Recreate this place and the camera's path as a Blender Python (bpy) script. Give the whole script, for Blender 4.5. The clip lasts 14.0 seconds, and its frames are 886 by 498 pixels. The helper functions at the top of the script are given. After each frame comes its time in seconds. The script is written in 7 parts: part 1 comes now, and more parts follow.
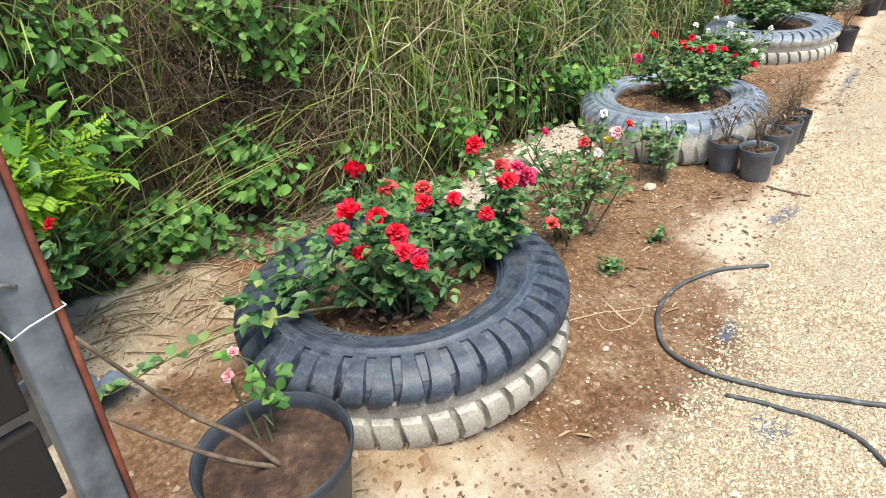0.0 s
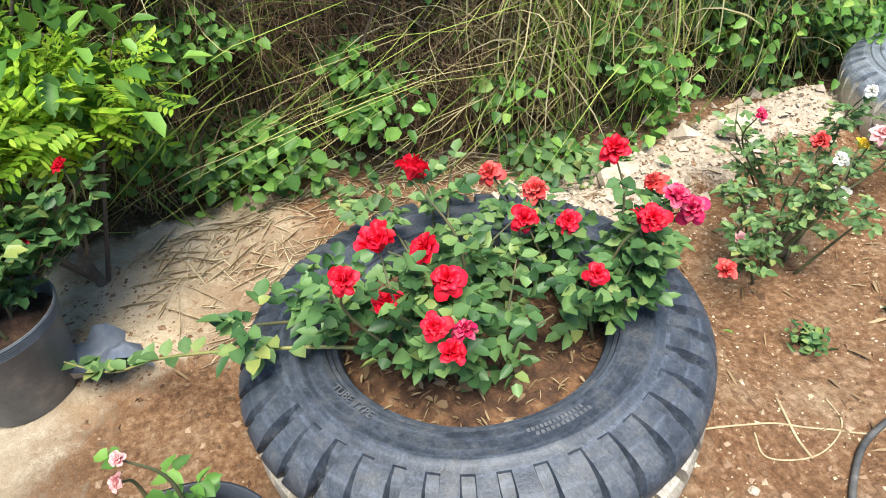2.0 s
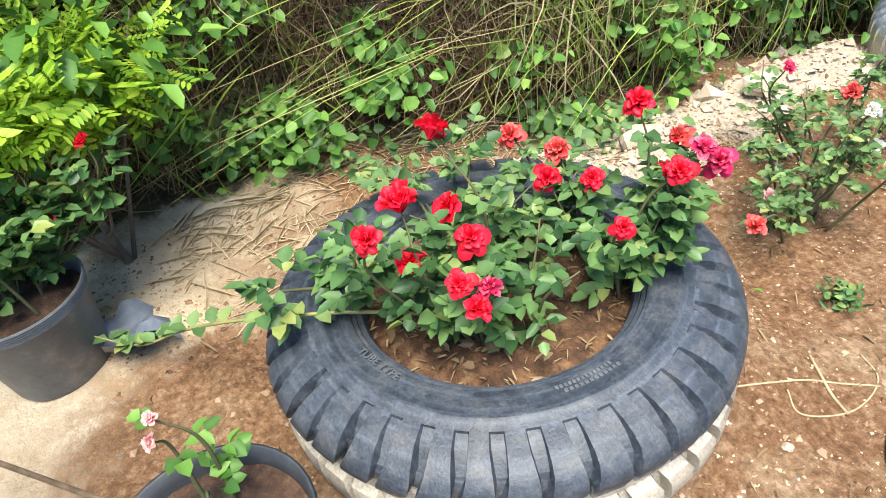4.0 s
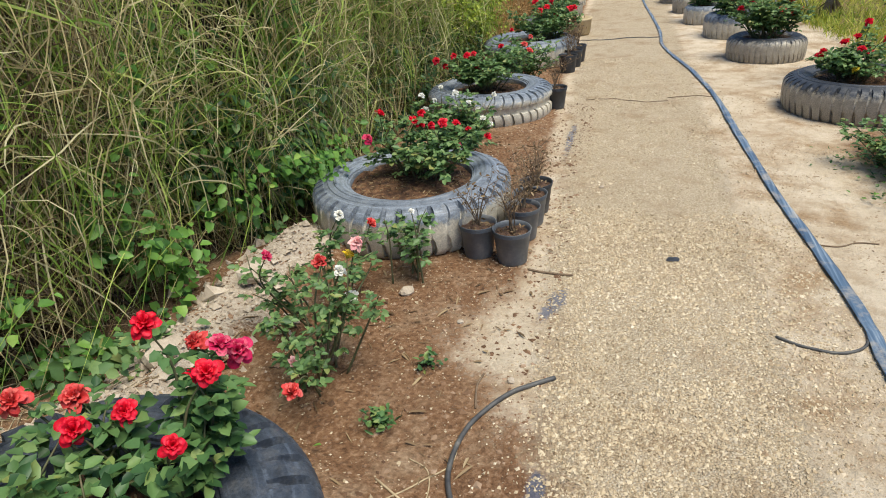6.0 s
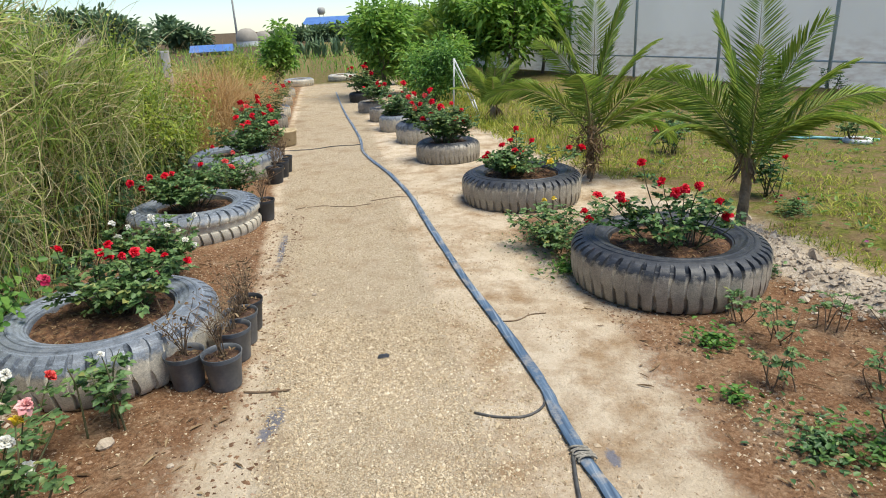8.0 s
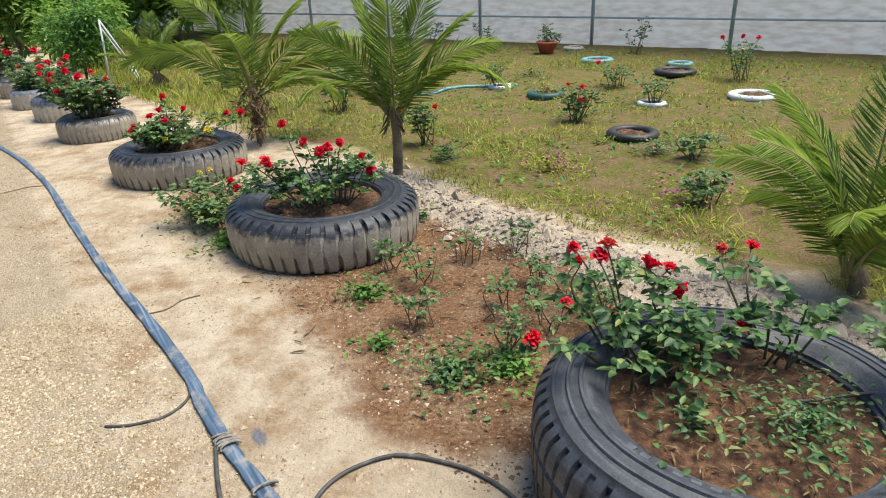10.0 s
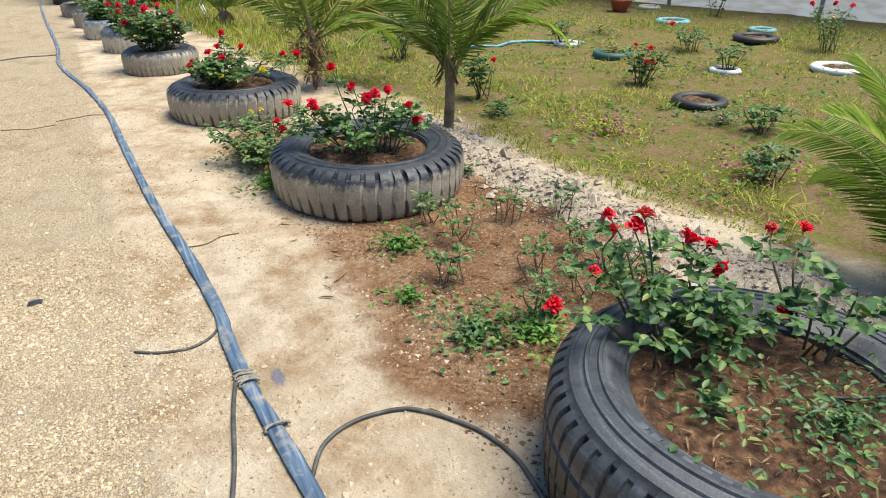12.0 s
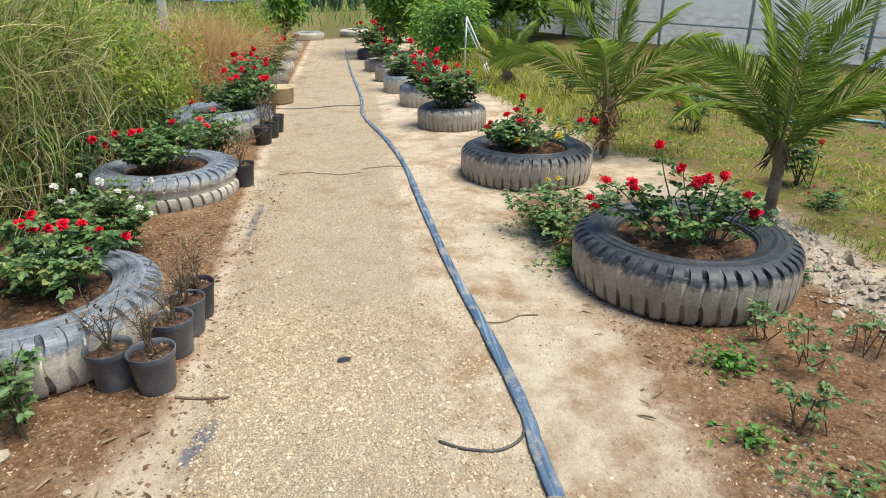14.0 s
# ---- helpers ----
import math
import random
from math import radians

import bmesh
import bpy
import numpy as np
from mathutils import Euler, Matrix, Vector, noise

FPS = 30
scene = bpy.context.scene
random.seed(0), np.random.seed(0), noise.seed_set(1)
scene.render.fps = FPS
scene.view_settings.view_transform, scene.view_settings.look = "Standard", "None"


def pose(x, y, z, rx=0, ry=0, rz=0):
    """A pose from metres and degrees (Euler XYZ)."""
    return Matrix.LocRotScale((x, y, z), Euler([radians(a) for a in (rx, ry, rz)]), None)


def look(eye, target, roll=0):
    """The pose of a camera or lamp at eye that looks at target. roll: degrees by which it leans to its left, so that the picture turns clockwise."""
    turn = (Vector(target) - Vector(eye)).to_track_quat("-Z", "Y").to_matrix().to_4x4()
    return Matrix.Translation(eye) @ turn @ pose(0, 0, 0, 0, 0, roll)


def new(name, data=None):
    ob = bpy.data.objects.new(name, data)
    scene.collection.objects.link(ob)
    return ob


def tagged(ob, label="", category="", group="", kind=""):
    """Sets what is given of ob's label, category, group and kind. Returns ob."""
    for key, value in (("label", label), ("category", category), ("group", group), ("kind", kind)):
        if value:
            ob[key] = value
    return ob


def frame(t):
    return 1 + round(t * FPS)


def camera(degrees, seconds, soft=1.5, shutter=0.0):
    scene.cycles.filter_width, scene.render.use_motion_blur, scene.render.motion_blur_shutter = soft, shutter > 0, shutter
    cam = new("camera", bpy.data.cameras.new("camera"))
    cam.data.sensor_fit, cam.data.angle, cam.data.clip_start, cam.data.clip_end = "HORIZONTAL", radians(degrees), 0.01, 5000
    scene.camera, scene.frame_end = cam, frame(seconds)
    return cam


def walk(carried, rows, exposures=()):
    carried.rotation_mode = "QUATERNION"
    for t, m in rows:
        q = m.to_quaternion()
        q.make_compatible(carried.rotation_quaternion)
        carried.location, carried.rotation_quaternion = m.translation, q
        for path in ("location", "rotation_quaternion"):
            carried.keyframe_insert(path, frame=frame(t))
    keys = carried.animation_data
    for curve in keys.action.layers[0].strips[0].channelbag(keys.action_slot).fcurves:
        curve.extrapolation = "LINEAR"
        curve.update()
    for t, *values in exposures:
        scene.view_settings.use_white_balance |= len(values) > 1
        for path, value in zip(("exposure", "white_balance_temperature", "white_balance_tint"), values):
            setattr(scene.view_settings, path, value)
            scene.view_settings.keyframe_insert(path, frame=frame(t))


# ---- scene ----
cam = camera(69.0, 14.0, soft=1.0)
PATH = [
    (0, (0.012, -3.704, 1.594), (-1.128, -2.39, 0.606), -6.2),
    (0.5, (-0.126, -3.436, 1.549), (-1.264, -2.138, 0.539), -4.2),
    (1, (-0.234, -3.248, 1.539), (-1.453, -2.08, 0.468), -6.6),
    (1.5, (-0.307, -3.015, 1.541), (-1.699, -2.114, 0.422), -6.6),
    (2, (-0.358, -2.895, 1.519), (-1.774, -2.176, 0.304), -7.0),
    (2.2, (-0.365, -2.875, 1.526), (-1.776, -2.296, 0.232), -8.4),
    (4.3, (-0.337, -2.915, 1.471), (-1.752, -2.228, 0.236), -10.9),
    (4.5, (-0.322, -2.907, 1.482), (-1.693, -2.047, 0.306), -9.6),
    (5, (-0.333, -2.918, 1.499), (-1.333, -1.556, 0.431), -5.5),
    (5.5, (-0.289, -2.954, 1.535), (-1.018, -1.372, 0.553), -4.4),
    (6, (-0.262, -2.963, 1.544), (-0.784, -1.253, 0.646), -4.5),
    (6.1, (-0.248, -2.971, 1.545), (-0.705, -1.226, 0.681), -4.6),
    (6.5, (-0.18, -2.937, 1.541), (-0.341, -1.098, 0.77), -3.6),
    (7, (-0.112, -2.936, 1.56), (-0.07, -1.056, 0.878), -3.5),
    (7.2, (-0.101, -2.949, 1.578), (-0.003, -1.066, 0.912), -3.1),
    (9.3, (0.007, -3.014, 1.644), (0.725, -1.296, 0.914), -3.7),
    (9.5, (0.115, -3.016, 1.615), (0.953, -1.36, 0.871), -3.3),
    (10, (0.346, -3.029, 1.587), (1.361, -1.507, 0.78), -2.3),
    (10.5, (0.422, -3.047, 1.581), (1.443, -1.591, 0.666), -1.9),
    (11, (0.428, -3.048, 1.573), (1.435, -1.602, 0.627), -0.3),
    (11.5, (0.446, -3.046, 1.569), (1.406, -1.576, 0.611), -0.5),
    (12, (0.454, -3.029, 1.555), (1.294, -1.467, 0.63), -0.0),
    (12.5, (0.425, -2.98, 1.557), (1.039, -1.294, 0.674), 0.5),
    (13, (0.356, -2.885, 1.57), (0.811, -1.13, 0.726), 1.0),
    (13.5, (0.258, -2.678, 1.572), (0.549, -0.885, 0.735), 0.4),
    (14, (0.152, -2.511, 1.57), (0.373, -0.679, 0.799), -0.6),
]
walk(cam, [(t, look(eye, target, roll)) for t, eye, target, roll in PATH], exposures=[(0, 1.25, 6600, 4), (0.5, 1.08, 6700, 5), (1.5, 1.38, 6800, 6), (2.1, 1.5, 6800, 6), (4.3, 1.65, 6900, 6), (5.0, 1.35, 6900, 7), (5.5, 1.02, 7000, 7), (6.0, 0.64, 6900, 6), (6.6, 0.5, 6800, 6), (7.2, 0.7, 6800, 6), (9.3, 0.62, 7000, 7), (10.5, 0.9, 7000, 7), (12.2, 0.9, 7000, 6), (13, 0.65, 6900, 6), (14, 0.8, 6900, 6)])

# ---- world and sun ----
world = bpy.data.worlds.new("sky")
scene.world = world
world.use_nodes = True
wn = world.node_tree
sky = wn.nodes.new("ShaderNodeTexSky")
sky.sky_type = "NISHITA"
sky.sun_disc = False
SUN_EL, SUN_AZ = 69.0, 112.0  # elevation; compass bearing from +y towards +x
sky.sun_elevation = radians(SUN_EL)
sky.sun_rotation = radians(SUN_AZ)
sky.air_density, sky.dust_density, sky.ozone_density = 1.0, 0.1, 3.0
haze = wn.nodes.new("ShaderNodeMix")
haze.data_type, haze.blend_type = "RGBA", "MULTIPLY"
haze.inputs[0].default_value, haze.inputs[7].default_value = 1.0, (0.87, 0.97, 1.13, 1)
wn.links.new(sky.outputs["Color"], haze.inputs[6])
wn.links.new(haze.outputs[2], wn.nodes["Background"].inputs["Color"])
wn.nodes["Background"].inputs["Strength"].default_value = 0.10
sun = new("sun", bpy.data.lights.new("sun", "SUN"))
sun.data.energy, sun.data.angle, sun.data.color = 3.75, radians(40), (1.0, 0.965, 0.90)
sun.matrix_world = look((0, 0, 0), (-math.cos(radians(SUN_EL)) * math.sin(radians(SUN_AZ)), -math.cos(radians(SUN_EL)) * math.cos(radians(SUN_AZ)), -math.sin(radians(SUN_EL))))

rng = np.random.default_rng(7)


# ---- materials ----
def nodes_of(name):
    m = bpy.data.materials.new(name)
    m.use_nodes = True
    return m, m.node_tree.nodes, m.node_tree.links, m.node_tree.nodes["Principled BSDF"]


def ramp(nodes, links, source, stops):
    r = nodes.new("ShaderNodeValToRGB")
    links.new(source, r.inputs["Fac"])
    el = r.color_ramp.elements
    while len(el) < len(stops):
        el.new(0.5)
    for e, (p, c) in zip(el, stops):
        e.position, e.color = p, (*c, 1)
    return r.outputs["Color"]


def noise_tex(nodes, links, scale, detail=6, rough=0.6, coord="Object"):
    tc = nodes.new("ShaderNodeTexCoord")
    n = nodes.new("ShaderNodeTexNoise")
    n.inputs["Scale"].default_value, n.inputs["Detail"].default_value, n.inputs["Roughness"].default_value = scale, detail, rough
    links.new(tc.outputs[coord], n.inputs["Vector"])
    return n.outputs["Fac"]


def mix_col(nodes, links, fac, a, b, blend="MIX"):
    m = nodes.new("ShaderNodeMix")
    m.data_type, m.blend_type = "RGBA", blend
    for socket, v in ((m.inputs[0], fac), (m.inputs[6], a), (m.inputs[7], b)):
        if isinstance(v, (int, float)):
            socket.default_value = v
        elif isinstance(v, tuple):
            socket.default_value = (*v, 1)
        else:
            links.new(v, socket)
    return m.outputs[2]


def math_node(nodes, links, op, a, b=0.0, clamp=False):
    m = nodes.new("ShaderNodeMath")
    m.operation, m.use_clamp = op, clamp
    for socket, v in zip(m.inputs, (a, b)):
        if isinstance(v, (int, float)):
            socket.default_value = v
        else:
            links.new(v, socket)
    return m.outputs[0]


def add_bump(nodes, links, bsdf, height, strength, distance):
    b = nodes.new("ShaderNodeBump")
    b.inputs["Strength"].default_value, b.inputs["Distance"].default_value = strength, distance
    links.new(height, b.inputs["Height"])
    links.new(b.outputs["Normal"], bsdf.inputs["Normal"])


def surface(name, stops, scale=8.0, fine=90.0, rough=0.8, metal=0.0, bump=0.3, depth=0.004, grain=0.35):
    """A worn surface: large stains from a ramp, fine grain over it, and relief from both."""
    m, nodes, links, bsdf = nodes_of(name)
    big = noise_tex(nodes, links, scale)
    small = noise_tex(nodes, links, fine, 4, 0.7)
    col = ramp(nodes, links, big, stops)
    grey = ramp(nodes, links, small, [(0.25, (0.35,) * 3), (0.75, (1.0,) * 3)])
    links.new(mix_col(nodes, links, grain, col, grey, "MULTIPLY"), bsdf.inputs["Base Color"])
    bsdf.inputs["Roughness"].default_value, bsdf.inputs["Metallic"].default_value = rough, metal
    add_bump(nodes, links, bsdf, math_node(nodes, links, "ADD", big, small), bump, depth)
    return m


def foliage(name, stops, rough=0.5, through_light=0.3, patch=2.0, tip=None):
    """Leaves or blades: colour by piece, drifting over the plant, partly lit through."""
    m, nodes, links, bsdf = nodes_of(name)
    geo = nodes.new("ShaderNodeNewGeometry")
    big = noise_tex(nodes, links, patch, 2)
    f = math_node(nodes, links, "ADD", math_node(nodes, links, "MULTIPLY", geo.outputs["Random Per Island"], 0.75), math_node(nodes, links, "MULTIPLY", math_node(nodes, links, "SUBTRACT", big, 0.25), 0.5), True)
    col = ramp(nodes, links, f, stops)
    fine = noise_tex(nodes, links, 60, 3)
    col = mix_col(nodes, links, 0.3, col, ramp(nodes, links, fine, [(0.3, (0.5,) * 3), (0.7, (1.0,) * 3)]), "MULTIPLY")
    links.new(col, bsdf.inputs["Base Color"])
    bsdf.inputs["Roughness"].default_value = rough
    bsdf.inputs["Specular IOR Level"].default_value = 0.3
    t = nodes.new("ShaderNodeBsdfTranslucent")
    links.new(col, t.inputs["Color"])
    mx = nodes.new("ShaderNodeMixShader")
    mx.inputs[0].default_value = through_light
    links.new(bsdf.outputs[0], mx.inputs[1])
    links.new(t.outputs[0], mx.inputs[2])
    links.new(mx.outputs[0], nodes["Material Output"].inputs["Surface"])
    return m


def tyre_rubber(name, top, low, edge):
    """Rubber with a dusty or painted lower band whose ragged edge lies at the height given."""
    m, nodes, links, bsdf = nodes_of(name)
    tc = nodes.new("ShaderNodeTexCoord")
    sep = nodes.new("ShaderNodeSeparateXYZ")
    links.new(tc.outputs["Object"], sep.inputs[0])
    big = noise_tex(nodes, links, 5, 6)
    mid = noise_tex(nodes, links, 17, 6, 0.7)
    fine = noise_tex(nodes, links, 140, 4, 0.7)
    z = math_node(nodes, links, "ADD", sep.outputs[2], math_node(nodes, links, "MULTIPLY", math_node(nodes, links, "SUBTRACT", mid, 0.5), 0.16))
    band = math_node(nodes, links, "MULTIPLY", math_node(nodes, links, "SUBTRACT", edge + 0.02, z), 28.0, True)
    dust = tuple(0.86 * a + 0.14 * b for a, b in zip(top, low))
    dark = tuple(a * 0.45 for a in top)
    up = ramp(nodes, links, mid, [(0.3, dark), (0.5, top), (0.72, dust)])
    lo = ramp(nodes, links, big, [(0.3, tuple(c * 0.6 for c in low)), (0.5, low), (0.7, tuple(min(0.85, c * 1.18) for c in low))])
    scuff = noise_tex(nodes, links, 9, 8, 0.75)
    flat = nodes.new("ShaderNodeCombineXYZ")
    links.new(sep.outputs[0], flat.inputs[0])
    links.new(sep.outputs[1], flat.inputs[1])
    away = nodes.new("ShaderNodeVectorMath")
    away.operation = "LENGTH"
    links.new(flat.outputs[0], away.inputs[0])
    ring = nodes.new("ShaderNodeCombineXYZ")
    links.new(math_node(nodes, links, "MULTIPLY", away.outputs["Value"], 70.0), ring.inputs[0])
    links.new(math_node(nodes, links, "MULTIPLY", sep.outputs[2], 30.0), ring.inputs[1])
    links.new(math_node(nodes, links, "MULTIPLY", big, 5.0), ring.inputs[2])
    wear = nodes.new("ShaderNodeTexNoise")
    wear.inputs["Scale"].default_value, wear.inputs["Detail"].default_value = 1.0, 4
    links.new(ring.outputs[0], wear.inputs["Vector"])
    up = mix_col(nodes, links, ramp(nodes, links, wear.outputs["Fac"], [(0.5, (0.0,) * 3), (0.7, (0.7,) * 3)]), up, tuple(min(0.5, 1.9 * a + 0.02) for a in top))
    up = mix_col(nodes, links, ramp(nodes, links, scuff, [(0.54, (0.0,) * 3), (0.68, (0.5,) * 3)]), up, tuple(0.7 * a + 0.16 * b for a, b in zip(top, low)))
    lo = mix_col(nodes, links, ramp(nodes, links, scuff, [(0.48, (0.0,) * 3), (0.64, (0.6,) * 3)]), lo, tuple(0.3 * a + 0.5 * b for a, b in zip(top, low)))
    col = mix_col(nodes, links, band, up, lo)
    col = mix_col(nodes, links, 0.6, col, ramp(nodes, links, fine, [(0.34, (0.3,) * 3), (0.62, (1.0,) * 3)]), "MULTIPLY")
    links.new(col, bsdf.inputs["Base Color"])
    bsdf.inputs["Roughness"].default_value = 0.5
    add_bump(nodes, links, bsdf, math_node(nodes, links, "ADD", mid, fine), 0.35, 0.004)
    return m


def ground_material():
    m, nodes, links, bsdf = nodes_of("ground")

    def weight(name):
        a = nodes.new("ShaderNodeAttribute")
        a.attribute_name = name
        return a.outputs["Fac"]

    wide = noise_tex(nodes, links, 0.9, 5)
    mid = noise_tex(nodes, links, 6, 8, 0.65)
    fine = noise_tex(nodes, links, 45, 8, 0.7)
    tc = nodes.new("ShaderNodeTexCoord")

    def cells(scale):
        vo = nodes.new("ShaderNodeTexVoronoi")
        vo.inputs["Scale"].default_value = scale
        links.new(tc.outputs["Object"], vo.inputs["Vector"])
        return vo

    pebble, grit = cells(125), cells(210)

    def ragged(w, amount=0.9, sharp=4.0):
        n = math_node(nodes, links, "MULTIPLY", math_node(nodes, links, "SUBTRACT", math_node(nodes, links, "ADD", math_node(nodes, links, "MULTIPLY", mid, 0.6), math_node(nodes, links, "MULTIPLY", fine, 0.4)), 0.5), amount * 2.2)
        return math_node(nodes, links, "ADD", math_node(nodes, links, "MULTIPLY", math_node(nodes, links, "SUBTRACT", math_node(nodes, links, "ADD", w, n), 0.5), sharp), 0.5, True)

    sand = mix_col(nodes, links, ramp(nodes, links, wide, [(0.35, (0.0,) * 3), (0.65, (1.0,) * 3)]), ramp(nodes, links, mid, [(0.3, (0.43, 0.325, 0.215)), (0.6, (0.60, 0.485, 0.345))]), ramp(nodes, links, mid, [(0.3, (0.54, 0.44, 0.315)), (0.65, (0.69, 0.585, 0.45))]))
    stain = noise_tex(nodes, links, 2.6, 7, 0.7)
    sand = mix_col(nodes, links, ramp(nodes, links, stain, [(0.46, (0.0,) * 3), (0.64, (0.85,) * 3)]), sand, ramp(nodes, links, fine, [(0.3, (0.23, 0.135, 0.065)), (0.7, (0.42, 0.28, 0.155))]))
    stone = ramp(nodes, links, pebble.outputs["Color"], [(0.1, (0.42, 0.33, 0.215)), (0.5, (0.60, 0.49, 0.34)), (0.9, (0.74, 0.635, 0.48))])
    gaps = ramp(nodes, links, pebble.outputs["Distance"], [(0.25, (1.0,) * 3), (0.8, (0.66, 0.59, 0.51))])
    gravel = mix_col(nodes, links, 0.8, stone, gaps, "MULTIPLY")
    gravel = mix_col(nodes, links, ramp(nodes, links, stain, [(0.38, (0.0,) * 3), (0.62, (0.6,) * 3)]), gravel, sand)
    soil = mix_col(nodes, links, ramp(nodes, links, wide, [(0.35, (0.0,) * 3), (0.65, (1.0,) * 3)]), ramp(nodes, links, fine, [(0.32, (0.075, 0.036, 0.018)), (0.53, (0.20, 0.102, 0.052)), (0.72, (0.38, 0.235, 0.14))]), ramp(nodes, links, fine, [(0.32, (0.12, 0.06, 0.03)), (0.53, (0.28, 0.158, 0.085)), (0.72, (0.46, 0.315, 0.20))]))
    dusty = noise_tex(nodes, links, 3.7, 9, 0.72)
    soil = mix_col(nodes, links, ramp(nodes, links, dusty, [(0.5, (0.0,) * 3), (0.68, (0.6,) * 3)]), soil, ramp(nodes, links, fine, [(0.3, (0.27, 0.18, 0.105)), (0.7, (0.52, 0.39, 0.26))]))
    turf = mix_col(nodes, links, ramp(nodes, links, mid, [(0.42, (0.0,) * 3), (0.56, (1.0,) * 3)]), ramp(nodes, links, fine, [(0.3, (0.07, 0.085, 0.014)), (0.7, (0.21, 0.21, 0.045))]), ramp(nodes, links, fine, [(0.3, (0.13, 0.085, 0.04)), (0.7, (0.29, 0.205, 0.105))]))
    rubble = ramp(nodes, links, fine, [(0.3, (0.30, 0.23, 0.16)), (0.55, (0.50, 0.42, 0.33)), (0.75, (0.64, 0.57, 0.48))])
    litter = ramp(nodes, links, fine, [(0.3, (0.04, 0.026, 0.014)), (0.6, (0.13, 0.09, 0.048)), (0.8, (0.32, 0.24, 0.14))])
    tan = mix_col(nodes, links, ramp(nodes, links, mid, [(0.42, (0.0,) * 3), (0.58, (1.0,) * 3)]), ramp(nodes, links, fine, [(0.3, (0.17, 0.105, 0.06)), (0.65, (0.33, 0.22, 0.14))]), ramp(nodes, links, fine, [(0.3, (0.34, 0.25, 0.16)), (0.65, (0.52, 0.42, 0.30))]))
    on_gravel = ragged(weight("gravel"), 0.8, 3.0)
    col = mix_col(nodes, links, on_gravel, sand, gravel)
    col = mix_col(nodes, links, ragged(weight("tan")), col, tan)
    col = mix_col(nodes, links, ragged(weight("soil"), 0.75, 3.5), col, soil)
    col = mix_col(nodes, links, ragged(weight("rubble")), col, rubble)
    col = mix_col(nodes, links, ragged(weight("turf"), 0.8, 3.0), col, turf)
    col = mix_col(nodes, links, ragged(weight("litter")), col, litter)
    damp = ragged(weight("damp"), 0.8, 5.0)
    col = mix_col(nodes, links, math_node(nodes, links, "MULTIPLY", damp, 0.8), col, (0.15, 0.17, 0.225))
    col = mix_col(nodes, links, 0.25, col, ramp(nodes, links, grit.outputs["Distance"], [(0.2, (1.0,) * 3), (0.8, (0.5,) * 3)]), "MULTIPLY")
    links.new(col, bsdf.inputs["Base Color"])
    bsdf.inputs["Roughness"].default_value = 0.95
    bsdf.inputs["Specular IOR Level"].default_value = 0.15
    h = math_node(nodes, links, "ADD", math_node(nodes, links, "MULTIPLY", fine, 1.6), math_node(nodes, links, "MULTIPLY", math_node(nodes, links, "MULTIPLY", math_node(nodes, links, "SUBTRACT", 1.0, pebble.outputs["Distance"]), on_gravel), 0.9))
    h = math_node(nodes, links, "ADD", h, math_node(nodes, links, "MULTIPLY", mid, 3.0))
    add_bump(nodes, links, bsdf, h, 0.85, 0.018)
    return m


def milky_film():
    """Thin milky plastic that lets light through; low mottling paints the planted rows seen inside."""
    m, nodes, links, bsdf = nodes_of("greenhouse_film")
    tc = nodes.new("ShaderNodeTexCoord")
    sep = nodes.new("ShaderNodeSeparateXYZ")
    links.new(tc.outputs["Object"], sep.inputs[0])
    streak = nodes.new("ShaderNodeMapping")
    streak.inputs["Scale"].default_value = (1.6, 1.0, 5.0)
    links.new(tc.outputs["Object"], streak.inputs["Vector"])
    n = nodes.new("ShaderNodeTexNoise")
    n.inputs["Scale"].default_value, n.inputs["Detail"].default_value = 2.2, 4
    links.new(streak.outputs[0], n.inputs["Vector"])
    big = noise_tex(nodes, links, 0.4, 3)
    base = ramp(nodes, links, big, [(0.3, (0.66, 0.65, 0.63)), (0.7, (0.74, 0.735, 0.715))])
    # Mottled colour low on the film stands in for rows showing through.
    rows_inside = ramp(nodes, links, n.outputs["Fac"], [(0.36, (0.58, 0.53, 0.50)), (0.5, (0.67, 0.64, 0.61)), (0.64, (0.74, 0.73, 0.71))])
    low = math_node(nodes, links, "MULTIPLY", math_node(nodes, links, "SUBTRACT", 1.15, sep.outputs[2]), 2.2, True)
    col = mix_col(nodes, links, low, base, rows_inside)
    links.new(col, bsdf.inputs["Base Color"])
    bsdf.inputs["Roughness"].default_value = 0.35
    t = nodes.new("ShaderNodeBsdfTranslucent")
    links.new(col, t.inputs["Color"])
    mx = nodes.new("ShaderNodeMixShader")
    mx.inputs[0].default_value = 0.6
    links.new(bsdf.outputs[0], mx.inputs[1])
    links.new(t.outputs[0], mx.inputs[2])
    links.new(mx.outputs[0], nodes["Material Output"].inputs["Surface"])
    return m


M = {}
M["ground"] = ground_material()
M["tyre_dark_white"] = tyre_rubber("tyre_dark_white", (0.040, 0.050, 0.068), (0.46, 0.41, 0.335), 0.178)
M["tyre_grey_white"] = tyre_rubber("tyre_grey_white", (0.16, 0.185, 0.22), (0.60, 0.545, 0.44), 0.195)
M["tyre_dark_dusty"] = tyre_rubber("tyre_dark_dusty", (0.022, 0.027, 0.037), (0.40, 0.355, 0.285), 0.212)
M["tyre_black"] = tyre_rubber("tyre_black", (0.060, 0.067, 0.079), (0.030, 0.028, 0.026), 0.24)
M["rubber_mark"] = surface("rubber_mark", [(0.3, (0.05, 0.056, 0.066)), (0.7, (0.12, 0.125, 0.135))], 30, 200, 0.7)
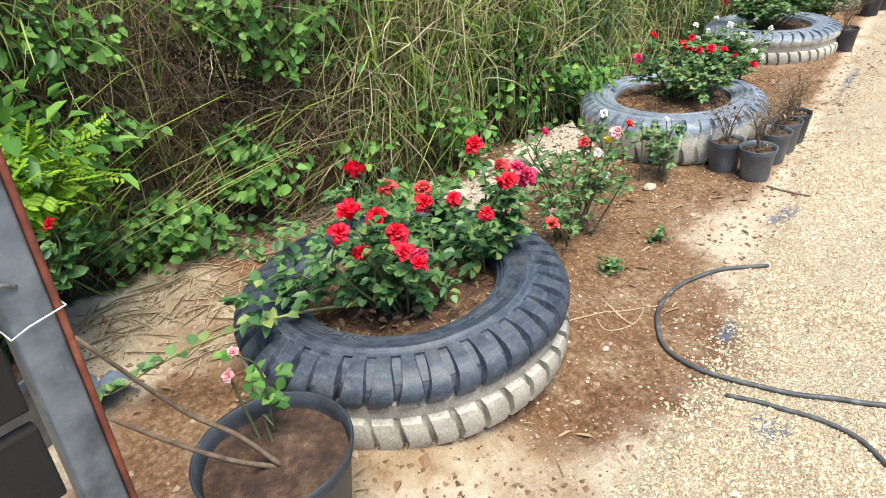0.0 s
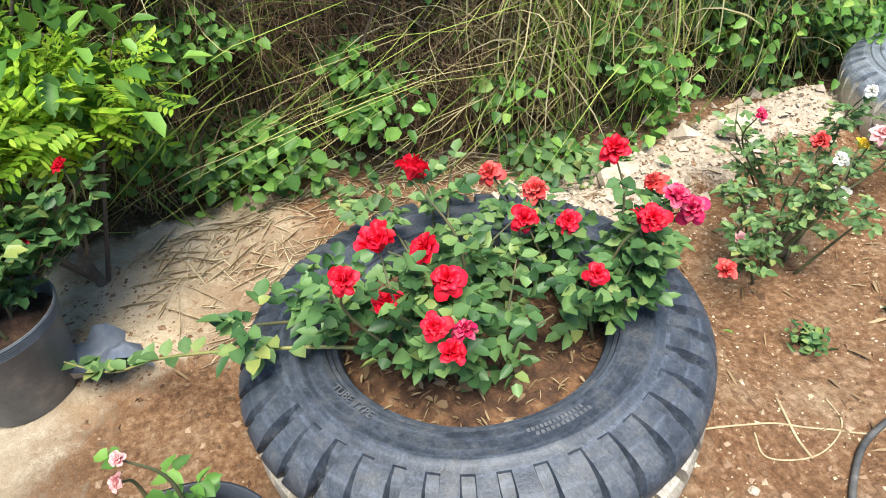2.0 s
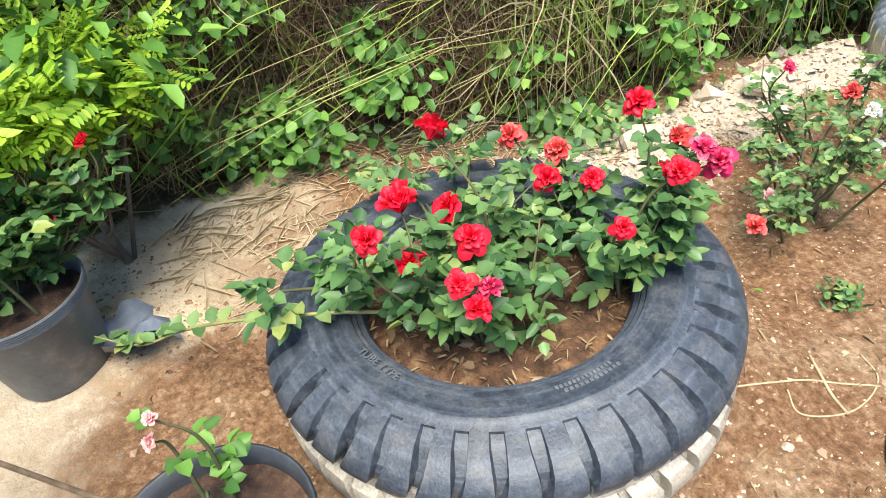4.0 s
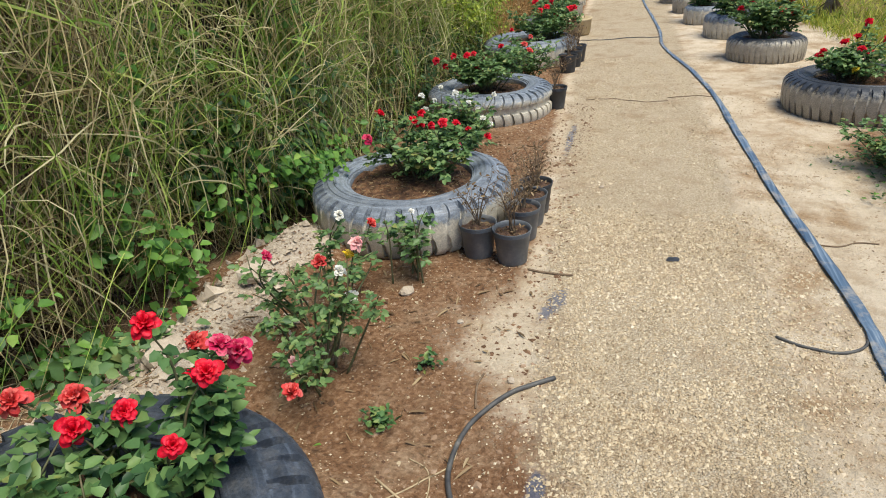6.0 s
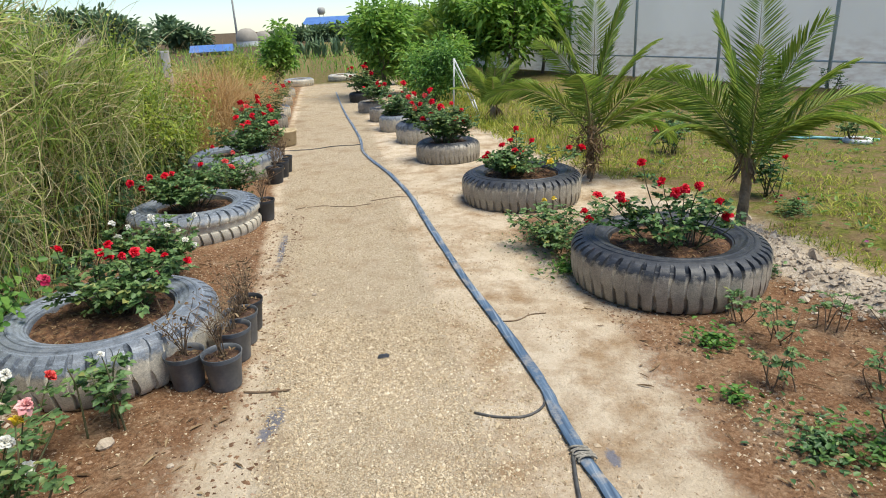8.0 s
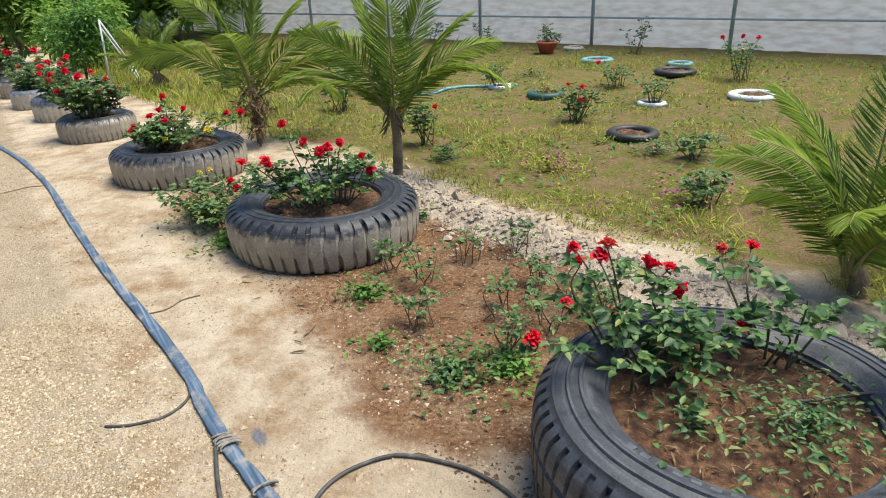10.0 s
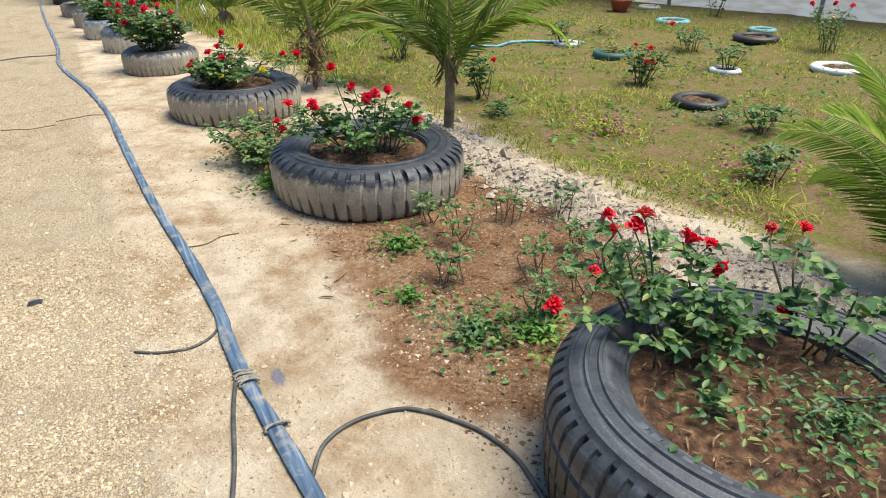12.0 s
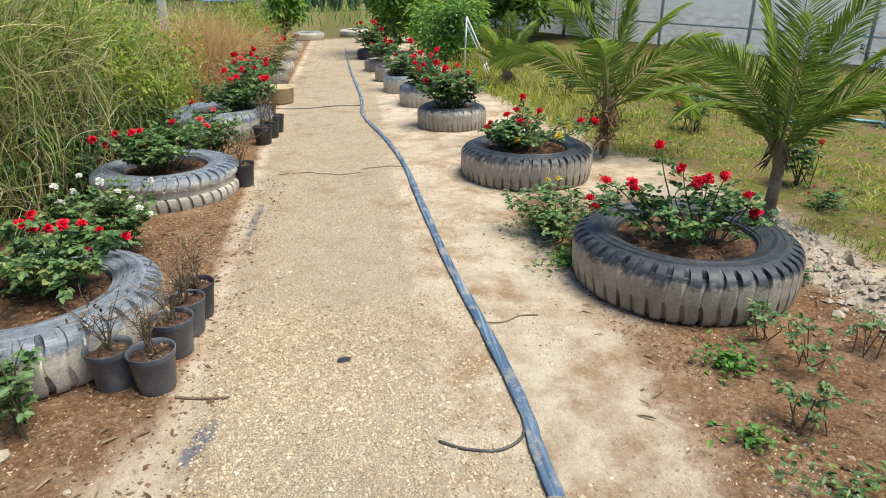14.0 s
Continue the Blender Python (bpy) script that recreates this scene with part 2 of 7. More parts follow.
M["soil"] = surface("bed_soil", [(0.3, (0.045, 0.022, 0.011)), (0.48, (0.12, 0.056, 0.027)), (0.6, (0.24, 0.12, 0.055)), (0.75, (0.36, 0.23, 0.13))], 22, 130, 0.95, 0, 0.9, 0.012, 0.6)
M["pot_soil"] = surface("pot_soil", [(0.3, (0.03, 0.017, 0.010)), (0.48, (0.08, 0.04, 0.022)), (0.62, (0.15, 0.08, 0.045)), (0.76, (0.30, 0.19, 0.12))], 20, 160, 0.95, 0, 0.9, 0.01, 0.6)
M["pot"] = surface("pot_plastic", [(0.3, (0.022, 0.024, 0.028)), (0.6, (0.055, 0.06, 0.07)), (0.75, (0.16, 0.15, 0.14))], 9, 80, 0.5, 0, 0.15, 0.002)
M["pot_grey"] = surface("pot_plastic_grey", [(0.3, (0.08, 0.09, 0.10)), (0.55, (0.15, 0.16, 0.17)), (0.75, (0.30, 0.28, 0.25))], 9, 80, 0.5, 0, 0.15, 0.002)
m, nodes, links, bsdf = nodes_of("layflat_hose")
tc = nodes.new("ShaderNodeTexCoord")
along = nodes.new("ShaderNodeMapping")
along.inputs["Scale"].default_value = (70, 2.5, 70)
links.new(tc.outputs["Object"], along.inputs["Vector"])
thread = nodes.new("ShaderNodeTexNoise")
thread.inputs["Scale"].default_value, thread.inputs["Detail"].default_value = 1.0, 5
links.new(along.outputs[0], thread.inputs["Vector"])
blue = ramp(nodes, links, thread.outputs["Fac"], [(0.34, (0.03, 0.055, 0.095)), (0.5, (0.065, 0.11, 0.17)), (0.62, (0.13, 0.18, 0.24)), (0.72, (0.36, 0.36, 0.35))])
grime = noise_tex(nodes, links, 11, 7, 0.7)
links.new(mix_col(nodes, links, ramp(nodes, links, grime, [(0.5, (0.0,) * 3), (0.68, (0.75,) * 3)]), blue, (0.40, 0.34, 0.26)), bsdf.inputs["Base Color"])
bsdf.inputs["Roughness"].default_value = 0.5
add_bump(nodes, links, bsdf, math_node(nodes, links, "ADD", thread.outputs["Fac"], grime), 0.35, 0.003)
M["hose"] = m
M["lashing"] = surface("lashing", [(0.3, (0.13, 0.12, 0.10)), (0.55, (0.30, 0.275, 0.23)), (0.75, (0.48, 0.44, 0.37))], 60, 220, 0.9)
M["drip"] = surface("drip_tube", [(0.3, (0.03, 0.03, 0.032)), (0.6, (0.09, 0.088, 0.082)), (0.8, (0.3, 0.27, 0.22))], 20, 150, 0.6)
M["straw"] = surface("straw", [(0.3, (0.28, 0.2, 0.11)), (0.7, (0.55, 0.43, 0.26))], 40, 200, 0.9)
M["pale_straw"] = surface("pale_straw", [(0.3, (0.46, 0.37, 0.24)), (0.7, (0.68, 0.58, 0.41))], 40, 200, 0.9)
M["twig"] = surface("twig", [(0.3, (0.10, 0.065, 0.04)), (0.7, (0.26, 0.18, 0.11))], 40, 200, 0.9)
M["stem"] = surface("rose_stem", [(0.3, (0.05, 0.075, 0.025)), (0.6, (0.11, 0.10, 0.045)), (0.75, (0.17, 0.115, 0.06))], 12, 150, 0.7)
M["leaf"] = foliage("rose_leaf", [(0.05, (0.022, 0.06, 0.022)), (0.4, (0.068, 0.155, 0.052)), (0.75, (0.165, 0.28, 0.09)), (0.97, (0.36, 0.36, 0.10))], 0.42, 0.3, 6)
M["leaf_pale"] = foliage("rose_leaf_pale", [(0.05, (0.06, 0.12, 0.045)), (0.45, (0.12, 0.22, 0.075)), (0.8, (0.21, 0.31, 0.11)), (0.97, (0.36, 0.33, 0.10))], 0.45, 0.3, 6)
M["leaf_vine"] = foliage("vine_leaf", [(0.05, (0.04, 0.11, 0.025)), (0.5, (0.11, 0.25, 0.045)), (0.85, (0.22, 0.40, 0.08)), (1.0, (0.40, 0.38, 0.08))], 0.45, 0.35, 1.5)
M["leaf_shrub"] = foliage("shrub_leaf", [(0.05, (0.11, 0.18, 0.02)), (0.45, (0.26, 0.34, 0.04)), (0.85, (0.44, 0.50, 0.07)), (1.0, (0.48, 0.40, 0.09))], 0.5, 0.4, 1.2)
M["leaf_lime"] = foliage("lime_leaf", [(0.05, (0.16, 0.32, 0.025)), (0.5, (0.30, 0.50, 0.04)), (0.9, (0.46, 0.60, 0.07))], 0.45, 0.4, 4)
M["leaf_tree"] = foliage("tree_leaf", [(0.05, (0.08, 0.18, 0.035)), (0.5, (0.20, 0.38, 0.065)), (0.95, (0.40, 0.55, 0.11))], 0.4, 0.45, 1.0)
M["leaf_far"] = foliage("far_leaf", [(0.05, (0.07, 0.125, 0.07)), (0.5, (0.12, 0.20, 0.10)), (0.95, (0.21, 0.29, 0.13))], 0.6, 0.25, 0.3)
M["palm"] = foliage("palm_leaflet", [(0.05, (0.12, 0.22, 0.035)), (0.45, (0.29, 0.42, 0.07)), (0.85, (0.50, 0.57, 0.12)), (1.0, (0.60, 0.54, 0.16))], 0.38, 0.4, 1.2)
M["palm_stalk"] = surface("palm_stalk", [(0.3, (0.16, 0.18, 0.05)), (0.7, (0.33, 0.30, 0.11))], 6, 90, 0.55)
M["palm_trunk"] = surface("palm_trunk", [(0.3, (0.16, 0.11, 0.065)), (0.5, (0.30, 0.22, 0.135)), (0.7, (0.44, 0.35, 0.24))], 9, 60, 0.9, 0, 0.8, 0.02, 0.6)
M["dry"] = foliage("dry_leaf", [(0.1, (0.10, 0.06, 0.03)), (0.5, (0.23, 0.15, 0.08)), (0.9, (0.40, 0.30, 0.17))], 0.8, 0.2, 3)
M["grass_green"] = foliage("grass_green", [(0.05, (0.07, 0.13, 0.022)), (0.4, (0.21, 0.33, 0.05)), (0.75, (0.44, 0.53, 0.12)), (1.0, (0.70, 0.64, 0.27))], 0.55, 0.35, 0.8)
M["grass_straw"] = foliage("grass_straw", [(0.05, (0.28, 0.21, 0.09)), (0.45, (0.56, 0.46, 0.22)), (0.8, (0.76, 0.67, 0.39)), (1.0, (0.42, 0.43, 0.13))], 0.65, 0.3, 0.8)
M["grass_brown"] = foliage("grass_brown", [(0.05, (0.06, 0.035, 0.02)), (0.5, (0.17, 0.10, 0.06)), (0.9, (0.38, 0.265, 0.155))], 0.85, 0.2, 0.9)
# Dead stems whose near-black colour stands in for shade inside the bank.
M["shade_thatch"] = foliage("shade_thatch", [(0.05, (0.014, 0.010, 0.007)), (0.5, (0.04, 0.028, 0.018)), (0.95, (0.085, 0.06, 0.035))], 0.9, 0.1, 0.9)
M["grass_rust"] = foliage("grass_rust", [(0.05, (0.36, 0.19, 0.075)), (0.5, (0.58, 0.37, 0.16)), (0.9, (0.70, 0.54, 0.28))], 0.8, 0.3, 0.9)
M["turf"] = foliage("turf", [(0.05, (0.08, 0.14, 0.018)), (0.4, (0.25, 0.31, 0.035)), (0.75, (0.47, 0.46, 0.075)), (1.0, (0.50, 0.34, 0.15))], 0.7, 0.3, 0.7)
M["plume"] = foliage("plume", [(0.1, (0.45, 0.38, 0.30)), (0.9, (0.66, 0.60, 0.52))], 0.8, 0.4, 2)
M["red"] = foliage("petal_red", [(0.1, (0.52, 0.003, 0.016)), (0.5, (0.82, 0.007, 0.032)), (0.85, (0.88, 0.018, 0.06)), (1.0, (0.88, 0.08, 0.12))], 0.5, 0.35, 8)
M["crimson"] = foliage("petal_crimson", [(0.1, (0.42, 0.006, 0.05)), (0.6, (0.66, 0.02, 0.11)), (1.0, (0.80, 0.22, 0.28))], 0.5, 0.3, 8)
M["coral"] = foliage("petal_coral", [(0.1, (0.58, 0.03, 0.03)), (0.6, (0.72, 0.075, 0.07)), (1.0, (0.80, 0.22, 0.18))], 0.5, 0.3, 8)
M["pink"] = foliage("petal_pink", [(0.1, (0.80, 0.32, 0.33)), (0.6, (0.85, 0.46, 0.45)), (1.0, (0.88, 0.65, 0.58))], 0.5, 0.3, 8)
M["white"] = foliage("petal_white", [(0.1, (0.72, 0.70, 0.62)), (0.6, (0.84, 0.83, 0.78)), (1.0, (0.86, 0.82, 0.66))], 0.5, 0.3, 8)
M["yellow"] = foliage("petal_yellow", [(0.1, (0.75, 0.50, 0.03)), (0.6, (0.85, 0.65, 0.05)), (1.0, (0.85, 0.72, 0.2))], 0.5, 0.3, 8)
M["magenta"] = foliage("petal_magenta", [(0.1, (0.45, 0.05, 0.25)), (0.6, (0.62, 0.16, 0.42)), (1.0, (0.78, 0.45, 0.65))], 0.5, 0.3, 8)
M["stone"] = surface("stone", [(0.3, (0.36, 0.285, 0.21)), (0.5, (0.48, 0.395, 0.30)), (0.7, (0.58, 0.50, 0.40))], 12, 90, 0.9, 0, 0.6, 0.01)
M["pebble"] = foliage("pebble", [(0.05, (0.24, 0.17, 0.10)), (0.3, (0.44, 0.34, 0.215)), (0.75, (0.60, 0.49, 0.335)), (1.0, (0.74, 0.65, 0.50))], 0.9, 0.0, 1.0)
M["crumb"] = foliage("sand_crumb", [(0.05, (0.26, 0.175, 0.105)), (0.5, (0.44, 0.335, 0.22)), (1.0, (0.60, 0.51, 0.39))], 0.95, 0.0, 1.5)
M["clod"] = foliage("soil_clod", [(0.05, (0.085, 0.045, 0.025)), (0.5, (0.21, 0.12, 0.068)), (0.85, (0.34, 0.235, 0.155)), (1.0, (0.55, 0.46, 0.36))], 0.95, 0.0, 1.5)
M["film"] = milky_film()
m, nodes, links, bsdf = nodes_of("clear_film")
bsdf.inputs["Base Color"].default_value = (0.85, 0.85, 0.83, 1)
see = nodes.new("ShaderNodeBsdfTransparent")
mx = nodes.new("ShaderNodeMixShader")
mx.inputs[0].default_value = 0.75
links.new(bsdf.outputs[0], mx.inputs[1])
links.new(see.outputs[0], mx.inputs[2])
links.new(mx.outputs[0], nodes["Material Output"].inputs["Surface"])
M["clear_film"] = m
M["steel"] = surface("galvanised_steel", [(0.3, (0.36, 0.42, 0.42)), (0.7, (0.52, 0.57, 0.56))], 6, 60, 0.5, 0.1, 0.1, 0.002)
M["concrete"] = surface("concrete", [(0.3, (0.32, 0.31, 0.29)), (0.7, (0.50, 0.49, 0.46))], 5, 60, 0.9)
M["grey_paint"] = surface("grey_paint", [(0.32, (0.075, 0.08, 0.09)), (0.5, (0.15, 0.16, 0.175)), (0.7, (0.22, 0.23, 0.245))], 16, 90, 0.5, 0.2, 0.2, 0.002)
M["rust"] = surface("red_oxide", [(0.3, (0.09, 0.022, 0.012)), (0.6, (0.21, 0.05, 0.022)), (0.75, (0.27, 0.10, 0.045))], 18, 120, 0.8)
M["dark_wood"] = surface("dark_wood", [(0.3, (0.008, 0.006, 0.005)), (0.6, (0.018, 0.014, 0.011)), (0.8, (0.04, 0.032, 0.024))], 7, 90, 1.0)
M["cord"] = surface("cord", [(0.3, (0.6, 0.58, 0.54)), (0.7, (0.8, 0.78, 0.74))], 30, 200, 0.8)
M["white_paint"] = surface("white_paint", [(0.3, (0.62, 0.63, 0.62)), (0.7, (0.80, 0.80, 0.78))], 8, 60, 0.6)
M["teal"] = surface("teal_paint", [(0.3, (0.10, 0.33, 0.38)), (0.7, (0.25, 0.52, 0.55))], 12, 60, 0.6)
M["green_paint"] = surface("green_paint", [(0.3, (0.015, 0.07, 0.06)), (0.7, (0.04, 0.13, 0.11))], 12, 60, 0.6)
M["terracotta"] = surface("terracotta", [(0.3, (0.34, 0.07, 0.035)), (0.7, (0.50, 0.13, 0.07))], 12, 60, 0.8)
M["tan_paint"] = surface("tan_paint", [(0.3, (0.42, 0.32, 0.18)), (0.7, (0.58, 0.46, 0.28))], 12, 60, 0.8)
M["blue_roof"] = surface("blue_roof", [(0.3, (0.05, 0.13, 0.36)), (0.7, (0.10, 0.22, 0.50))], 2, 20, 0.5)
M["plaster"] = surface("plaster", [(0.3, (0.55, 0.53, 0.50)), (0.7, (0.72, 0.70, 0.66))], 1, 20, 0.9)
M["dome"] = surface("dome_shell", [(0.3, (0.26, 0.23, 0.19)), (0.7, (0.40, 0.36, 0.30))], 1, 20, 0.8)
M["bark"] = surface("bark", [(0.3, (0.07, 0.05, 0.035)), (0.7, (0.20, 0.15, 0.11))], 8, 60, 0.9, 0, 0.6, 0.01)
M["opening"] = surface("window_dark", [(0.3, (0.03, 0.035, 0.04)), (0.7, (0.06, 0.065, 0.07))], 4, 40, 0.3)
M["plastic_film"] = surface("plastic_scrap", [(0.3, (0.08, 0.10, 0.14)), (0.7, (0.17, 0.19, 0.23))], 20, 100, 0.35)


# ---- mesh helpers ----
class Shape:
    """Collects vertices and faces of one mesh."""

    def __init__(self):
        self.v, self.f, self.n = [], [], 0

    def add(self, verts, faces):
        verts = np.asarray(verts, float)
        self.v.append(verts)
        self.f.extend([tuple(i + self.n for i in face) for face in faces])
        self.n += len(verts)
        return self

    def mesh(self, name, material, smooth=True):
        me = bpy.data.meshes.new(name)
        me.from_pydata(np.concatenate(self.v).tolist() if self.v else [], [], self.f)
        me.materials.append(material)
        if smooth:
            me.polygons.foreach_set("use_smooth", np.ones(len(me.polygons), bool))
        me.update()
        return me


def quads_mesh(name, verts, faces, material, smooth=True):
    """A mesh from arrays of vertices and of faces with equal corner counts."""
    me = bpy.data.meshes.new(name)
    k = faces.shape[1]
    me.vertices.add(len(verts))
    me.vertices.foreach_set("co", np.ascontiguousarray(verts, np.float32).ravel())
    me.loops.add(faces.size)
    me.loops.foreach_set("vertex_index", np.ascontiguousarray(faces, np.int32).ravel())
    me.polygons.add(len(faces))
    me.polygons.foreach_set("loop_start", np.arange(0, faces.size, k, dtype=np.int32))
    me.polygons.foreach_set("use_smooth", np.full(len(faces), smooth))
    me.materials.append(material)
    me.update(calc_edges=True)
    return me


def part(name, mesh, parent, label=""):
    ob = new(name, mesh)
    ob.parent = parent
    return tagged(ob, label)


def thing(name, label, category, at=(0, 0, 0), group="", kind="", mesh=None, turn=0.0):
    ob = new(name, mesh)
    ob.location = at
    ob.rotation_euler = (0, 0, turn)
    return tagged(ob, label, category, group, kind)


def unit(a):
    a = np.asarray(a, float)
    return a / np.maximum(np.linalg.norm(a, axis=-1, keepdims=True), 1e-9)


def tube(shape, points, radii, sides=6, flat=1.0, cap=True):
    """A round or flattened tube along points."""
    p = np.asarray(points, float)
    r = np.broadcast_to(np.asarray(radii, float), (len(p),))
    t = unit(np.gradient(p, axis=0))
    ref = np.array([0, 0, 1.0]) if abs(t[:, 2]).mean() < 0.8 else np.array([1.0, 0, 0])
    a = unit(np.cross(t, ref))
    b = np.cross(a, t)
    ang = np.arange(sides) * 2 * math.pi / sides
    ring = p[:, None] + r[:, None, None] * (np.cos(ang)[None, :, None] * a[:, None] + flat * np.sin(ang)[None, :, None] * b[:, None])
    faces = [(i * sides + j, i * sides + (j + 1) % sides, (i + 1) * sides + (j + 1) % sides, (i + 1) * sides + j) for i in range(len(p) - 1) for j in range(sides)]
    if cap:
        faces += [tuple(range(sides))[::-1], tuple((len(p) - 1) * sides + j for j in range(sides))]
    return shape.add(ring.reshape(-1, 3), faces)


def box(shape, lo, hi, bevel=0.0):
    """A box with all its edges chamfered."""
    lo, hi = np.asarray(lo, float), np.asarray(hi, float)
    bm = bmesh.new()
    bmesh.ops.create_cube(bm, size=1.0)
    for v in bm.verts:
        v.co = Vector(lo + (np.array(v.co) + 0.5) * (hi - lo))
    if bevel:
        bmesh.ops.bevel(bm, geom=bm.edges[:], offset=bevel, segments=2, profile=0.5, affect="EDGES")
    bm.verts.index_update()
    shape.add([v.co[:] for v in bm.verts], [tuple(v.index for v in f.verts) for f in bm.faces])
    bm.free()
    return shape


def spline(points, steps):
    """A smooth curve through points."""
    p = np.asarray(points, float)
    q = np.vstack([2 * p[0] - p[1], p, 2 * p[-1] - p[-2]])
    out = []
    for i in range(1, len(q) - 2):
        for s in np.arange(steps) / steps:
            out.append(0.5 * (2 * q[i] + (q[i + 1] - q[i - 1]) * s + (2 * q[i - 1] - 5 * q[i] + 4 * q[i + 1] - q[i + 2]) * s * s + (3 * q[i] - q[i - 1] - 3 * q[i + 1] + q[i + 2]) * s ** 3))
    return np.array(out + [p[-1]])


def revolve(shape, profile, segs, closed=False):
    """A turned shape from (radius, height) pairs."""
    pr = np.asarray(profile, float)
    ang = np.arange(segs) * 2 * math.pi / segs
    v = np.stack([pr[None, :, 0] * np.cos(ang)[:, None], pr[None, :, 0] * np.sin(ang)[:, None], np.broadcast_to(pr[:, 1], (segs, len(pr)))], -1)
    n = len(pr)
    faces = [(i * n + j, ((i + 1) % segs) * n + j, ((i + 1) % segs) * n + (j + 1) % n, i * n + (j + 1) % n) for i in range(segs) for j in range(n if closed else n - 1)]
    return shape.add(v.reshape(-1, 3), faces)


def leaves_mesh(name, c, d, up, length, width, material, fold=0.25, curl=0.15):
    """Many pointed oval leaves, folded along the midrib: base c, direction d, rough upward side up."""
    c, d = np.asarray(c, float), unit(d)
    n = len(c)
    L = np.broadcast_to(np.asarray(length, float), (n,))[:, None]
    W = np.broadcast_to(np.asarray(width, float), (n,))[:, None]
    side = unit(np.cross(d, up))
    nor = np.cross(side, d)
    base, tip = c, c + d * L - nor * L * curl
    mid = c + d * L * 0.5
    l1, l2 = c + d * L * 0.28 + side * W * 0.46 + nor * W * fold, c + d * L * 0.68 + side * W * 0.40 + nor * W * fold * 0.6 - nor * L * curl * 0.4
    r1, r2 = c + d * L * 0.28 - side * W * 0.46 + nor * W * fold, c + d * L * 0.68 - side * W * 0.40 + nor * W * fold * 0.6 - nor * L * curl * 0.4
    v = np.stack([base, l1, l2, tip, r2, r1], 1).reshape(-1, 3)
    k = np.arange(n)[:, None] * 6
    f = np.concatenate([k + np.array([[0, 1, 2, 3]]), k + np.array([[3, 4, 5, 0]])])
    return quads_mesh(name, v, f, material)


def blades_mesh(name, base, heading, length, width, lean, droop, material, rows=5):
    """Many grass blades as tapering, arching ribbons."""
    n = len(base)
    s = np.linspace(0, 1, rows)[None, :]
    L = np.asarray(length)[:, None]
    out = L * (np.asarray(lean)[:, None] * s + np.asarray(droop)[:, None] * s ** 1.8)
    up = L * (s - 0.6 * np.asarray(droop)[:, None] * s ** 2.3 - 0.25 * np.asarray(lean)[:, None] * s)
    h = np.stack([np.cos(heading), np.sin(heading)], -1)
    p = np.zeros((n, rows, 3))
    p[:, :, :2] = base[:, None, :2] + out[..., None] * h[:, None]
    p[:, :, 2] = base[:, 2:3] + up
    tw = heading + math.pi / 2 + rng.uniform(-0.9, 0.9, n)
    side = np.stack([np.cos(tw), np.sin(tw), rng.uniform(-0.3, 0.3, n)], -1)[:, None] * (np.asarray(width)[:, None] * (1 - s) ** 0.6 * np.minimum(1, 0.12 + 4.5 * s) + 0.0006)[..., None] * 0.5
    v = np.stack([p - side, p + side], 2).reshape(-1, 3)
    k = (np.arange(n) * rows * 2)[:, None, None]
    r = (np.arange(rows - 1) * 2)[None, :, None]
    f = (k + r + np.array([0, 1, 3, 2])[None, None]).reshape(-1, 4)
    return quads_mesh(name, v, f, material)


def rocks_mesh(name, c, size, material, flat=0.6):
    """Many small angular stones."""
    n = len(c)
    o = np.array([[1, 0, 0], [0, 1, 0], [-1, 0, 0], [0, -1, 0], [0, 0, 1], [0, 0, -1]], float)
    a = rng.uniform(0, 6.28, n)
    R = np.zeros((n, 3, 3))
    R[:, 0, 0], R[:, 0, 1], R[:, 1, 0], R[:, 1, 1], R[:, 2, 2] = np.cos(a), -np.sin(a), np.sin(a), np.cos(a), 1
    j = o[None] * rng.uniform(0.6, 1.25, (n, 6, 1)) + rng.normal(0, 0.22, (n, 6, 3))
    j[:, :, 2] *= flat
    v = np.einsum("nij,nkj->nki", R, j) * np.asarray(size)[:, None, None] + np.asarray(c)[:, None]
    t = np.array([[0, 1, 4], [1, 2, 4], [2, 3, 4], [3, 0, 4], [1, 0, 5], [2, 1, 5], [3, 2, 5], [0, 3, 5]])
    f = (np.arange(n)[:, None, None] * 6 + t[None]).reshape(-1, 3)
    return quads_mesh(name, v.reshape(-1, 3), f, material, False)


def soft_noise(x, y, scale, seed=0):
    """Smooth value noise on arrays, about -1 to 1."""
    r = np.random.default_rng(seed)
    g = r.uniform(-1, 1, (64, 64))
    u, w = x / scale, y / scale
    i, j = np.floor(u).astype(int), np.floor(w).astype(int)
    fu, fw = u - i, w - j
    fu, fw = fu * fu * (3 - 2 * fu), fw * fw * (3 - 2 * fw)
    at = lambda p, q: g[p % 64, q % 64]
    return (at(i, j) * (1 - fu) + at(i + 1, j) * fu) * (1 - fw) + (at(i, j + 1) * (1 - fu) + at(i + 1, j + 1) * fu) * fw


# ---- ground ----
def smooth(a, lo, hi):
    t = np.clip((a - lo) / (hi - lo), 0, 1)
    return t * t * (3 - 2 * t)


def blob(x, y, cx, cy, rx, ry):
    return np.clip(1.25 - np.hypot((x - cx) / rx, (y - cy) / ry) * 0.75, 0, 1)


def left_edge(y):
    """Where the gravel ends on the weedy side."""
    return np.interp(y, [-6, -1.6, -0.6, 0.5, 2.4, 6.3, 15.5, 30], [-0.5, -0.45, -0.54, -0.6, -0.7, -0.88, -1.07, -1.4])


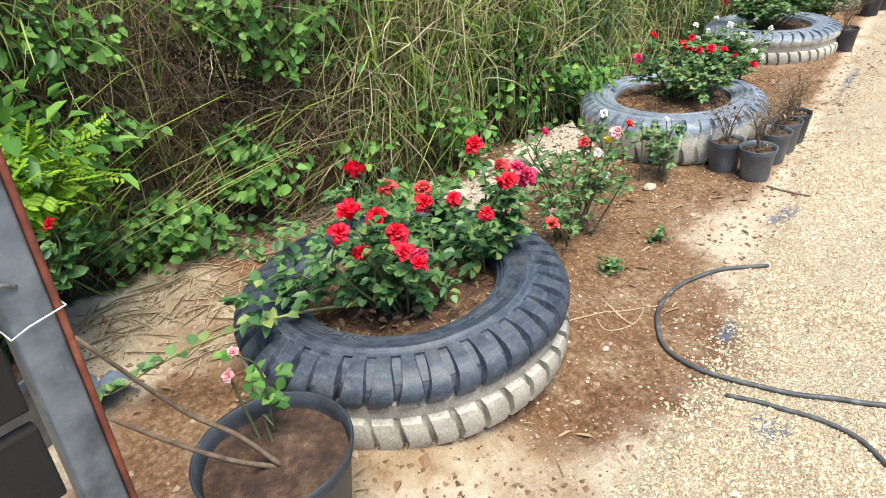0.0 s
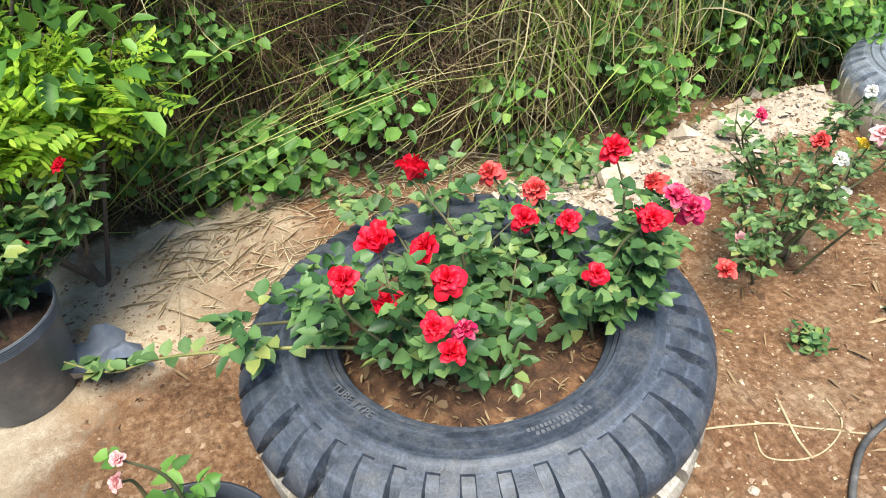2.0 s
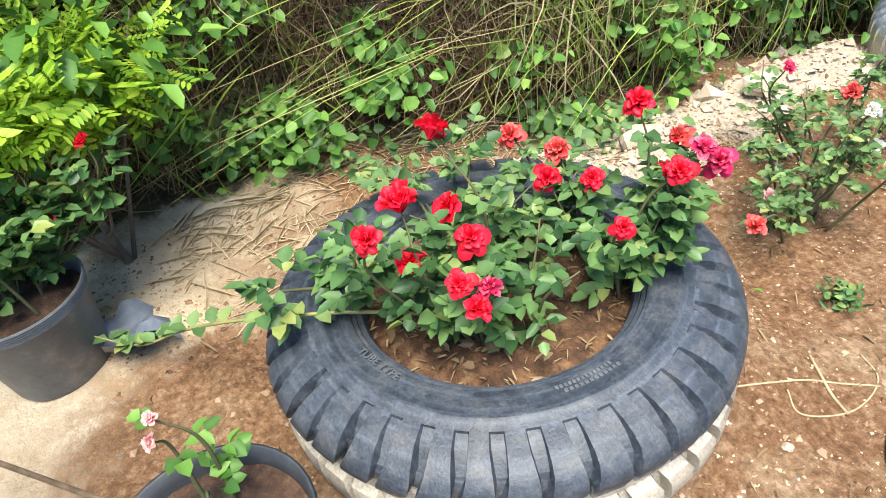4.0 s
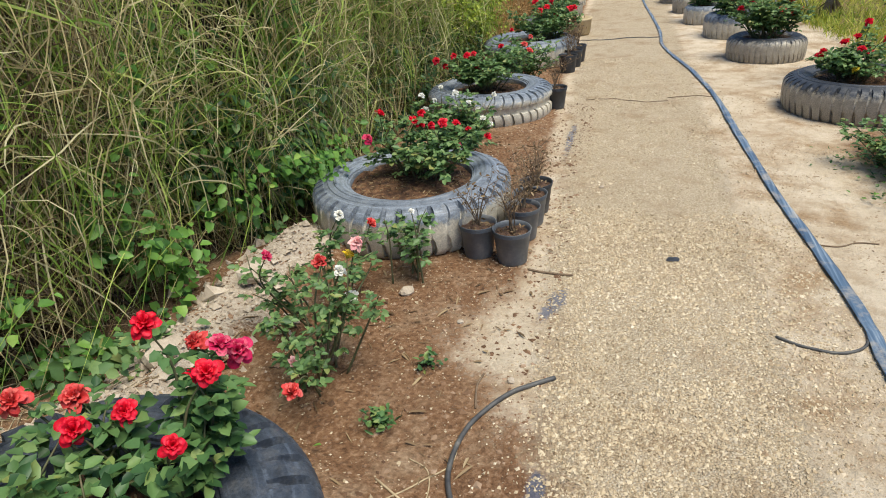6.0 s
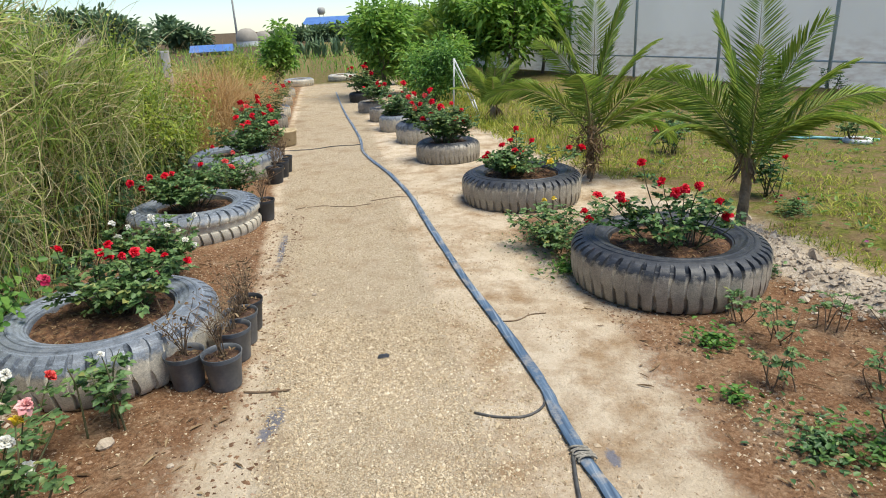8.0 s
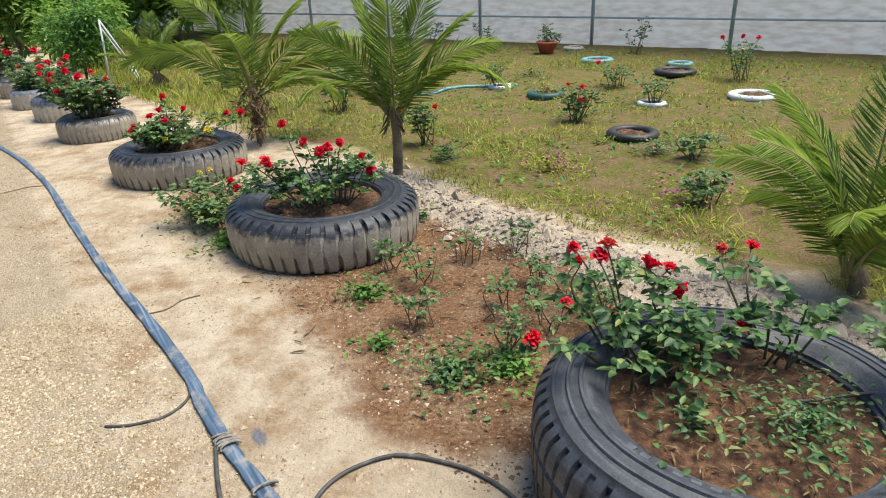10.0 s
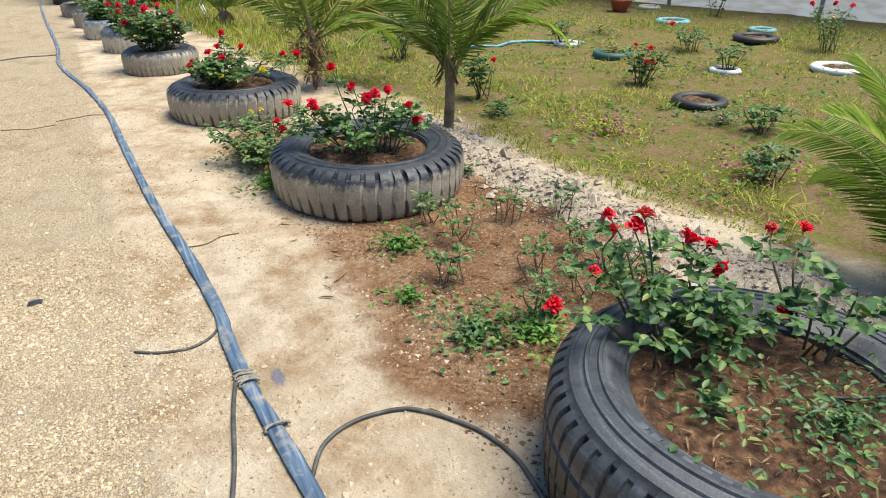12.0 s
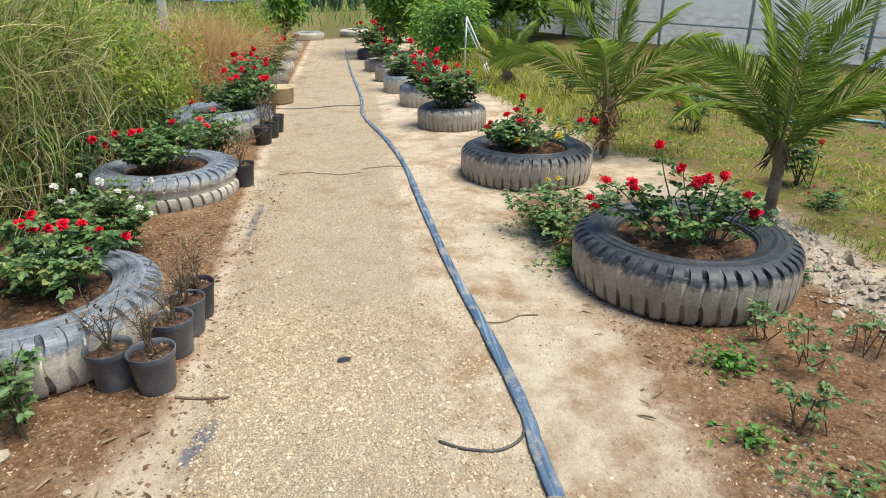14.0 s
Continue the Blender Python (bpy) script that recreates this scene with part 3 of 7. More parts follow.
def weeds_edge(y):
    """Where the tall weeds begin."""
    return 0.07 * np.sin(np.asarray(y) * 2.9) + 0.05 * np.sin(np.asarray(y) * 6.7 + 1) + np.interp(y, [-6, -3.1, -2.1, -1.2, 0, 3, 8, 16, 40], [-2.95, -2.9, -2.85, -2.5, -2.2, -2.15, -2.1, -2.2, -2.6])


def garden_edge(y):
    """Where the lawn begins beyond the pale ridge."""
    return np.interp(y, [-6, -1.6, -0.4, 0.7, 1.9, 4, 8, 16, 40], [3.9, 3.55, 3.2, 3.05, 2.95, 2.4, 1.9, 1.6, 1.6])


def ridge(x, y):
    """Height of the two low ridges of rubble."""
    right = np.exp(-(((x - np.interp(y, [-3, -1.4, -0.4, 0.7, 2.0], [3.3, 3.0, 2.85, 2.72, 2.72])) / 0.24) ** 2)) * smooth(y, -3.2, -1.8) * (1 - smooth(y, 1.2, 2.4))
    left = np.exp(-(((x - np.interp(y, [-1.9, -0.9, 0.2], [-2.0, -1.98, -1.9])) / 0.2) ** 2)) * smooth(y, -2.2, -1.5) * (1 - smooth(y, -0.1, 0.4))
    return right, left


def ground_height(x, y):
    x, y = np.asarray(x, float), np.asarray(y, float)
    r, l = ridge(x, y)
    z = 0.006 * soft_noise(x, y, 0.35, 1) + 0.004 * soft_noise(x, y, 0.09, 2)
    off = smooth(np.abs(x - 0.2), 1.2, 2.2)
    z = z + off * (0.014 * soft_noise(x, y, 0.13, 3) + 0.02 * soft_noise(x, y, 0.5, 4))
    z = z + r * (0.07 + 0.05 * soft_noise(x, y, 0.12, 5)) + l * (0.09 + 0.06 * soft_noise(x, y, 0.12, 6))
    z = z + 0.10 * smooth(-x, 0.72, 1.05) * (1 - smooth(y, -1.95, -1.45))
    bank = smooth(weeds_edge(y) - x, 0.1, 1.6)
    z = z + bank * 0.35
    return z - 0.004


def ticks(lo, hi, fine, far, grow):
    mid = np.arange(lo, hi + 1e-6, fine)
    out, step = [], fine
    a, b = lo, hi
    left, right = [], []
    while b < far:
        step *= grow
        a, b = a - step, b + step
        left.append(a)
        right.append(b)
    return np.array(left[::-1] + mid.tolist() + right)


gx, gy = ticks(-3.2, 4.2, 0.035, 900, 1.16), ticks(-4.2, 5.0, 0.035, 900, 1.12)
X, Y = np.meshgrid(gx, gy, indexing="ij")
Z = ground_height(X, Y)
nx, ny = len(gx), len(gy)
idx = np.arange(nx * ny).reshape(nx, ny)
gfaces = np.stack([idx[:-1, :-1], idx[1:, :-1], idx[1:, 1:], idx[:-1, 1:]], -1).reshape(-1, 4)
gme = quads_mesh("ground", np.stack([X, Y, Z], -1).reshape(-1, 3), gfaces, M["ground"])
ridge_r, ridge_l = ridge(X, Y)
weights = {
    "gravel": smooth(X, left_edge(Y) - 0.2, left_edge(Y) + 0.24) * (1 - smooth(X, 0.2, 0.5)),
    "soil": np.clip(np.maximum.reduce([
        smooth(left_edge(Y) - 0.05 - X, -0.08, 0.22) * 0.92 * (1 - 0.55 * blob(X, Y, -0.72, -0.75, 0.28, 0.4)) * smooth(Y, -2.7, -2.2),
        1.6 * blob(X, Y, 2.1, -0.45, 0.66, 0.8), 1.4 * blob(X, Y, 1.78, -1.15, 0.5, 0.5), blob(X, Y, 1.5, 1.75, 0.32, 0.6) * 0.8, blob(X, Y, -0.78, -1.75, 0.42, 0.55), blob(X, Y, -1.6, -3.05, 0.45, 0.4), blob(X, Y, 1.45, 4.0, 0.25, 0.5) * 0.6]), 0, 1),
    "tan": np.maximum(blob(X, Y, -2.1, -2.5, 0.5, 0.5) * 0.9, blob(X, Y, -1.6, -3.3, 0.9, 0.5) * 0.5),
    "rubble": np.clip(np.maximum(ridge_r, ridge_l) * 1.1, 0, 1),
    "turf": np.maximum(smooth(X - garden_edge(Y), -0.15, 0.5) * 0.95, smooth(Y, 16.5, 18.5)),
    "litter": smooth(weeds_edge(Y) - X, -0.25, 0.15),
    "damp": np.maximum.reduce([blob(X, Y, -0.53 + 0.25 * (Y + 0.5), -0.5, 0.045, 0.17) * 0.8, blob(X, Y, -0.46, -1.54, 0.035, 0.1) * 0.8, blob(X, Y, 0.82, -1.03, 0.035, 0.08) * 0.8, blob(X, Y, -0.66, 1.9, 0.03, 0.5) * 0.8, blob(X, Y, -0.2, -2.0, 0.07, 0.1) * 0.7]),
}
for key, w in weights.items():
    gme.attributes.new(key, "FLOAT", "POINT").data.foreach_set("value", np.ascontiguousarray(w, np.float32).ravel())
ground = tagged(new("ground", gme), "pale gravel path between brown soil, sand and mown lawn", "ground", kind="structure")


def scatter(n, x0, x1, y0, y1):
    x, y = rng.uniform(x0, x1, n), rng.uniform(y0, y1, n)
    return x, y


def on_ground(x, y, dz=0.0):
    return np.stack([x, y, ground_height(x, y) + dz], -1)


# gravel on the path, thicker close by
y = np.concatenate([rng.uniform(-3.2, 0.6, 60000), rng.uniform(0.6, 5, 16000)])
e = left_edge(y)
x = e + rng.beta(1.3, 1.7, len(y)) * (0.75 - e) - rng.exponential(0.035, len(y))
keep = soft_noise(x, y, 0.55, 51) + 0.8 * soft_noise(x, y, 0.2, 52) > rng.uniform(-1.3, 0.5, len(y))
x, y = x[keep], y[keep]
s = rng.gamma(3, 0.00105, len(y)) + 0.0017
thing("gravel", "loose pale limestone gravel on the path", "gravel", kind="stuff", mesh=rocks_mesh("gravel", on_ground(x, y, 0.001), s, M["pebble"], 0.75))
x, y = scatter(16000, -2.7, -0.5, -3.3, 3)
x2, y2 = scatter(10000, 1.3, 2.7, -2.6, 1.2)
x, y = np.concatenate([x, x2]), np.concatenate([y, y2])
keep = (x < left_edge(y)) | (soft_noise(x, y, 0.5, 11) > -0.2)
x, y = x[keep], y[keep]
thing("soil_clods", "crumbly brown clods and grit on bare soil", "soil", kind="stuff", mesh=rocks_mesh("soil_clods", on_ground(x, y), rng.gamma(1.7, 0.0026, len(x)) + 0.002, M["clod"]))
x, y = scatter(5200, -1.7, -0.35, -2.7, 3)
x2, y2 = scatter(1500, 1.4, 2.6, -1.6, 0.6)
x, y = np.concatenate([x, x2]), np.concatenate([y, y2])
thing("pebbles", "small pale pebbles scattered over brown soil", "pebbles", kind="stuff", mesh=rocks_mesh("pebbles", on_ground(x, y, 0.001), rng.gamma(2, 0.0011, len(x)) + 0.0013, M["pebble"], 0.7))
rx = np.concatenate([rng.normal(0, 0.18, 2600), rng.normal(0, 0.14, 900)])
ry = np.concatenate([rng.uniform(-2.6, 1.9, 2600), rng.uniform(-1.8, 0.2, 900)])
rx[:2600] += np.interp(ry[:2600], [-3, -1.4, -0.4, 0.7, 2.0], [3.3, 3.0, 2.85, 2.72, 2.72])
rx[2600:] += np.interp(ry[2600:], [-1.9, -0.9, 0.2], [-2.0, -1.98, -1.9])
thing("rubble", "pale broken rubble and lumps of dry earth in low ridges", "rubble", kind="stuff", mesh=rocks_mesh("rubble", on_ground(rx, ry, 0.005), rng.gamma(1.3, 0.0065, 3500) + 0.003, M["stone"], 0.85))


def stone(x, y, s, label):
    bm = bmesh.new()
    bmesh.ops.create_icosphere(bm, subdivisions=2, radius=s)
    for v in bm.verts:
        k = 1 + 0.35 * noise.noise(v.co * (1.6 / s) + Vector((x * 9, y * 7, 0)))
        v.co = Vector((v.co.x * k * 1.2, v.co.y * k, max(v.co.z * k * 0.75, -0.4 * s)))
    me = bpy.data.meshes.new("stone")
    bm.to_mesh(me)
    bm.free()
    me.materials.append(M["stone"])
    thing("stone", label, "stone", (x, y, float(ground_height(x, y)) + 0.35 * s), group="loose stones", mesh=me, turn=x * 7)


for x, y, s in ((-1.21, -0.49, 0.032), (-0.38, 0.94, 0.014), (2.78, 0.0, 0.028), (2.62, -0.25, 0.022), (3.0, -0.5, 0.026), (2.5, 0.1, 0.02), (-1.95, -0.6, 0.07), (-2.02, -1.2, 0.08), (-0.8, -1.9, 0.012), (-0.62, -1.05, 0.014), (-0.9, -0.7, 0.012), (2.95, -0.9, 0.03)):
    stone(x, y, s, "pale rough stone lying on the soil")
# long pale kerb stone behind a planter
sh = box(Shape(), (-0.45, -0.06, 0), (0.45, 0.06, 0.06), 0.015)
thing("edging_stone", "pale weathered concrete edging stone at the lawn", "kerb stone", (2.62, 1.05, 0.0), mesh=sh.mesh("edging_stone", M["stone"]), turn=radians(118))


x, y = scatter(14000, 0.2, 1.7, -2.9, 4.5)
keep = soft_noise(x, y, 0.45, 21) + 0.7 * soft_noise(x, y, 0.13, 22) > 0.1
x, y = x[keep], y[keep]
thing("sand_crumbs", "loose crumbs of sand and grit beside the hose", "sand", kind="stuff", mesh=rocks_mesh("sand_crumbs", on_ground(x, y), rng.gamma(2.5, 0.0016, len(x)) + 0.0015, M["crumb"]))


# ---- hoses and litter on the ground ----
def ground_line(pts, steps, dz):
    c = spline([(a, b, 0) for a, b in pts], steps)
    c[:, 2] = ground_height(c[:, 0], c[:, 1]) + dz
    return c


hose = thing("layflat_hose", "flattened dusty blue-grey irrigation hose lying along the path", "hose")
line = ground_line([(0.84, -3.4), (0.79, -2.4), (0.77, -1.75), (0.735, -1.3), (0.71, -1.0), (0.705, -0.7), (0.715, -0.45), (0.68, 0.16), (0.6, 1.08), (0.54, 2.36), (0.5, 3.22), (0.4, 4.15), (0.15, 5.7), (0.13, 7.1), (-0.06, 10.5), (-0.21, 14.6)], 8, 0.012)
width = np.interp(line[:, 1], [0.0, 3.0, 7.0], [0.0285, 0.024, 0.019]) + 0.002 * np.sin(np.arange(len(line)) * 0.37) + 0.0015 * np.sin(np.arange(len(line)) * 1.3)
part("tube", tube(Shape(), line, width, 12, 0.2).mesh("tube", M["hose"]), hose)
sh = Shape()


def wrapping(shape, x, y, length, turns, r, wide=0.036):
    """Cord wound round the flat hose."""
    a = np.linspace(0, turns * 2 * math.pi, turns * 14 + 1)
    u = a / a[-1] - 0.5
    w = wide * (1 + 0.08 * np.sin(a * 0.7))
    p = np.stack([x + w * np.cos(a) - 0.15 * length * u, y + length * u + 0.006 * np.sin(a * 1.3), float(ground_height(x, y)) + 0.016 + 0.014 * np.sin(a)], -1)
    return tube(shape, p, r * (1 + 0.25 * np.sin(a * 2.3)), 6)


wrapping(wrapping(sh, 0.712, -0.985, 0.09, 6, 0.0042), 0.712, -0.99, 0.05, 3, 0.0035, 0.04)
part("coupling", sh.mesh("coupling", M["lashing"]), hose, "greyish fibre lashing round the joint")
for c in ((0.745, -1.3), (0.77, -1.72)):
    part("strap", wrapping(Shape(), c[0], c[1], 0.02, 2, 0.0045, 0.042).mesh("strap", M["lashing"]), hose, "knotted cord tied round the hose")


def small_hose(pts, r, label, mat="drip", name="drip_tube", category="hose", lift=0.0, steps=8):
    c = ground_line(pts, steps, r * 0.9 + lift)
    thing(name, label, category, mesh=tube(Shape(), c, r, 8).mesh(name, M[mat]))


small_hose([(-0.46, -1.01), (-0.55, -1.07), (-0.62, -1.14), (-0.72, -1.31), (-0.74, -1.52), (-0.69, -1.67), (-0.61, -1.78), (-0.48, -1.83), (-0.32, -1.82), (-0.17, -1.79), (-0.02, -1.73), (0.2, -1.66)], 0.009, "dark grey drip tube curled on soil and gravel")
small_hose([(-0.36, -1.91), (-0.2, -1.88), (-0.09, -1.87), (0.02, -1.89), (0.1, -1.95), (0.2, -2.05)], 0.008, "dark grey drip tube end on gravel")
small_hose([(0.76, -1.6), (0.86, -1.45), (1.01, -1.39), (1.18, -1.43), (1.32, -1.6), (1.38, -1.8), (1.36, -2.05), (1.4, -2.3)], 0.008, "black drip tube arching from hose to tyre planter")
small_hose([(0.69, -0.93), (0.63, -1.15), (0.58, -1.4), (0.5, -1.7), (0.44, -2.0)], 0.008, "grey drip tube branching from the hose")
small_hose([(0.71, -0.5), (0.67, -0.62), (0.58, -0.68), (0.46, -0.66), (0.36, -0.6)], 0.006, "thin grey drip tube branching from the hose")
small_hose([(0.16, 6.4), (-0.2, 6.45), (-0.6, 6.3), (-1.0, 6.35)], 0.006, "dark drip tube lying across the path")
small_hose([(-0.62, 3.1), (-0.4, 3.15), (-0.1, 3.05), (0.1, 3.1)], 0.004, "thin twig lying across the path", "twig", "stick", "twig")
small_hose([(0.1, 3.2), (0.35, 3.25), (0.5, 3.2)], 0.004, "dry stick beside the hose", "twig", "stick", "twig")
small_hose([(-0.68, -0.18), (-0.58, -0.2), (-0.46, -0.21)], 0.006, "dark dry stick beside nursery pots", "twig", "stick", "twig")
small_hose([(0.66, 0.27), (0.78, 0.25), (0.88, 0.3), (0.97, 0.29)], 0.004, "thin dry twig on sand", "twig", "stick", "twig")
small_hose([(-0.98, -1.95), (-0.9, -1.72), (-0.82, -1.6), (-0.74, -1.5), (-0.74, -1.38)], 0.0028, "pale dry vine stalk on soil", "straw", "stick", "twig")
small_hose([(-0.88, -1.5), (-0.8, -1.55), (-0.78, -1.68), (-0.84, -1.8), (-0.9, -1.78)], 0.0024, "curled pale stalk on soil", "straw", "stick", "twig")
small_hose([(-0.72, -1.22), (-0.74, -1.1), (-0.73, -1.02)], 0.004, "short dry twig on soil", "twig", "stick", "twig")
small_hose([(-0.95, -1.62), (-0.85, -1.68), (-0.78, -1.7)], 0.004, "pale straw on soil", "straw", "stick", "twig")
sh = Shape().add([(-0.03, -0.012, 0), (0.03, -0.01, 0), (0.034, 0.012, 0.004), (-0.026, 0.014, 0), (-0.02, -0.006, 0.014), (0.022, -0.004, 0.012), (0.022, 0.008, 0.014), (-0.018, 0.008, 0.012)], [(0, 1, 5, 4), (1, 2, 6, 5), (2, 3, 7, 6), (3, 0, 4, 7), (4, 5, 6, 7), (3, 2, 1, 0)])
thing("chip", "small dark chip of rubber on the gravel", "debris", (0, 0, 0.0), mesh=sh.mesh("chip", M["pot"], False))
n = 640
x = np.concatenate([rng.uniform(-2.0, -0.6, 420), rng.uniform(1.2, 2.7, 220)])
y = np.concatenate([rng.uniform(-3.1, 2, 420), rng.uniform(-1.6, 1.2, 220)])
a = rng.uniform(0, 6.28, n)
thing("fallen_straw", "scattered dry straw and dead leaves on soil", "straw", kind="stuff", mesh=leaves_mesh("fallen_straw", on_ground(x, y, 0.008), np.stack([np.cos(a), np.sin(a), rng.uniform(-0.05, 0.12, n)], -1), np.array([[0, 0, 1.0]]).repeat(n, 0), rng.uniform(0.02, 0.09, n), rng.uniform(0.003, 0.014, n), M["dry"]))
n = 620
x, y = -2.75 + rng.beta(1, 2.2, n) * 0.95, rng.uniform(-3.0, -1.4, n)
a = rng.uniform(0, 6.28, n)
thing("dry_stalks", "flattened dry grass stalks on the bank beside the planter", "straw", kind="stuff", mesh=leaves_mesh("dry_stalks", on_ground(x, y, 0.012), np.stack([np.cos(a), np.sin(a), rng.uniform(-0.08, 0.2, n)], -1), np.array([[0, 0, 1.0]]).repeat(n, 0), rng.uniform(0.05, 0.24, n), rng.uniform(0.0018, 0.0042, n), M["pale_straw"]))


# ---- tyre planters ----
# rows: radius, height, groove depth, groove width, all as shares
BEAD = [(0.62, 0.05, 0, 0.1), (0.565, 0.5, 0, 0.1), (0.565, 0.80, 0, 0.1), (0.58, 0.885, 0, 0.1), (0.60, 0.90, 0, 0.1), (0.605, 0.925, 0, 0.1), (0.62, 0.925, 0, 0.1), (0.625, 0.95, 0, 0.1), (0.68, 0.985, 0, 0.1)]
TYRE_TALL = BEAD + [(0.735, 0.995, 0, 0.1), (0.745, 1.008, 0, 0.1), (0.757, 1.008, 0, 0.1), (0.767, 0.99, 0, 0.4), (0.80, 0.975, 0, 0.4), (0.815, 0.968, 0.3, 0.40), (0.87, 0.95, 0.5, 0.40), (0.92, 0.915, 0.75, 0.36), (0.96, 0.87, 0.95, 0.30), (0.985, 0.81, 1, 0.23), (1.0, 0.75, 1, 0.18), (0.999, 0.70, 1, 0.18), (0.992, 0.635, 1, 0.26), (0.955, 0.61, 0, 0.2), (0.95, 0.42, 0, 0.2), (0.985, 0.39, 1, 0.26), (0.996, 0.32, 1, 0.2), (0.99, 0.13, 1, 0.2), (0.975, 0.03, 1, 0.24), (0.94, 0.0, 1, 0.24), (0.70, 0.0, 0, 0.2)]
WORN_SIDE = [(0.64, 0.05, 0, 0.1), (0.60, 0.5, 0, 0.1), (0.60, 0.78, 0, 0.1), (0.615, 0.87, 0, 0.1), (0.63, 0.885, 0, 0.1), (0.635, 0.91, 0, 0.1), (0.65, 0.915, 0, 0.1), (0.70, 0.965, 0, 0.1), (0.745, 0.985, 0, 0.1), (0.75, 0.997, 0, 0.1), (0.765, 0.997, 0, 0.1), (0.772, 0.98, 0, 0.1), (0.81, 0.97, 0, 0.1), (0.815, 0.98, 0, 0.1), (0.828, 0.98, 0, 0.1), (0.835, 0.96, 0, 0.1), (0.87, 0.94, 0, 0.2)]
TYRE_WORN = WORN_SIDE + [(0.91, 0.91, 0.4, 0.36), (0.95, 0.87, 1, 0.36), (0.98, 0.80, 1.1, 0.34), (0.996, 0.72, 1, 0.28), (0.998, 0.66, 0.7, 0.2), (0.998, 0.58, 0.15, 0.14), (0.998, 0.46, 0.1, 0.14), (0.998, 0.38, 0.2, 0.16), (0.994, 0.31, 1, 0.24), (0.985, 0.15, 1.1, 0.3), (0.97, 0.05, 1.1, 0.32), (0.945, 0.0, 1, 0.32), (0.70, 0.0, 0, 0.2)]
TYRE_RIB = WORN_SIDE[:-1] + [(0.88, 0.945, 0, 0.3), (0.885, 0.957, 0, 0.3), (0.90, 0.95, 0, 0.3), (0.905, 0.93, 0, 0.3), (0.93, 0.905, 0.2, 0.36), (0.945, 0.885, 1, 0.36), (0.968, 0.855, 1, 0.36), (0.984, 0.80, 1, 0.3), (0.994, 0.72, 0.8, 0.26), (0.996, 0.66, 0.5, 0.22), (0.982, 0.645, 0, 0.2), (0.982, 0.62, 0, 0.2), (0.998, 0.60, 0.4, 0.2), (0.998, 0.42, 0.4, 0.2), (0.982, 0.40, 0, 0.2), (0.982, 0.375, 0, 0.2), (0.995, 0.35, 0.6, 0.26), (0.985, 0.14, 1, 0.3), (0.97, 0.05, 1, 0.3), (0.945, 0.0, 1, 0.3), (0.70, 0.0, 0, 0.2)]


def tyre_mesh(R, h, lugs, depth, profile, skew):
    pitch = 2 * math.pi / lugs
    pr = np.array(profile)
    g, n = pr[:, 3], len(pr)
    cols = [(0 * g, 0), (0.035 + 0 * g, 1), (g, 1), (g + 0.035, 0), (0.5 + g / 2, 0)]
    verts = []
    for k in range(lugs):
        worn = 0.8 + 0.35 * math.sin(k * 12.9) * math.sin(k * 3.3)
        for off, deep in cols:
            a = (k + off - g / 2 + 0.03 * math.sin(k * 5.1)) * pitch + skew * pitch * np.sin(pr[:, 1] * 9.0)
            d = depth * deep * pr[:, 2] * worn
            r = pr[:, 0] * R - d
            z = np.clip(pr[:, 1], 0, 2) * h - d * 0.7 * (pr[:, 1] > 0.82)
            r = r * (1 + 0.006 * np.sin(a * 3 + 1) + 0.003 * np.sin(a * 7))
            z = z + h * 0.008 * np.sin(a * 2 + 0.5) * (pr[:, 1] > 0.5)
            verts.append(np.stack([r * np.cos(a), r * np.sin(a), z], -1))
    segs = lugs * len(cols)
    faces = [(i * n + j, ((i + 1) % segs) * n + j, ((i + 1) % segs) * n + j + 1, i * n + j + 1) for i in range(segs) for j in range(n - 1)]
    me = Shape().add(np.concatenate(verts), faces).mesh("casing", M["pot"])
    me.set_sharp_from_angle(angle=radians(38))
    return me


def bed_mesh(R, z, bump):
    """Uneven soil filling the hole."""
    sh, rings, segs = Shape(), 9, 36
    v, f = [(0, 0, z + bump)], []
    for i in range(1, rings + 1):
        for j in range(segs):
            a, r = 2 * math.pi * j / segs, R * i / rings
            p = Vector((r * math.cos(a), r * math.sin(a), 0))
            v.append((p.x, p.y, z + bump * (1 - (i / rings) ** 2) + 0.022 * noise.noise(p * 11) + 0.012 * noise.noise(p * 31)))
    f += [(0, 1 + j, 1 + (j + 1) % segs) for j in range(segs)]
    f += [(1 + (i - 1) * segs + j, 1 + i * segs + j, 1 + i * segs + (j + 1) % segs, 1 + (i - 1) * segs + (j + 1) % segs) for i in range(1, rings) for j in range(segs)]
    return sh.add(v, f).mesh("soil", M["soil"])


def arc_bar(r0, r1, z, a0, a1, rise=0.003):
    sh, n = Shape(), max(2, int((a1 - a0) / 0.03))
    v, f = [], []
    for i in range(n + 1):
        a = a0 + (a1 - a0) * i / n
        for r, zz in ((r0, z - 0.004), (r0, z + rise), (r1, z + rise), (r1, z - 0.004)):
            v.append((r * math.cos(a), r * math.sin(a), zz))
    for i in range(n):
        for j in range(3):
            f.append((i * 4 + j, i * 4 + j + 1, i * 4 + j + 5, i * 4 + j + 4))
    f += [(0, 1, 2, 3), (n * 4 + 3, n * 4 + 2, n * 4 + 1, n * 4)]
    return sh.add(v, f).mesh("lettering", M["rubber_mark"], False)


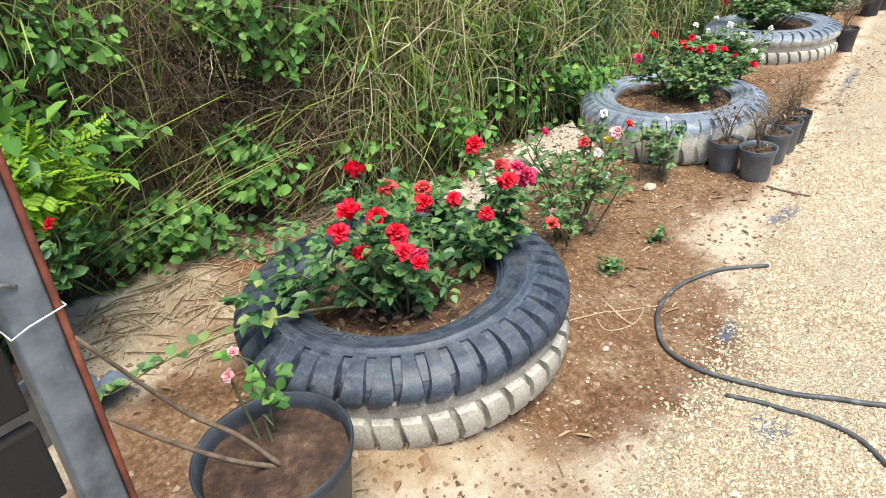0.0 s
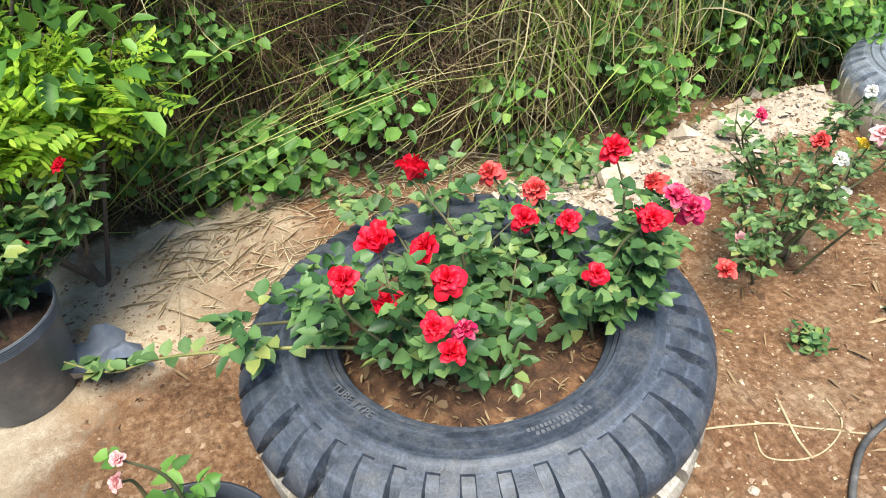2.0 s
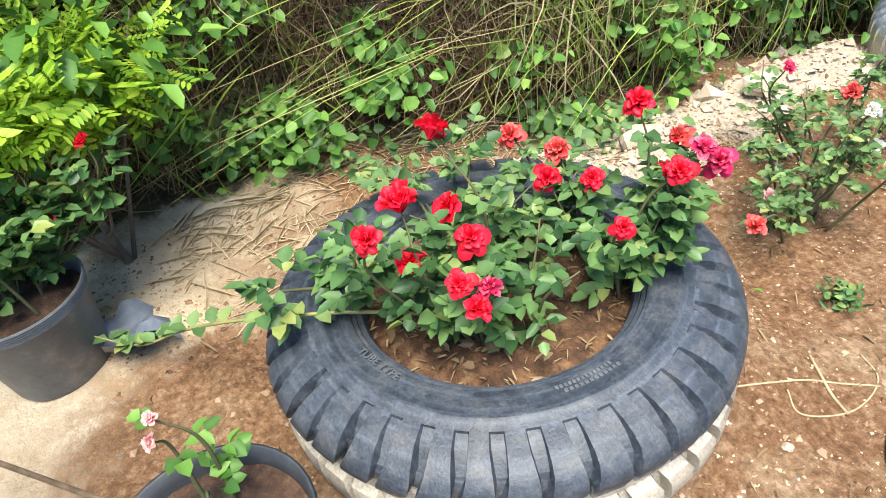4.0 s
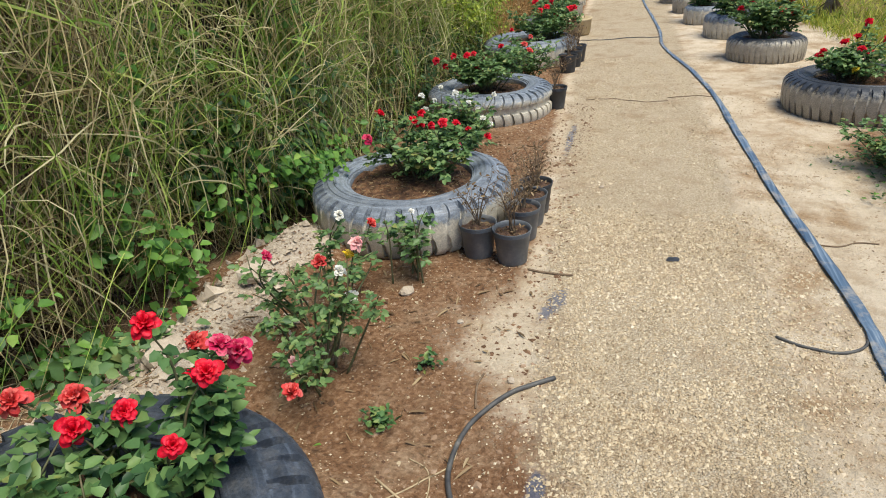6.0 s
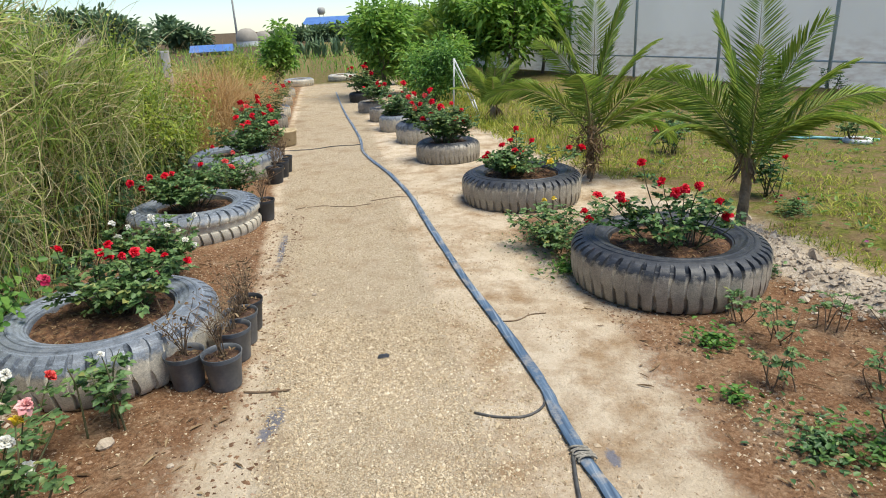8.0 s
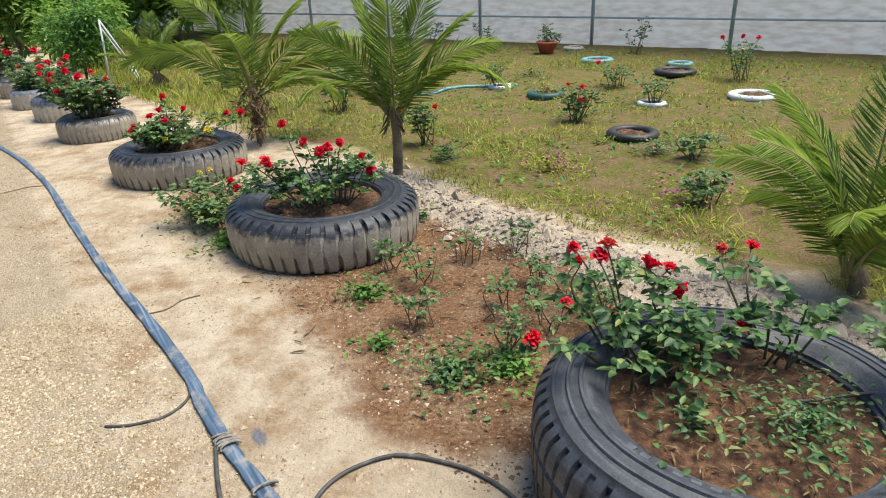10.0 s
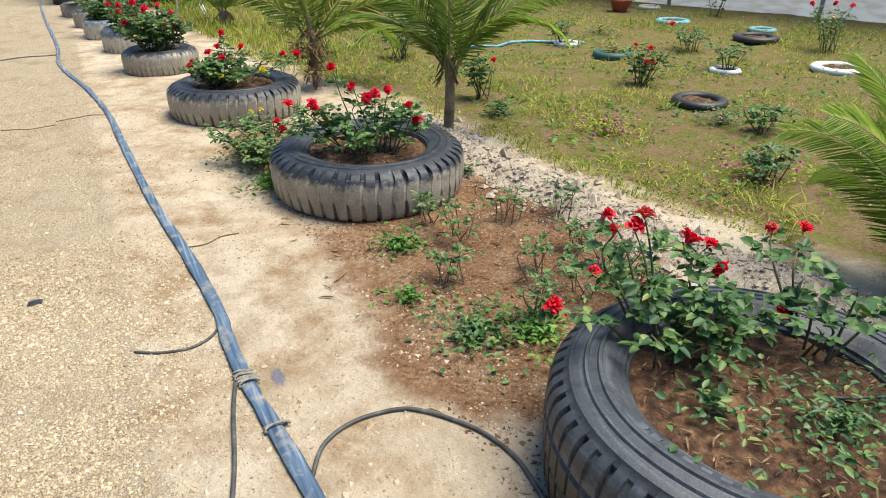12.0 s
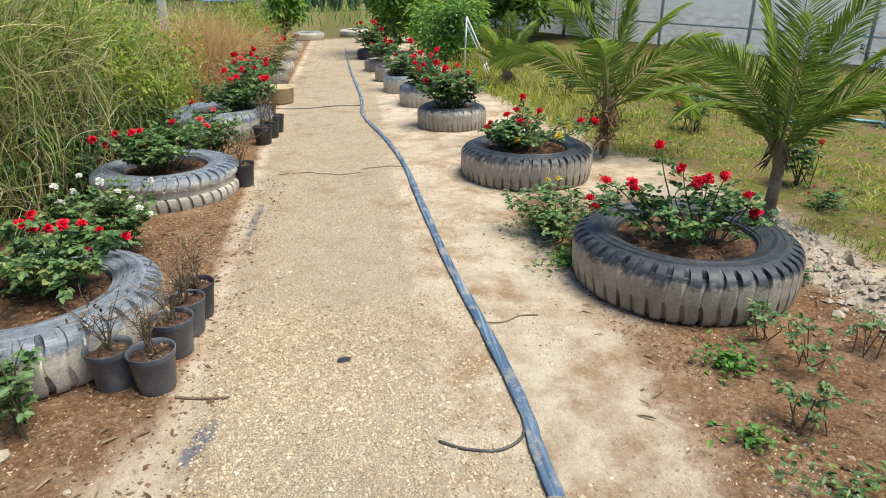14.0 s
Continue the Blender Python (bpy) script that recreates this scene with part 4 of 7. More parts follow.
def tyre_planter(c, R, h, mat, label, lugs=40, profile=TYRE_TALL, depth=0.016, tilt=(0, 0), soil_z=0.72, skew=0.16, marks=(), hole=0.6, turn=0.0, words_on=()):
    top = thing("tyre_planter", label, "tyre planter", (c[0], c[1], float(ground_height(*c)) - 0.006), group="tyre planters along the path", turn=turn)
    top.rotation_euler = (radians(tilt[0]), radians(tilt[1]), turn)
    me = tyre_mesh(R, h, lugs, depth, profile, skew)
    me.materials[0] = M[mat]
    part("casing", me, top)
    part("soil", bed_mesh(R * hole, h * soil_z, 0.02), top, "reddish-brown planting soil")
    n = int(900 * R)
    g = np.random.default_rng(int(abs(c[0] * 100 + c[1] * 37)))
    rr, aa, bb = R * hole * 0.95 * np.sqrt(g.uniform(0, 1, n)), g.uniform(0, 6.28, n), g.uniform(0, 6.28, n)
    bits = part("mulch", leaves_mesh("mulch", np.stack([rr * np.cos(aa), rr * np.sin(aa), h * soil_z + 0.012 + 0.02 * (1 - (rr / (R * hole)) ** 2)], -1), np.stack([np.cos(bb), np.sin(bb), g.uniform(-0.2, 0.35, n)], -1), unit(np.array([[0, 0, 1.0]]) + g.normal(0, 0.3, (n, 3))), g.uniform(0.008, 0.045, n), g.uniform(0.002, 0.008, n), M["dry"]), top, "dead leaves and dry stalks on the soil")
    tagged(bits, kind="stuff")
    for r0, r1, a0, a1 in marks:
        zz = np.interp((r0 + r1) / 2, [p[0] for p in profile[3:16]], [p[1] for p in profile[3:16]]) * h
        part("lettering", arc_bar(r0 * R, r1 * R, zz, radians(a0), radians(a1)), top, "worn raised lettering")
    for words, r, a, size in words_on:
        cu = bpy.data.curves.new("lettering", "FONT")
        cu.body, cu.size, cu.extrude, cu.align_x = words, size, 0.0015, "CENTER"
        cu.materials.append(M["rubber_mark"])
        ob = part("lettering", cu, top, "worn raised lettering")
        zz = np.interp(r, [p[0] for p in profile[3:16]], [p[1] for p in profile[3:16]]) * h
        ob.location = (r * R * math.cos(radians(a)), r * R * math.sin(radians(a)), zz + 0.003)
        ob.rotation_euler = (0, 0, radians(a + 90))
    return top


def letters(r0, r1, start, count, step, size):
    return [(r0, r1, start + i * step, start + i * step + size) for i in range(count)]


T1, L2, L3, L4 = (-1.43, -2.295), (-1.45, 0.40), (-1.446, 2.75), (-1.4, 4.95)
R1, R2, R3, R4 = (1.92, -2.22), (1.885, 0.63), (1.535, 2.84), (1.17, 4.94)
tyre_planter(T1, 0.608, 0.30, "tyre_dark_white", "large truck tyre, blue-grey above, whitewashed below, with soil", 42, TYRE_TALL, 0.036, words_on=(("TUBE TYPE", 0.665, -75, 0.028), ("00", 0.645, -135, 0.06)),
             marks=letters(0.69, 0.705, -14, 12, 1.6, 1.1) + letters(0.665, 0.68, -16, 14, 1.4, 1.0) + letters(0.66, 0.69, -122, 3, 3, 1.8))
tyre_planter(L2, 0.585, 0.285, "tyre_grey_white", "large faded grey truck tyre whitewashed below, planted with roses", 42, TYRE_WORN, 0.032, turn=0.4, skew=0.1, soil_z=0.8)
tyre_planter(L3, 0.56, 0.26, "tyre_grey_white", "faded grey truck tyre whitewashed below beside white roses", 42, TYRE_TALL, 0.036, turn=0.9)
tyre_planter(L4, 0.55, 0.3, "tyre_grey_white", "weathered grey truck tyre planter under red roses", 36, TYRE_WORN, 0.014, turn=1.9)
tyre_planter(R1, 0.61, 0.42, "tyre_black", "large black ribbed truck tyre filled with soil and roses", 64, TYRE_RIB, 0.018, soil_z=0.84, skew=0.05, hole=0.62,
             marks=letters(0.69, 0.735, 172, 7, 6.2, 3.6) + letters(0.79, 0.80, 40, 12, 1.5, 1.0) + letters(0.70, 0.715, 20, 14, 1.5, 1.0))
tyre_planter(R2, 0.61, 0.295, "tyre_dark_dusty", "truck tyre, dark above and dusty below, planted with roses", 46, TYRE_WORN, 0.03, skew=0.08, turn=0.3, soil_z=0.78)
tyre_planter(R3, 0.566, 0.28, "tyre_dark_dusty", "dark dusty truck tyre planted with red and yellow roses", 46, TYRE_WORN, 0.028, skew=0.08, turn=0.7, soil_z=0.78)
tyre_planter(R4, 0.40, 0.25, "tyre_dark_dusty", "dark dusty tyre planter under a tall red rose bush", 44, TYRE_WORN, 0.013, turn=1.3, soil_z=0.78)
for c, r, h, mat in (((0.98, 6.4), 0.33, 0.30, "tyre_grey_white"), ((0.78, 7.6), 0.30, 0.25, "tyre_grey_white"), ((0.66, 8.8), 0.28, 0.24, "tyre_dark_dusty"), ((0.5, 10.2), 0.28, 0.22, "tyre_dark_dusty"), ((0.35, 12.1), 0.26, 0.22, "tyre_black"), ((-1.5, 7.2), 0.33, 0.24, "tyre_grey_white"), ((-1.35, 8.7), 0.30, 0.24, "tyre_dark_dusty"), ((-1.4, 10.3), 0.30, 0.24, "tyre_grey_white"), ((-1.5, 12.2), 0.32, 0.24, "tyre_dark_dusty"), ((-1.55, 14.2), 0.32, 0.24, "tyre_grey_white"), ((-1.3, 17.5), 0.45, 0.22, "tyre_grey_white"), ((0.0, 18.6), 0.45, 0.2, "tyre_grey_white")):
    tyre_planter(c, r, h, mat, "dusty small tyre planter far along the path", 30, TYRE_WORN, 0.012, turn=c[1], soil_z=0.8)


tub = thing("tan_tub", "low tan-painted planter tub at the path's edge", "planter", (-1.0, 6.85, 0.0))
part("tub", revolve(Shape(), [(0.0, 0.0), (0.17, 0.0), (0.19, 0.02), (0.205, 0.19), (0.215, 0.2), (0.215, 0.225), (0.19, 0.225), (0.175, 0.17), (0.0, 0.17)], 30).mesh("tub", M["tan_paint"]), tub)


# ---- roses ----
def petal_ring(shape, n, r_in, r_out, z_in, z_out, width, turn, curl):
    """A ring of cupped, ruffled petals."""
    for k in range(n):
        a = turn + k * 2 * math.pi / n + random.uniform(-0.28, 0.28)
        reach, lift, wave = random.uniform(0.78, 1.1), random.uniform(-0.12, 0.14), random.uniform(0, 6.28)
        rows = []
        for i, s in enumerate((0.0, 0.4, 0.78, 1.0)):
            r = r_in + (r_out * reach - r_in) * s
            z = z_in + (z_out + lift - z_in) * math.sin(s * 1.75) - curl * max(0, s - 0.55) * 1.6
            w = width * (0.4, 0.95, 1.0, 0.66)[i]
            for u in (-1, -0.5, 0, 0.5, 1):
                b = a + u * w
                rr = r - 0.10 * abs(u) * r_out * (1 - 0.5 * s) - 0.09 * u * u * r_out * s
                ruffle = 0.09 * s * math.sin(u * 4.5 + wave) + random.uniform(-0.035, 0.035)
                rows.append((rr * math.cos(b), rr * math.sin(b), z + (0.13 * u * u + ruffle) * (0.4 + 0.6 * r_out)))
        shape.add(rows, [(i * 5 + j, i * 5 + j + 1, i * 5 + j + 6, i * 5 + j + 5) for i in range(3) for j in range(4)])


def rose_mesh(material, openness):
    """A double rose, about one unit in radius."""
    sh = Shape()
    lift = 1.0 - openness
    petal_ring(sh, 5, 0.10, 1.0, -0.15, 0.22 + 0.45 * lift, 0.60, random.uniform(0, 6), 0.65 * openness)
    petal_ring(sh, 6, 0.12, 0.86, -0.05, 0.50 + 0.35 * lift, 0.56, random.uniform(0, 6), 0.45 * openness)
    petal_ring(sh, 6, 0.10, 0.66, 0.02, 0.72 + 0.25 * lift, 0.58, random.uniform(0, 6), 0.2 * openness)
    petal_ring(sh, 5, 0.08, 0.46, 0.08, 0.84 + 0.1 * lift, 0.68, random.uniform(0, 6), 0.05)
    petal_ring(sh, 4, 0.04, 0.27, 0.14, 0.90, 0.85, random.uniform(0, 6), 0.0)
    return sh.mesh("rose_flower", material)


random.seed(11)
BLOOM = {key: [rose_mesh(M[key], o) for o in (0.05, 0.3, 0.5, 0.7, 0.95)] for key in ("red", "crimson", "coral", "pink", "white", "yellow", "magenta")}


def flower(parent, at, key, size, lean=0.7):
    ob = part("rose_flower", random.choice(BLOOM[key]), parent)
    a = random.uniform(0, 6.28)
    ob.location = at
    face = Vector((random.gauss(0.35 if parent.location.x < 0 else -0.3, 0.8 * lean), random.gauss(-0.3, 0.8 * lean), 1.0))
    ob.rotation_mode = "QUATERNION"
    ob.rotation_quaternion = face.to_track_quat("Z", "Y") @ Euler((0, 0, a)).to_quaternion()
    ob.scale = (size, size, size * random.uniform(0.75, 1.1))
    return ob


def rose_bush(base, blooms, label, spread=0.25, height=0.4, stems=6, nodes=26, leaf=0.045, mat="leaf", size=0.045, seed=1, category="rose bush", bare=0.25, twiggy=False):
    """base: world place. blooms: (x, y, z, colour) in the world."""
    random.seed(seed)
    r = np.random.default_rng(seed)
    base = np.asarray(base, float)
    top = thing("rose_bush", label, category, base, group="roses")
    ends = [np.array(b[:3]) - base for b in blooms]
    for _ in range(stems):
        a, d = r.uniform(0, 6.28), spread * math.sqrt(r.uniform(0.05, 1))
        ends.append(np.array([d * math.cos(a), d * math.sin(a), height * r.uniform(0.45, 1.0)]))
    c, d = [], []
    for k, e in enumerate(ends):
        foot = np.array([e[0] * 0.3 + r.normal(0, 0.025), e[1] * 0.3 + r.normal(0, 0.025), -0.02])
        bend = foot * 0.45 + e * 0.55 + np.array([r.normal(0, 0.04), r.normal(0, 0.04), 0.05])
        path = spline([foot, bend, e], 7)
        rad = np.linspace(0.0055, 0.002, len(path)) * (0.7 if twiggy else 1)
        part("stem", tube(Shape(), path, rad, 5).mesh("stem", M["stem" if not twiggy else "twig"]), top)
        m = max(2, int(nodes * r.uniform(0.7, 1.3)))
        for s in np.sort(r.uniform(bare, 0.86 if k < len(blooms) else 1.0, m)):
            p = path[min(len(path) - 1, int(s * (len(path) - 1)))] + r.normal(0, 0.006, 3)
            a = r.uniform(0, 6.28)
            out = unit(np.array([math.cos(a), math.sin(a), r.uniform(-0.15, 0.7)]))
            stalk = leaf * r.uniform(1.0, 2.2)
            for q, (along, swing) in enumerate(((1.0, 0.0), (0.75, 1.0), (0.75, -1.0), (0.42, 1.0), (0.42, -1.0))[: r.integers(3, 6)]):
                side = unit(np.cross(out, (0, 0, 1)))
                c.append(p + out * stalk * along)
                d.append(unit(out * 0.8 + side * swing * 0.9 + np.array([0, 0, r.uniform(-0.3, 0.25)])))
    c, d = np.array(c), np.array(d)
    n = len(c)
    up = unit(np.array([[0, 0, 1.0]]) + r.normal(0, 0.4, (n, 3)))
    part("foliage", leaves_mesh("foliage", c, d, up, leaf * r.uniform(0.65, 1.25, n), leaf * r.uniform(0.55, 0.92, n), M[mat]), top)
    for x, y, z, key in blooms:
        flower(top, (x - base[0], y - base[1], z - base[2]), key, size * random.uniform(0.66, 1.04))
    return top


def colour(points, key):
    return [(*p, key) for p in points]


z1 = 0.30
rose_bush((-1.33, -2.36, z1), colour([(-1.37, -2.53, 0.72), (-1.36, -2.42, 0.67), (-1.31, -2.63, 0.73), (-1.29, -2.42, 0.63), (-1.17, -2.52, 0.65), (-1.13, -2.52, 0.61), (-1.32, -2.55, 0.6), (-1.49, -2.38, 0.78)], "red") + [(-1.16, -2.46, 0.6, "crimson")], "red rose bush with dark green leaves in a tyre", 0.27, 0.28, 8, 9, 0.042, "leaf", 0.046, 2)
rose_bush((-1.3, -2.05, z1), colour([(-1.13, -2.15, 0.62), (-1.2, -1.96, 0.63), (-1.17, -1.95, 0.65), (-1.33, -1.92, 0.74), (-1.37, -2.02, 0.56), (-1.45, -2.1, 0.56)], "red") + colour([(-1.2, -1.85, 0.65), (-1.19, -1.8, 0.6)], "crimson") + colour([(-1.27, -1.83, 0.64), (-1.54, -1.99, 0.55), (-1.7, -2.03, 0.55)], "coral"), "leafy rose bush with red and coral blooms in a tyre", 0.26, 0.27, 7, 9, 0.042, "leaf", 0.042, 3)
rose_bush((-1.62, -2.3, z1), [], "pale green rose shoots at the back of the tyre", 0.3, 0.26, 8, 9, 0.045, "leaf_pale", 0.04, 4)
rose_bush((-1.62, -2.62, 0.4), [], "rose shoots hanging over the tyre rim", 0.2, 0.12, 4, 9, 0.05, "leaf", 0.04, 5)
rose_bush((-1.35, -1.15, 0), [(-1.27, -0.96, 0.24, "white"), (-1.3, -0.97, 0.37, "white"), (-1.23, -0.94, 0.48, "pink"), (-1.34, -1.34, 0.2, "pink"), (-1.2, -1.6, 0.3, "coral"), (-1.26, -0.96, 0.43, "yellow"), (-1.35, -1.0, 0.42, "coral")], "straggly rose bush with white and pink blooms on bare soil", 0.28, 0.42, 9, 11, 0.032, "leaf_pale", 0.036, 6)
rose_bush((-1.5, -0.75, 0), [(-1.51, -1.12, 0.50, "crimson"), (-1.45, -0.6, 0.44, "white"), (-1.35, -0.5, 0.35, "coral")], "thin rose bush with white blooms beside a tyre", 0.3, 0.4, 8, 9, 0.032, "leaf_pale", 0.034, 7)
rose_bush((-1.2, -0.32, 0), [(-1.2, -0.35, 0.36, "white")], "thin rose plant against the tyre", 0.18, 0.36, 7, 12, 0.034, "leaf_pale", 0.022, 8)
rose_bush((-1.4, 0.48, 0.22), colour([(-1.59, 0.37, 0.62), (-1.37, 0.46, 0.60), (-1.38, 0.46, 0.53), (-1.33, 0.5, 0.52), (-1.26, 0.49, 0.53), (-1.19, 0.51, 0.52), (-1.12, 0.52, 0.49), (-1.02, 0.53, 0.44), (-1.42, 0.44, 0.56)], "red") + [(-1.17, 0.45, 0.42, "crimson"), (-1.65, 0.3, 0.5, "crimson")], "dense red rose bush in a grey tyre", 0.36, 0.26, 14, 14, 0.04, "leaf_pale", 0.038, 9)
rose_bush((-1.45, 1.35, 0), colour([(-1.62, 1.26, 0.5), (-1.49, 1.3, 0.54), (-1.4, 1.33, 0.5), (-1.4, 1.33, 0.40), (-1.22, 1.37, 0.31), (-1.17, 1.38, 0.27), (-1.15, 1.45, 0.46), (-1.54, 1.29, 0.46), (-1.25, 1.36, 0.38), (-1.3, 1.3, 0.44), (-1.58, 1.2, 0.42)], "white"), "white rose bush between two tyres", 0.32, 0.5, 20, 18, 0.036, "leaf_pale", 0.03, 10)
rose_bush((-1.45, 2.65, 0.24), colour([(-1.87, 2.54, 0.49), (-1.8, 2.58, 0.43), (-1.73, 2.61, 0.51), (-1.62, 2.66, 0.5), (-1.57, 2.68, 0.51), (-1.33, 2.75, 0.55), (-1.52, 2.6, 0.42)], "red") + colour([(-1.14, 2.8, 0.56), (-1.1, 2.81, 0.5)], "coral"), "red rose bush in a whitewashed tyre", 0.38, 0.24, 18, 20, 0.042, "leaf_pale", 0.047, 11)
rose_bush((-1.3, 3.6, 0), [(-1.2, 3.6, 0.5, "coral"), (-1.4, 3.7, 0.55, "red"), (-1.1, 3.5, 0.4, "white")], "mixed rose bush beside the path", 0.35, 0.5, 16, 18, 0.042, "leaf_pale", 0.034, 12)
rose_bush((-1.2, 5.0, 0.23), colour([(-1.15, 5.03, 0.67), (-1.03, 5.04, 0.67), (-0.95, 5.05, 0.57), (-1.29, 5.0, 0.55), (-1.11, 5.03, 0.5), (-0.9, 5.06, 0.57), (-1.35, 5.1, 0.65), (-1.2, 4.9, 0.6)], "red") + colour([(-0.94, 5.0, 0.4), (-0.91, 5.05, 0.44)], "coral"), "tall red rose bush in a weathered tyre", 0.4, 0.36, 20, 18, 0.045, "leaf_pale", 0.055, 13)
rose_bush((1.85, -1.9, 0.36), colour([(1.79, -1.65, 0.71), (1.86, -1.69, 0.67), (1.81, -1.66, 0.65), (1.7, -1.71, 0.56), (1.83, -1.8, 0.5), (1.5, -1.77, 0.51)], "red") + colour([(1.88, -1.71, 0.71)], "coral"), "red rose bush leaning over a black tyre", 0.2, 0.27, 7, 9, 0.038, "leaf", 0.04, 14)
rose_bush((1.95, -1.98, 0.36), colour([(2.06, -1.74, 0.59), (2.11, -1.79, 0.59), (2.14, -1.84, 0.51), (2.16, -2.05, 0.46)], "red") + colour([(1.98, -1.95, 0.44)], "coral"), "low red rose bush in a black tyre", 0.2, 0.16, 5, 8, 0.038, "leaf", 0.042, 15)
rose_bush((2.2, -2.15, 0.36), [(2.37, -1.82, 0.6, "coral"), (2.42, -1.9, 0.62, "red"), (2.26, -2.03, 0.49, "coral")], "sparse rose stems with two red blooms", 0.14, 0.3, 4, 7, 0.042, "leaf", 0.034, 16, bare=0.55)
rose_bush((2.28, -2.5, 0.36), [], "thin twiggy rose shoot in a tyre", 0.2, 0.34, 5, 7, 0.04, "leaf_pale", 0.03, 17, bare=0.35, twiggy=True)
rose_bush((1.9, 0.52, 0.25), colour([(1.36, 0.73, 0.45), (1.38, 0.72, 0.40), (1.43, 0.71, 0.55), (1.56, 0.67, 0.55), (1.59, 0.66, 0.5), (1.72, 0.71, 0.74), (1.79, 0.57, 0.64), (1.86, 0.53, 0.58), (1.9, 0.51, 0.61), (1.97, 0.47, 0.63), (2.07, 0.39, 0.53), (2.1, 0.36, 0.46)], "red"), "red rose bush with woody stems in a dusty tyre", 0.3, 0.26, 11, 12, 0.04, "leaf", 0.044, 18)
rose_bush((1.45, 1.35, 0), [(1.42, 1.76, 0.25, "yellow"), (1.49, 1.73, 0.27, "yellow")], "low weedy rose bush with yellow blooms", 0.42, 0.3, 22, 18, 0.034, "leaf_pale", 0.03, 19)
rose_bush((1.45, 2.85, 0.23), colour([(1.22, 2.91, 0.38), (1.37, 2.89, 0.49), (1.54, 2.85, 0.42), (1.5, 2.86, 0.65), (1.44, 2.87, 0.53), (1.32, 2.9, 0.38), (2.05, 2.66, 0.45), (1.96, 2.7, 0.46), (1.64, 2.82, 0.53), (1.23, 2.91, 0.43), (1.45, 2.75, 0.46)], "red") + [(1.4, 2.6, 0.34, "yellow"), (1.75, 2.6, 0.36, "yellow")], "red and yellow rose bush in a dusty tyre", 0.34, 0.24, 14, 15, 0.042, "leaf_pale", 0.05, 20)
rose_bush((1.15, 4.9, 0.21), colour([(0.86, 4.93, 0.68), (1.0, 4.92, 0.71), (1.1, 4.91, 0.64), (1.23, 4.9, 0.67), (1.35, 4.88, 0.58), (1.45, 4.86, 0.49), (1.16, 4.8, 0.34), (0.87, 4.93, 0.5), (0.97, 4.93, 0.55), (1.39, 4.87, 0.44), (0.75, 4.94, 0.7), (1.26, 4.8, 0.5)], "red"), "tall dense red rose bush in a tyre", 0.4, 0.40, 24, 19, 0.045, "leaf_pale", 0.055, 21)
for k, (x, y, s, blooms) in enumerate([(0.95, 6.4, 0.3, 6), (0.75, 7.7, 0.26, 5), (0.6, 10.0, 0.25, 3), (0.35, 12.1, 0.3, 6), (-1.3, 6.3, 0.35, 6), (-1.4, 7.4, 0.35, 6), (-1.35, 8.8, 0.35, 4), (-1.45, 10.4, 0.35, 4), (-1.5, 12.3, 0.3, 3), (0.6, 13.5, 0.35, 3)]):
    r = np.random.default_rng(90 + k)
    pts = [(x + r.uniform(-s, s), y + r.uniform(-s, s), r.uniform(0.45, 0.75), "red" if r.uniform() < 0.8 else "coral") for _ in range(blooms)]
    rose_bush((x, y, 0.18), pts, "red rose bush far along the path", s, 0.36, 13, 14, 0.055, "leaf_pale", 0.06, 50 + k)
# young bare rose plants in the brown bed
for k, (x, y) in enumerate([(1.75, -0.75), (2.0, -0.35), (2.15, -0.85), (2.35, -0.25), (1.9, -1.15), (2.3, -1.3), (2.5, -0.75), (2.2, -1.1), (2.45, -1.05), (2.62, -0.4), (1.98, -0.05)]):
    rose_bush((x, y, 0), [], "spindly young rose plant in brown soil", 0.15, 0.22, 6, 5, 0.028, "leaf_pale", 0.03, 70 + k, category="young rose", bare=0.35, twiggy=True)


def weed(x, y, z, r, n, leaf, mat, label, seed, name="weed", flowers=0, key="magenta", tall=0.06):
    g = np.random.default_rng(seed)
    d = r * np.abs(g.normal(0, 0.62, n))
    a = g.uniform(0, 6.28, n)
    c = np.stack([d * np.cos(a), d * np.sin(a), g.uniform(0.002, tall, n)], -1)
    c[:, 2] += ground_height(x + c[:, 0], y + c[:, 1]) if z is None else z
    b = g.uniform(0, 6.28, n)
    me = leaves_mesh("foliage", c, np.stack([np.cos(b), np.sin(b), g.uniform(-0.1, 0.6, n)], -1), unit(np.array([[0, 0, 1.0]]) + g.normal(0, 0.4, (n, 3))), leaf * g.uniform(0.6, 1.3, n), leaf * g.uniform(0.35, 0.75, n), M[mat])
    top = thing(name, label, "weeds", (x, y, 0), group="low weeds")
    part("foliage", me, top)
    random.seed(seed)
    for i in range(flowers):
        ob = part("flower", BLOOM[key][i % 3], top)
        j = g.integers(0, n)
        ob.location = c[j] + np.array([0, 0, 0.02])
        ob.scale = (0.016,) * 3


for k, a in enumerate([(-1.03, -1.37, 0.06, 60), (1.68, -0.28, 0.14, 220), (1.62, -1.15, 0.2, 380), (1.85, -1.25, 0.2, 320), (1.35, 1.5, 0.28, 420), (1.3, 0.9, 0.18, 240), (2.5, 0.45, 0.08, 60), (-1.3, -1.65, 0.14, 70), (-0.95, -1.0, 0.05, 30), (1.5, -0.75, 0.1, 90)]):
    weed(a[0], a[1], None, a[2], a[3], 0.032, "leaf_vine" if k % 2 else "leaf", "low green weeds growing on bare soil", 200 + k)
weed(1.95, -2.4, 0.37, 0.3, 520, 0.025, "leaf", "low creeping green weeds in the tyre bed", 230)
weed(1.72, -2.2, 0.37, 0.12, 60, 0.035, "leaf", "small green seedlings in the tyre bed", 231)
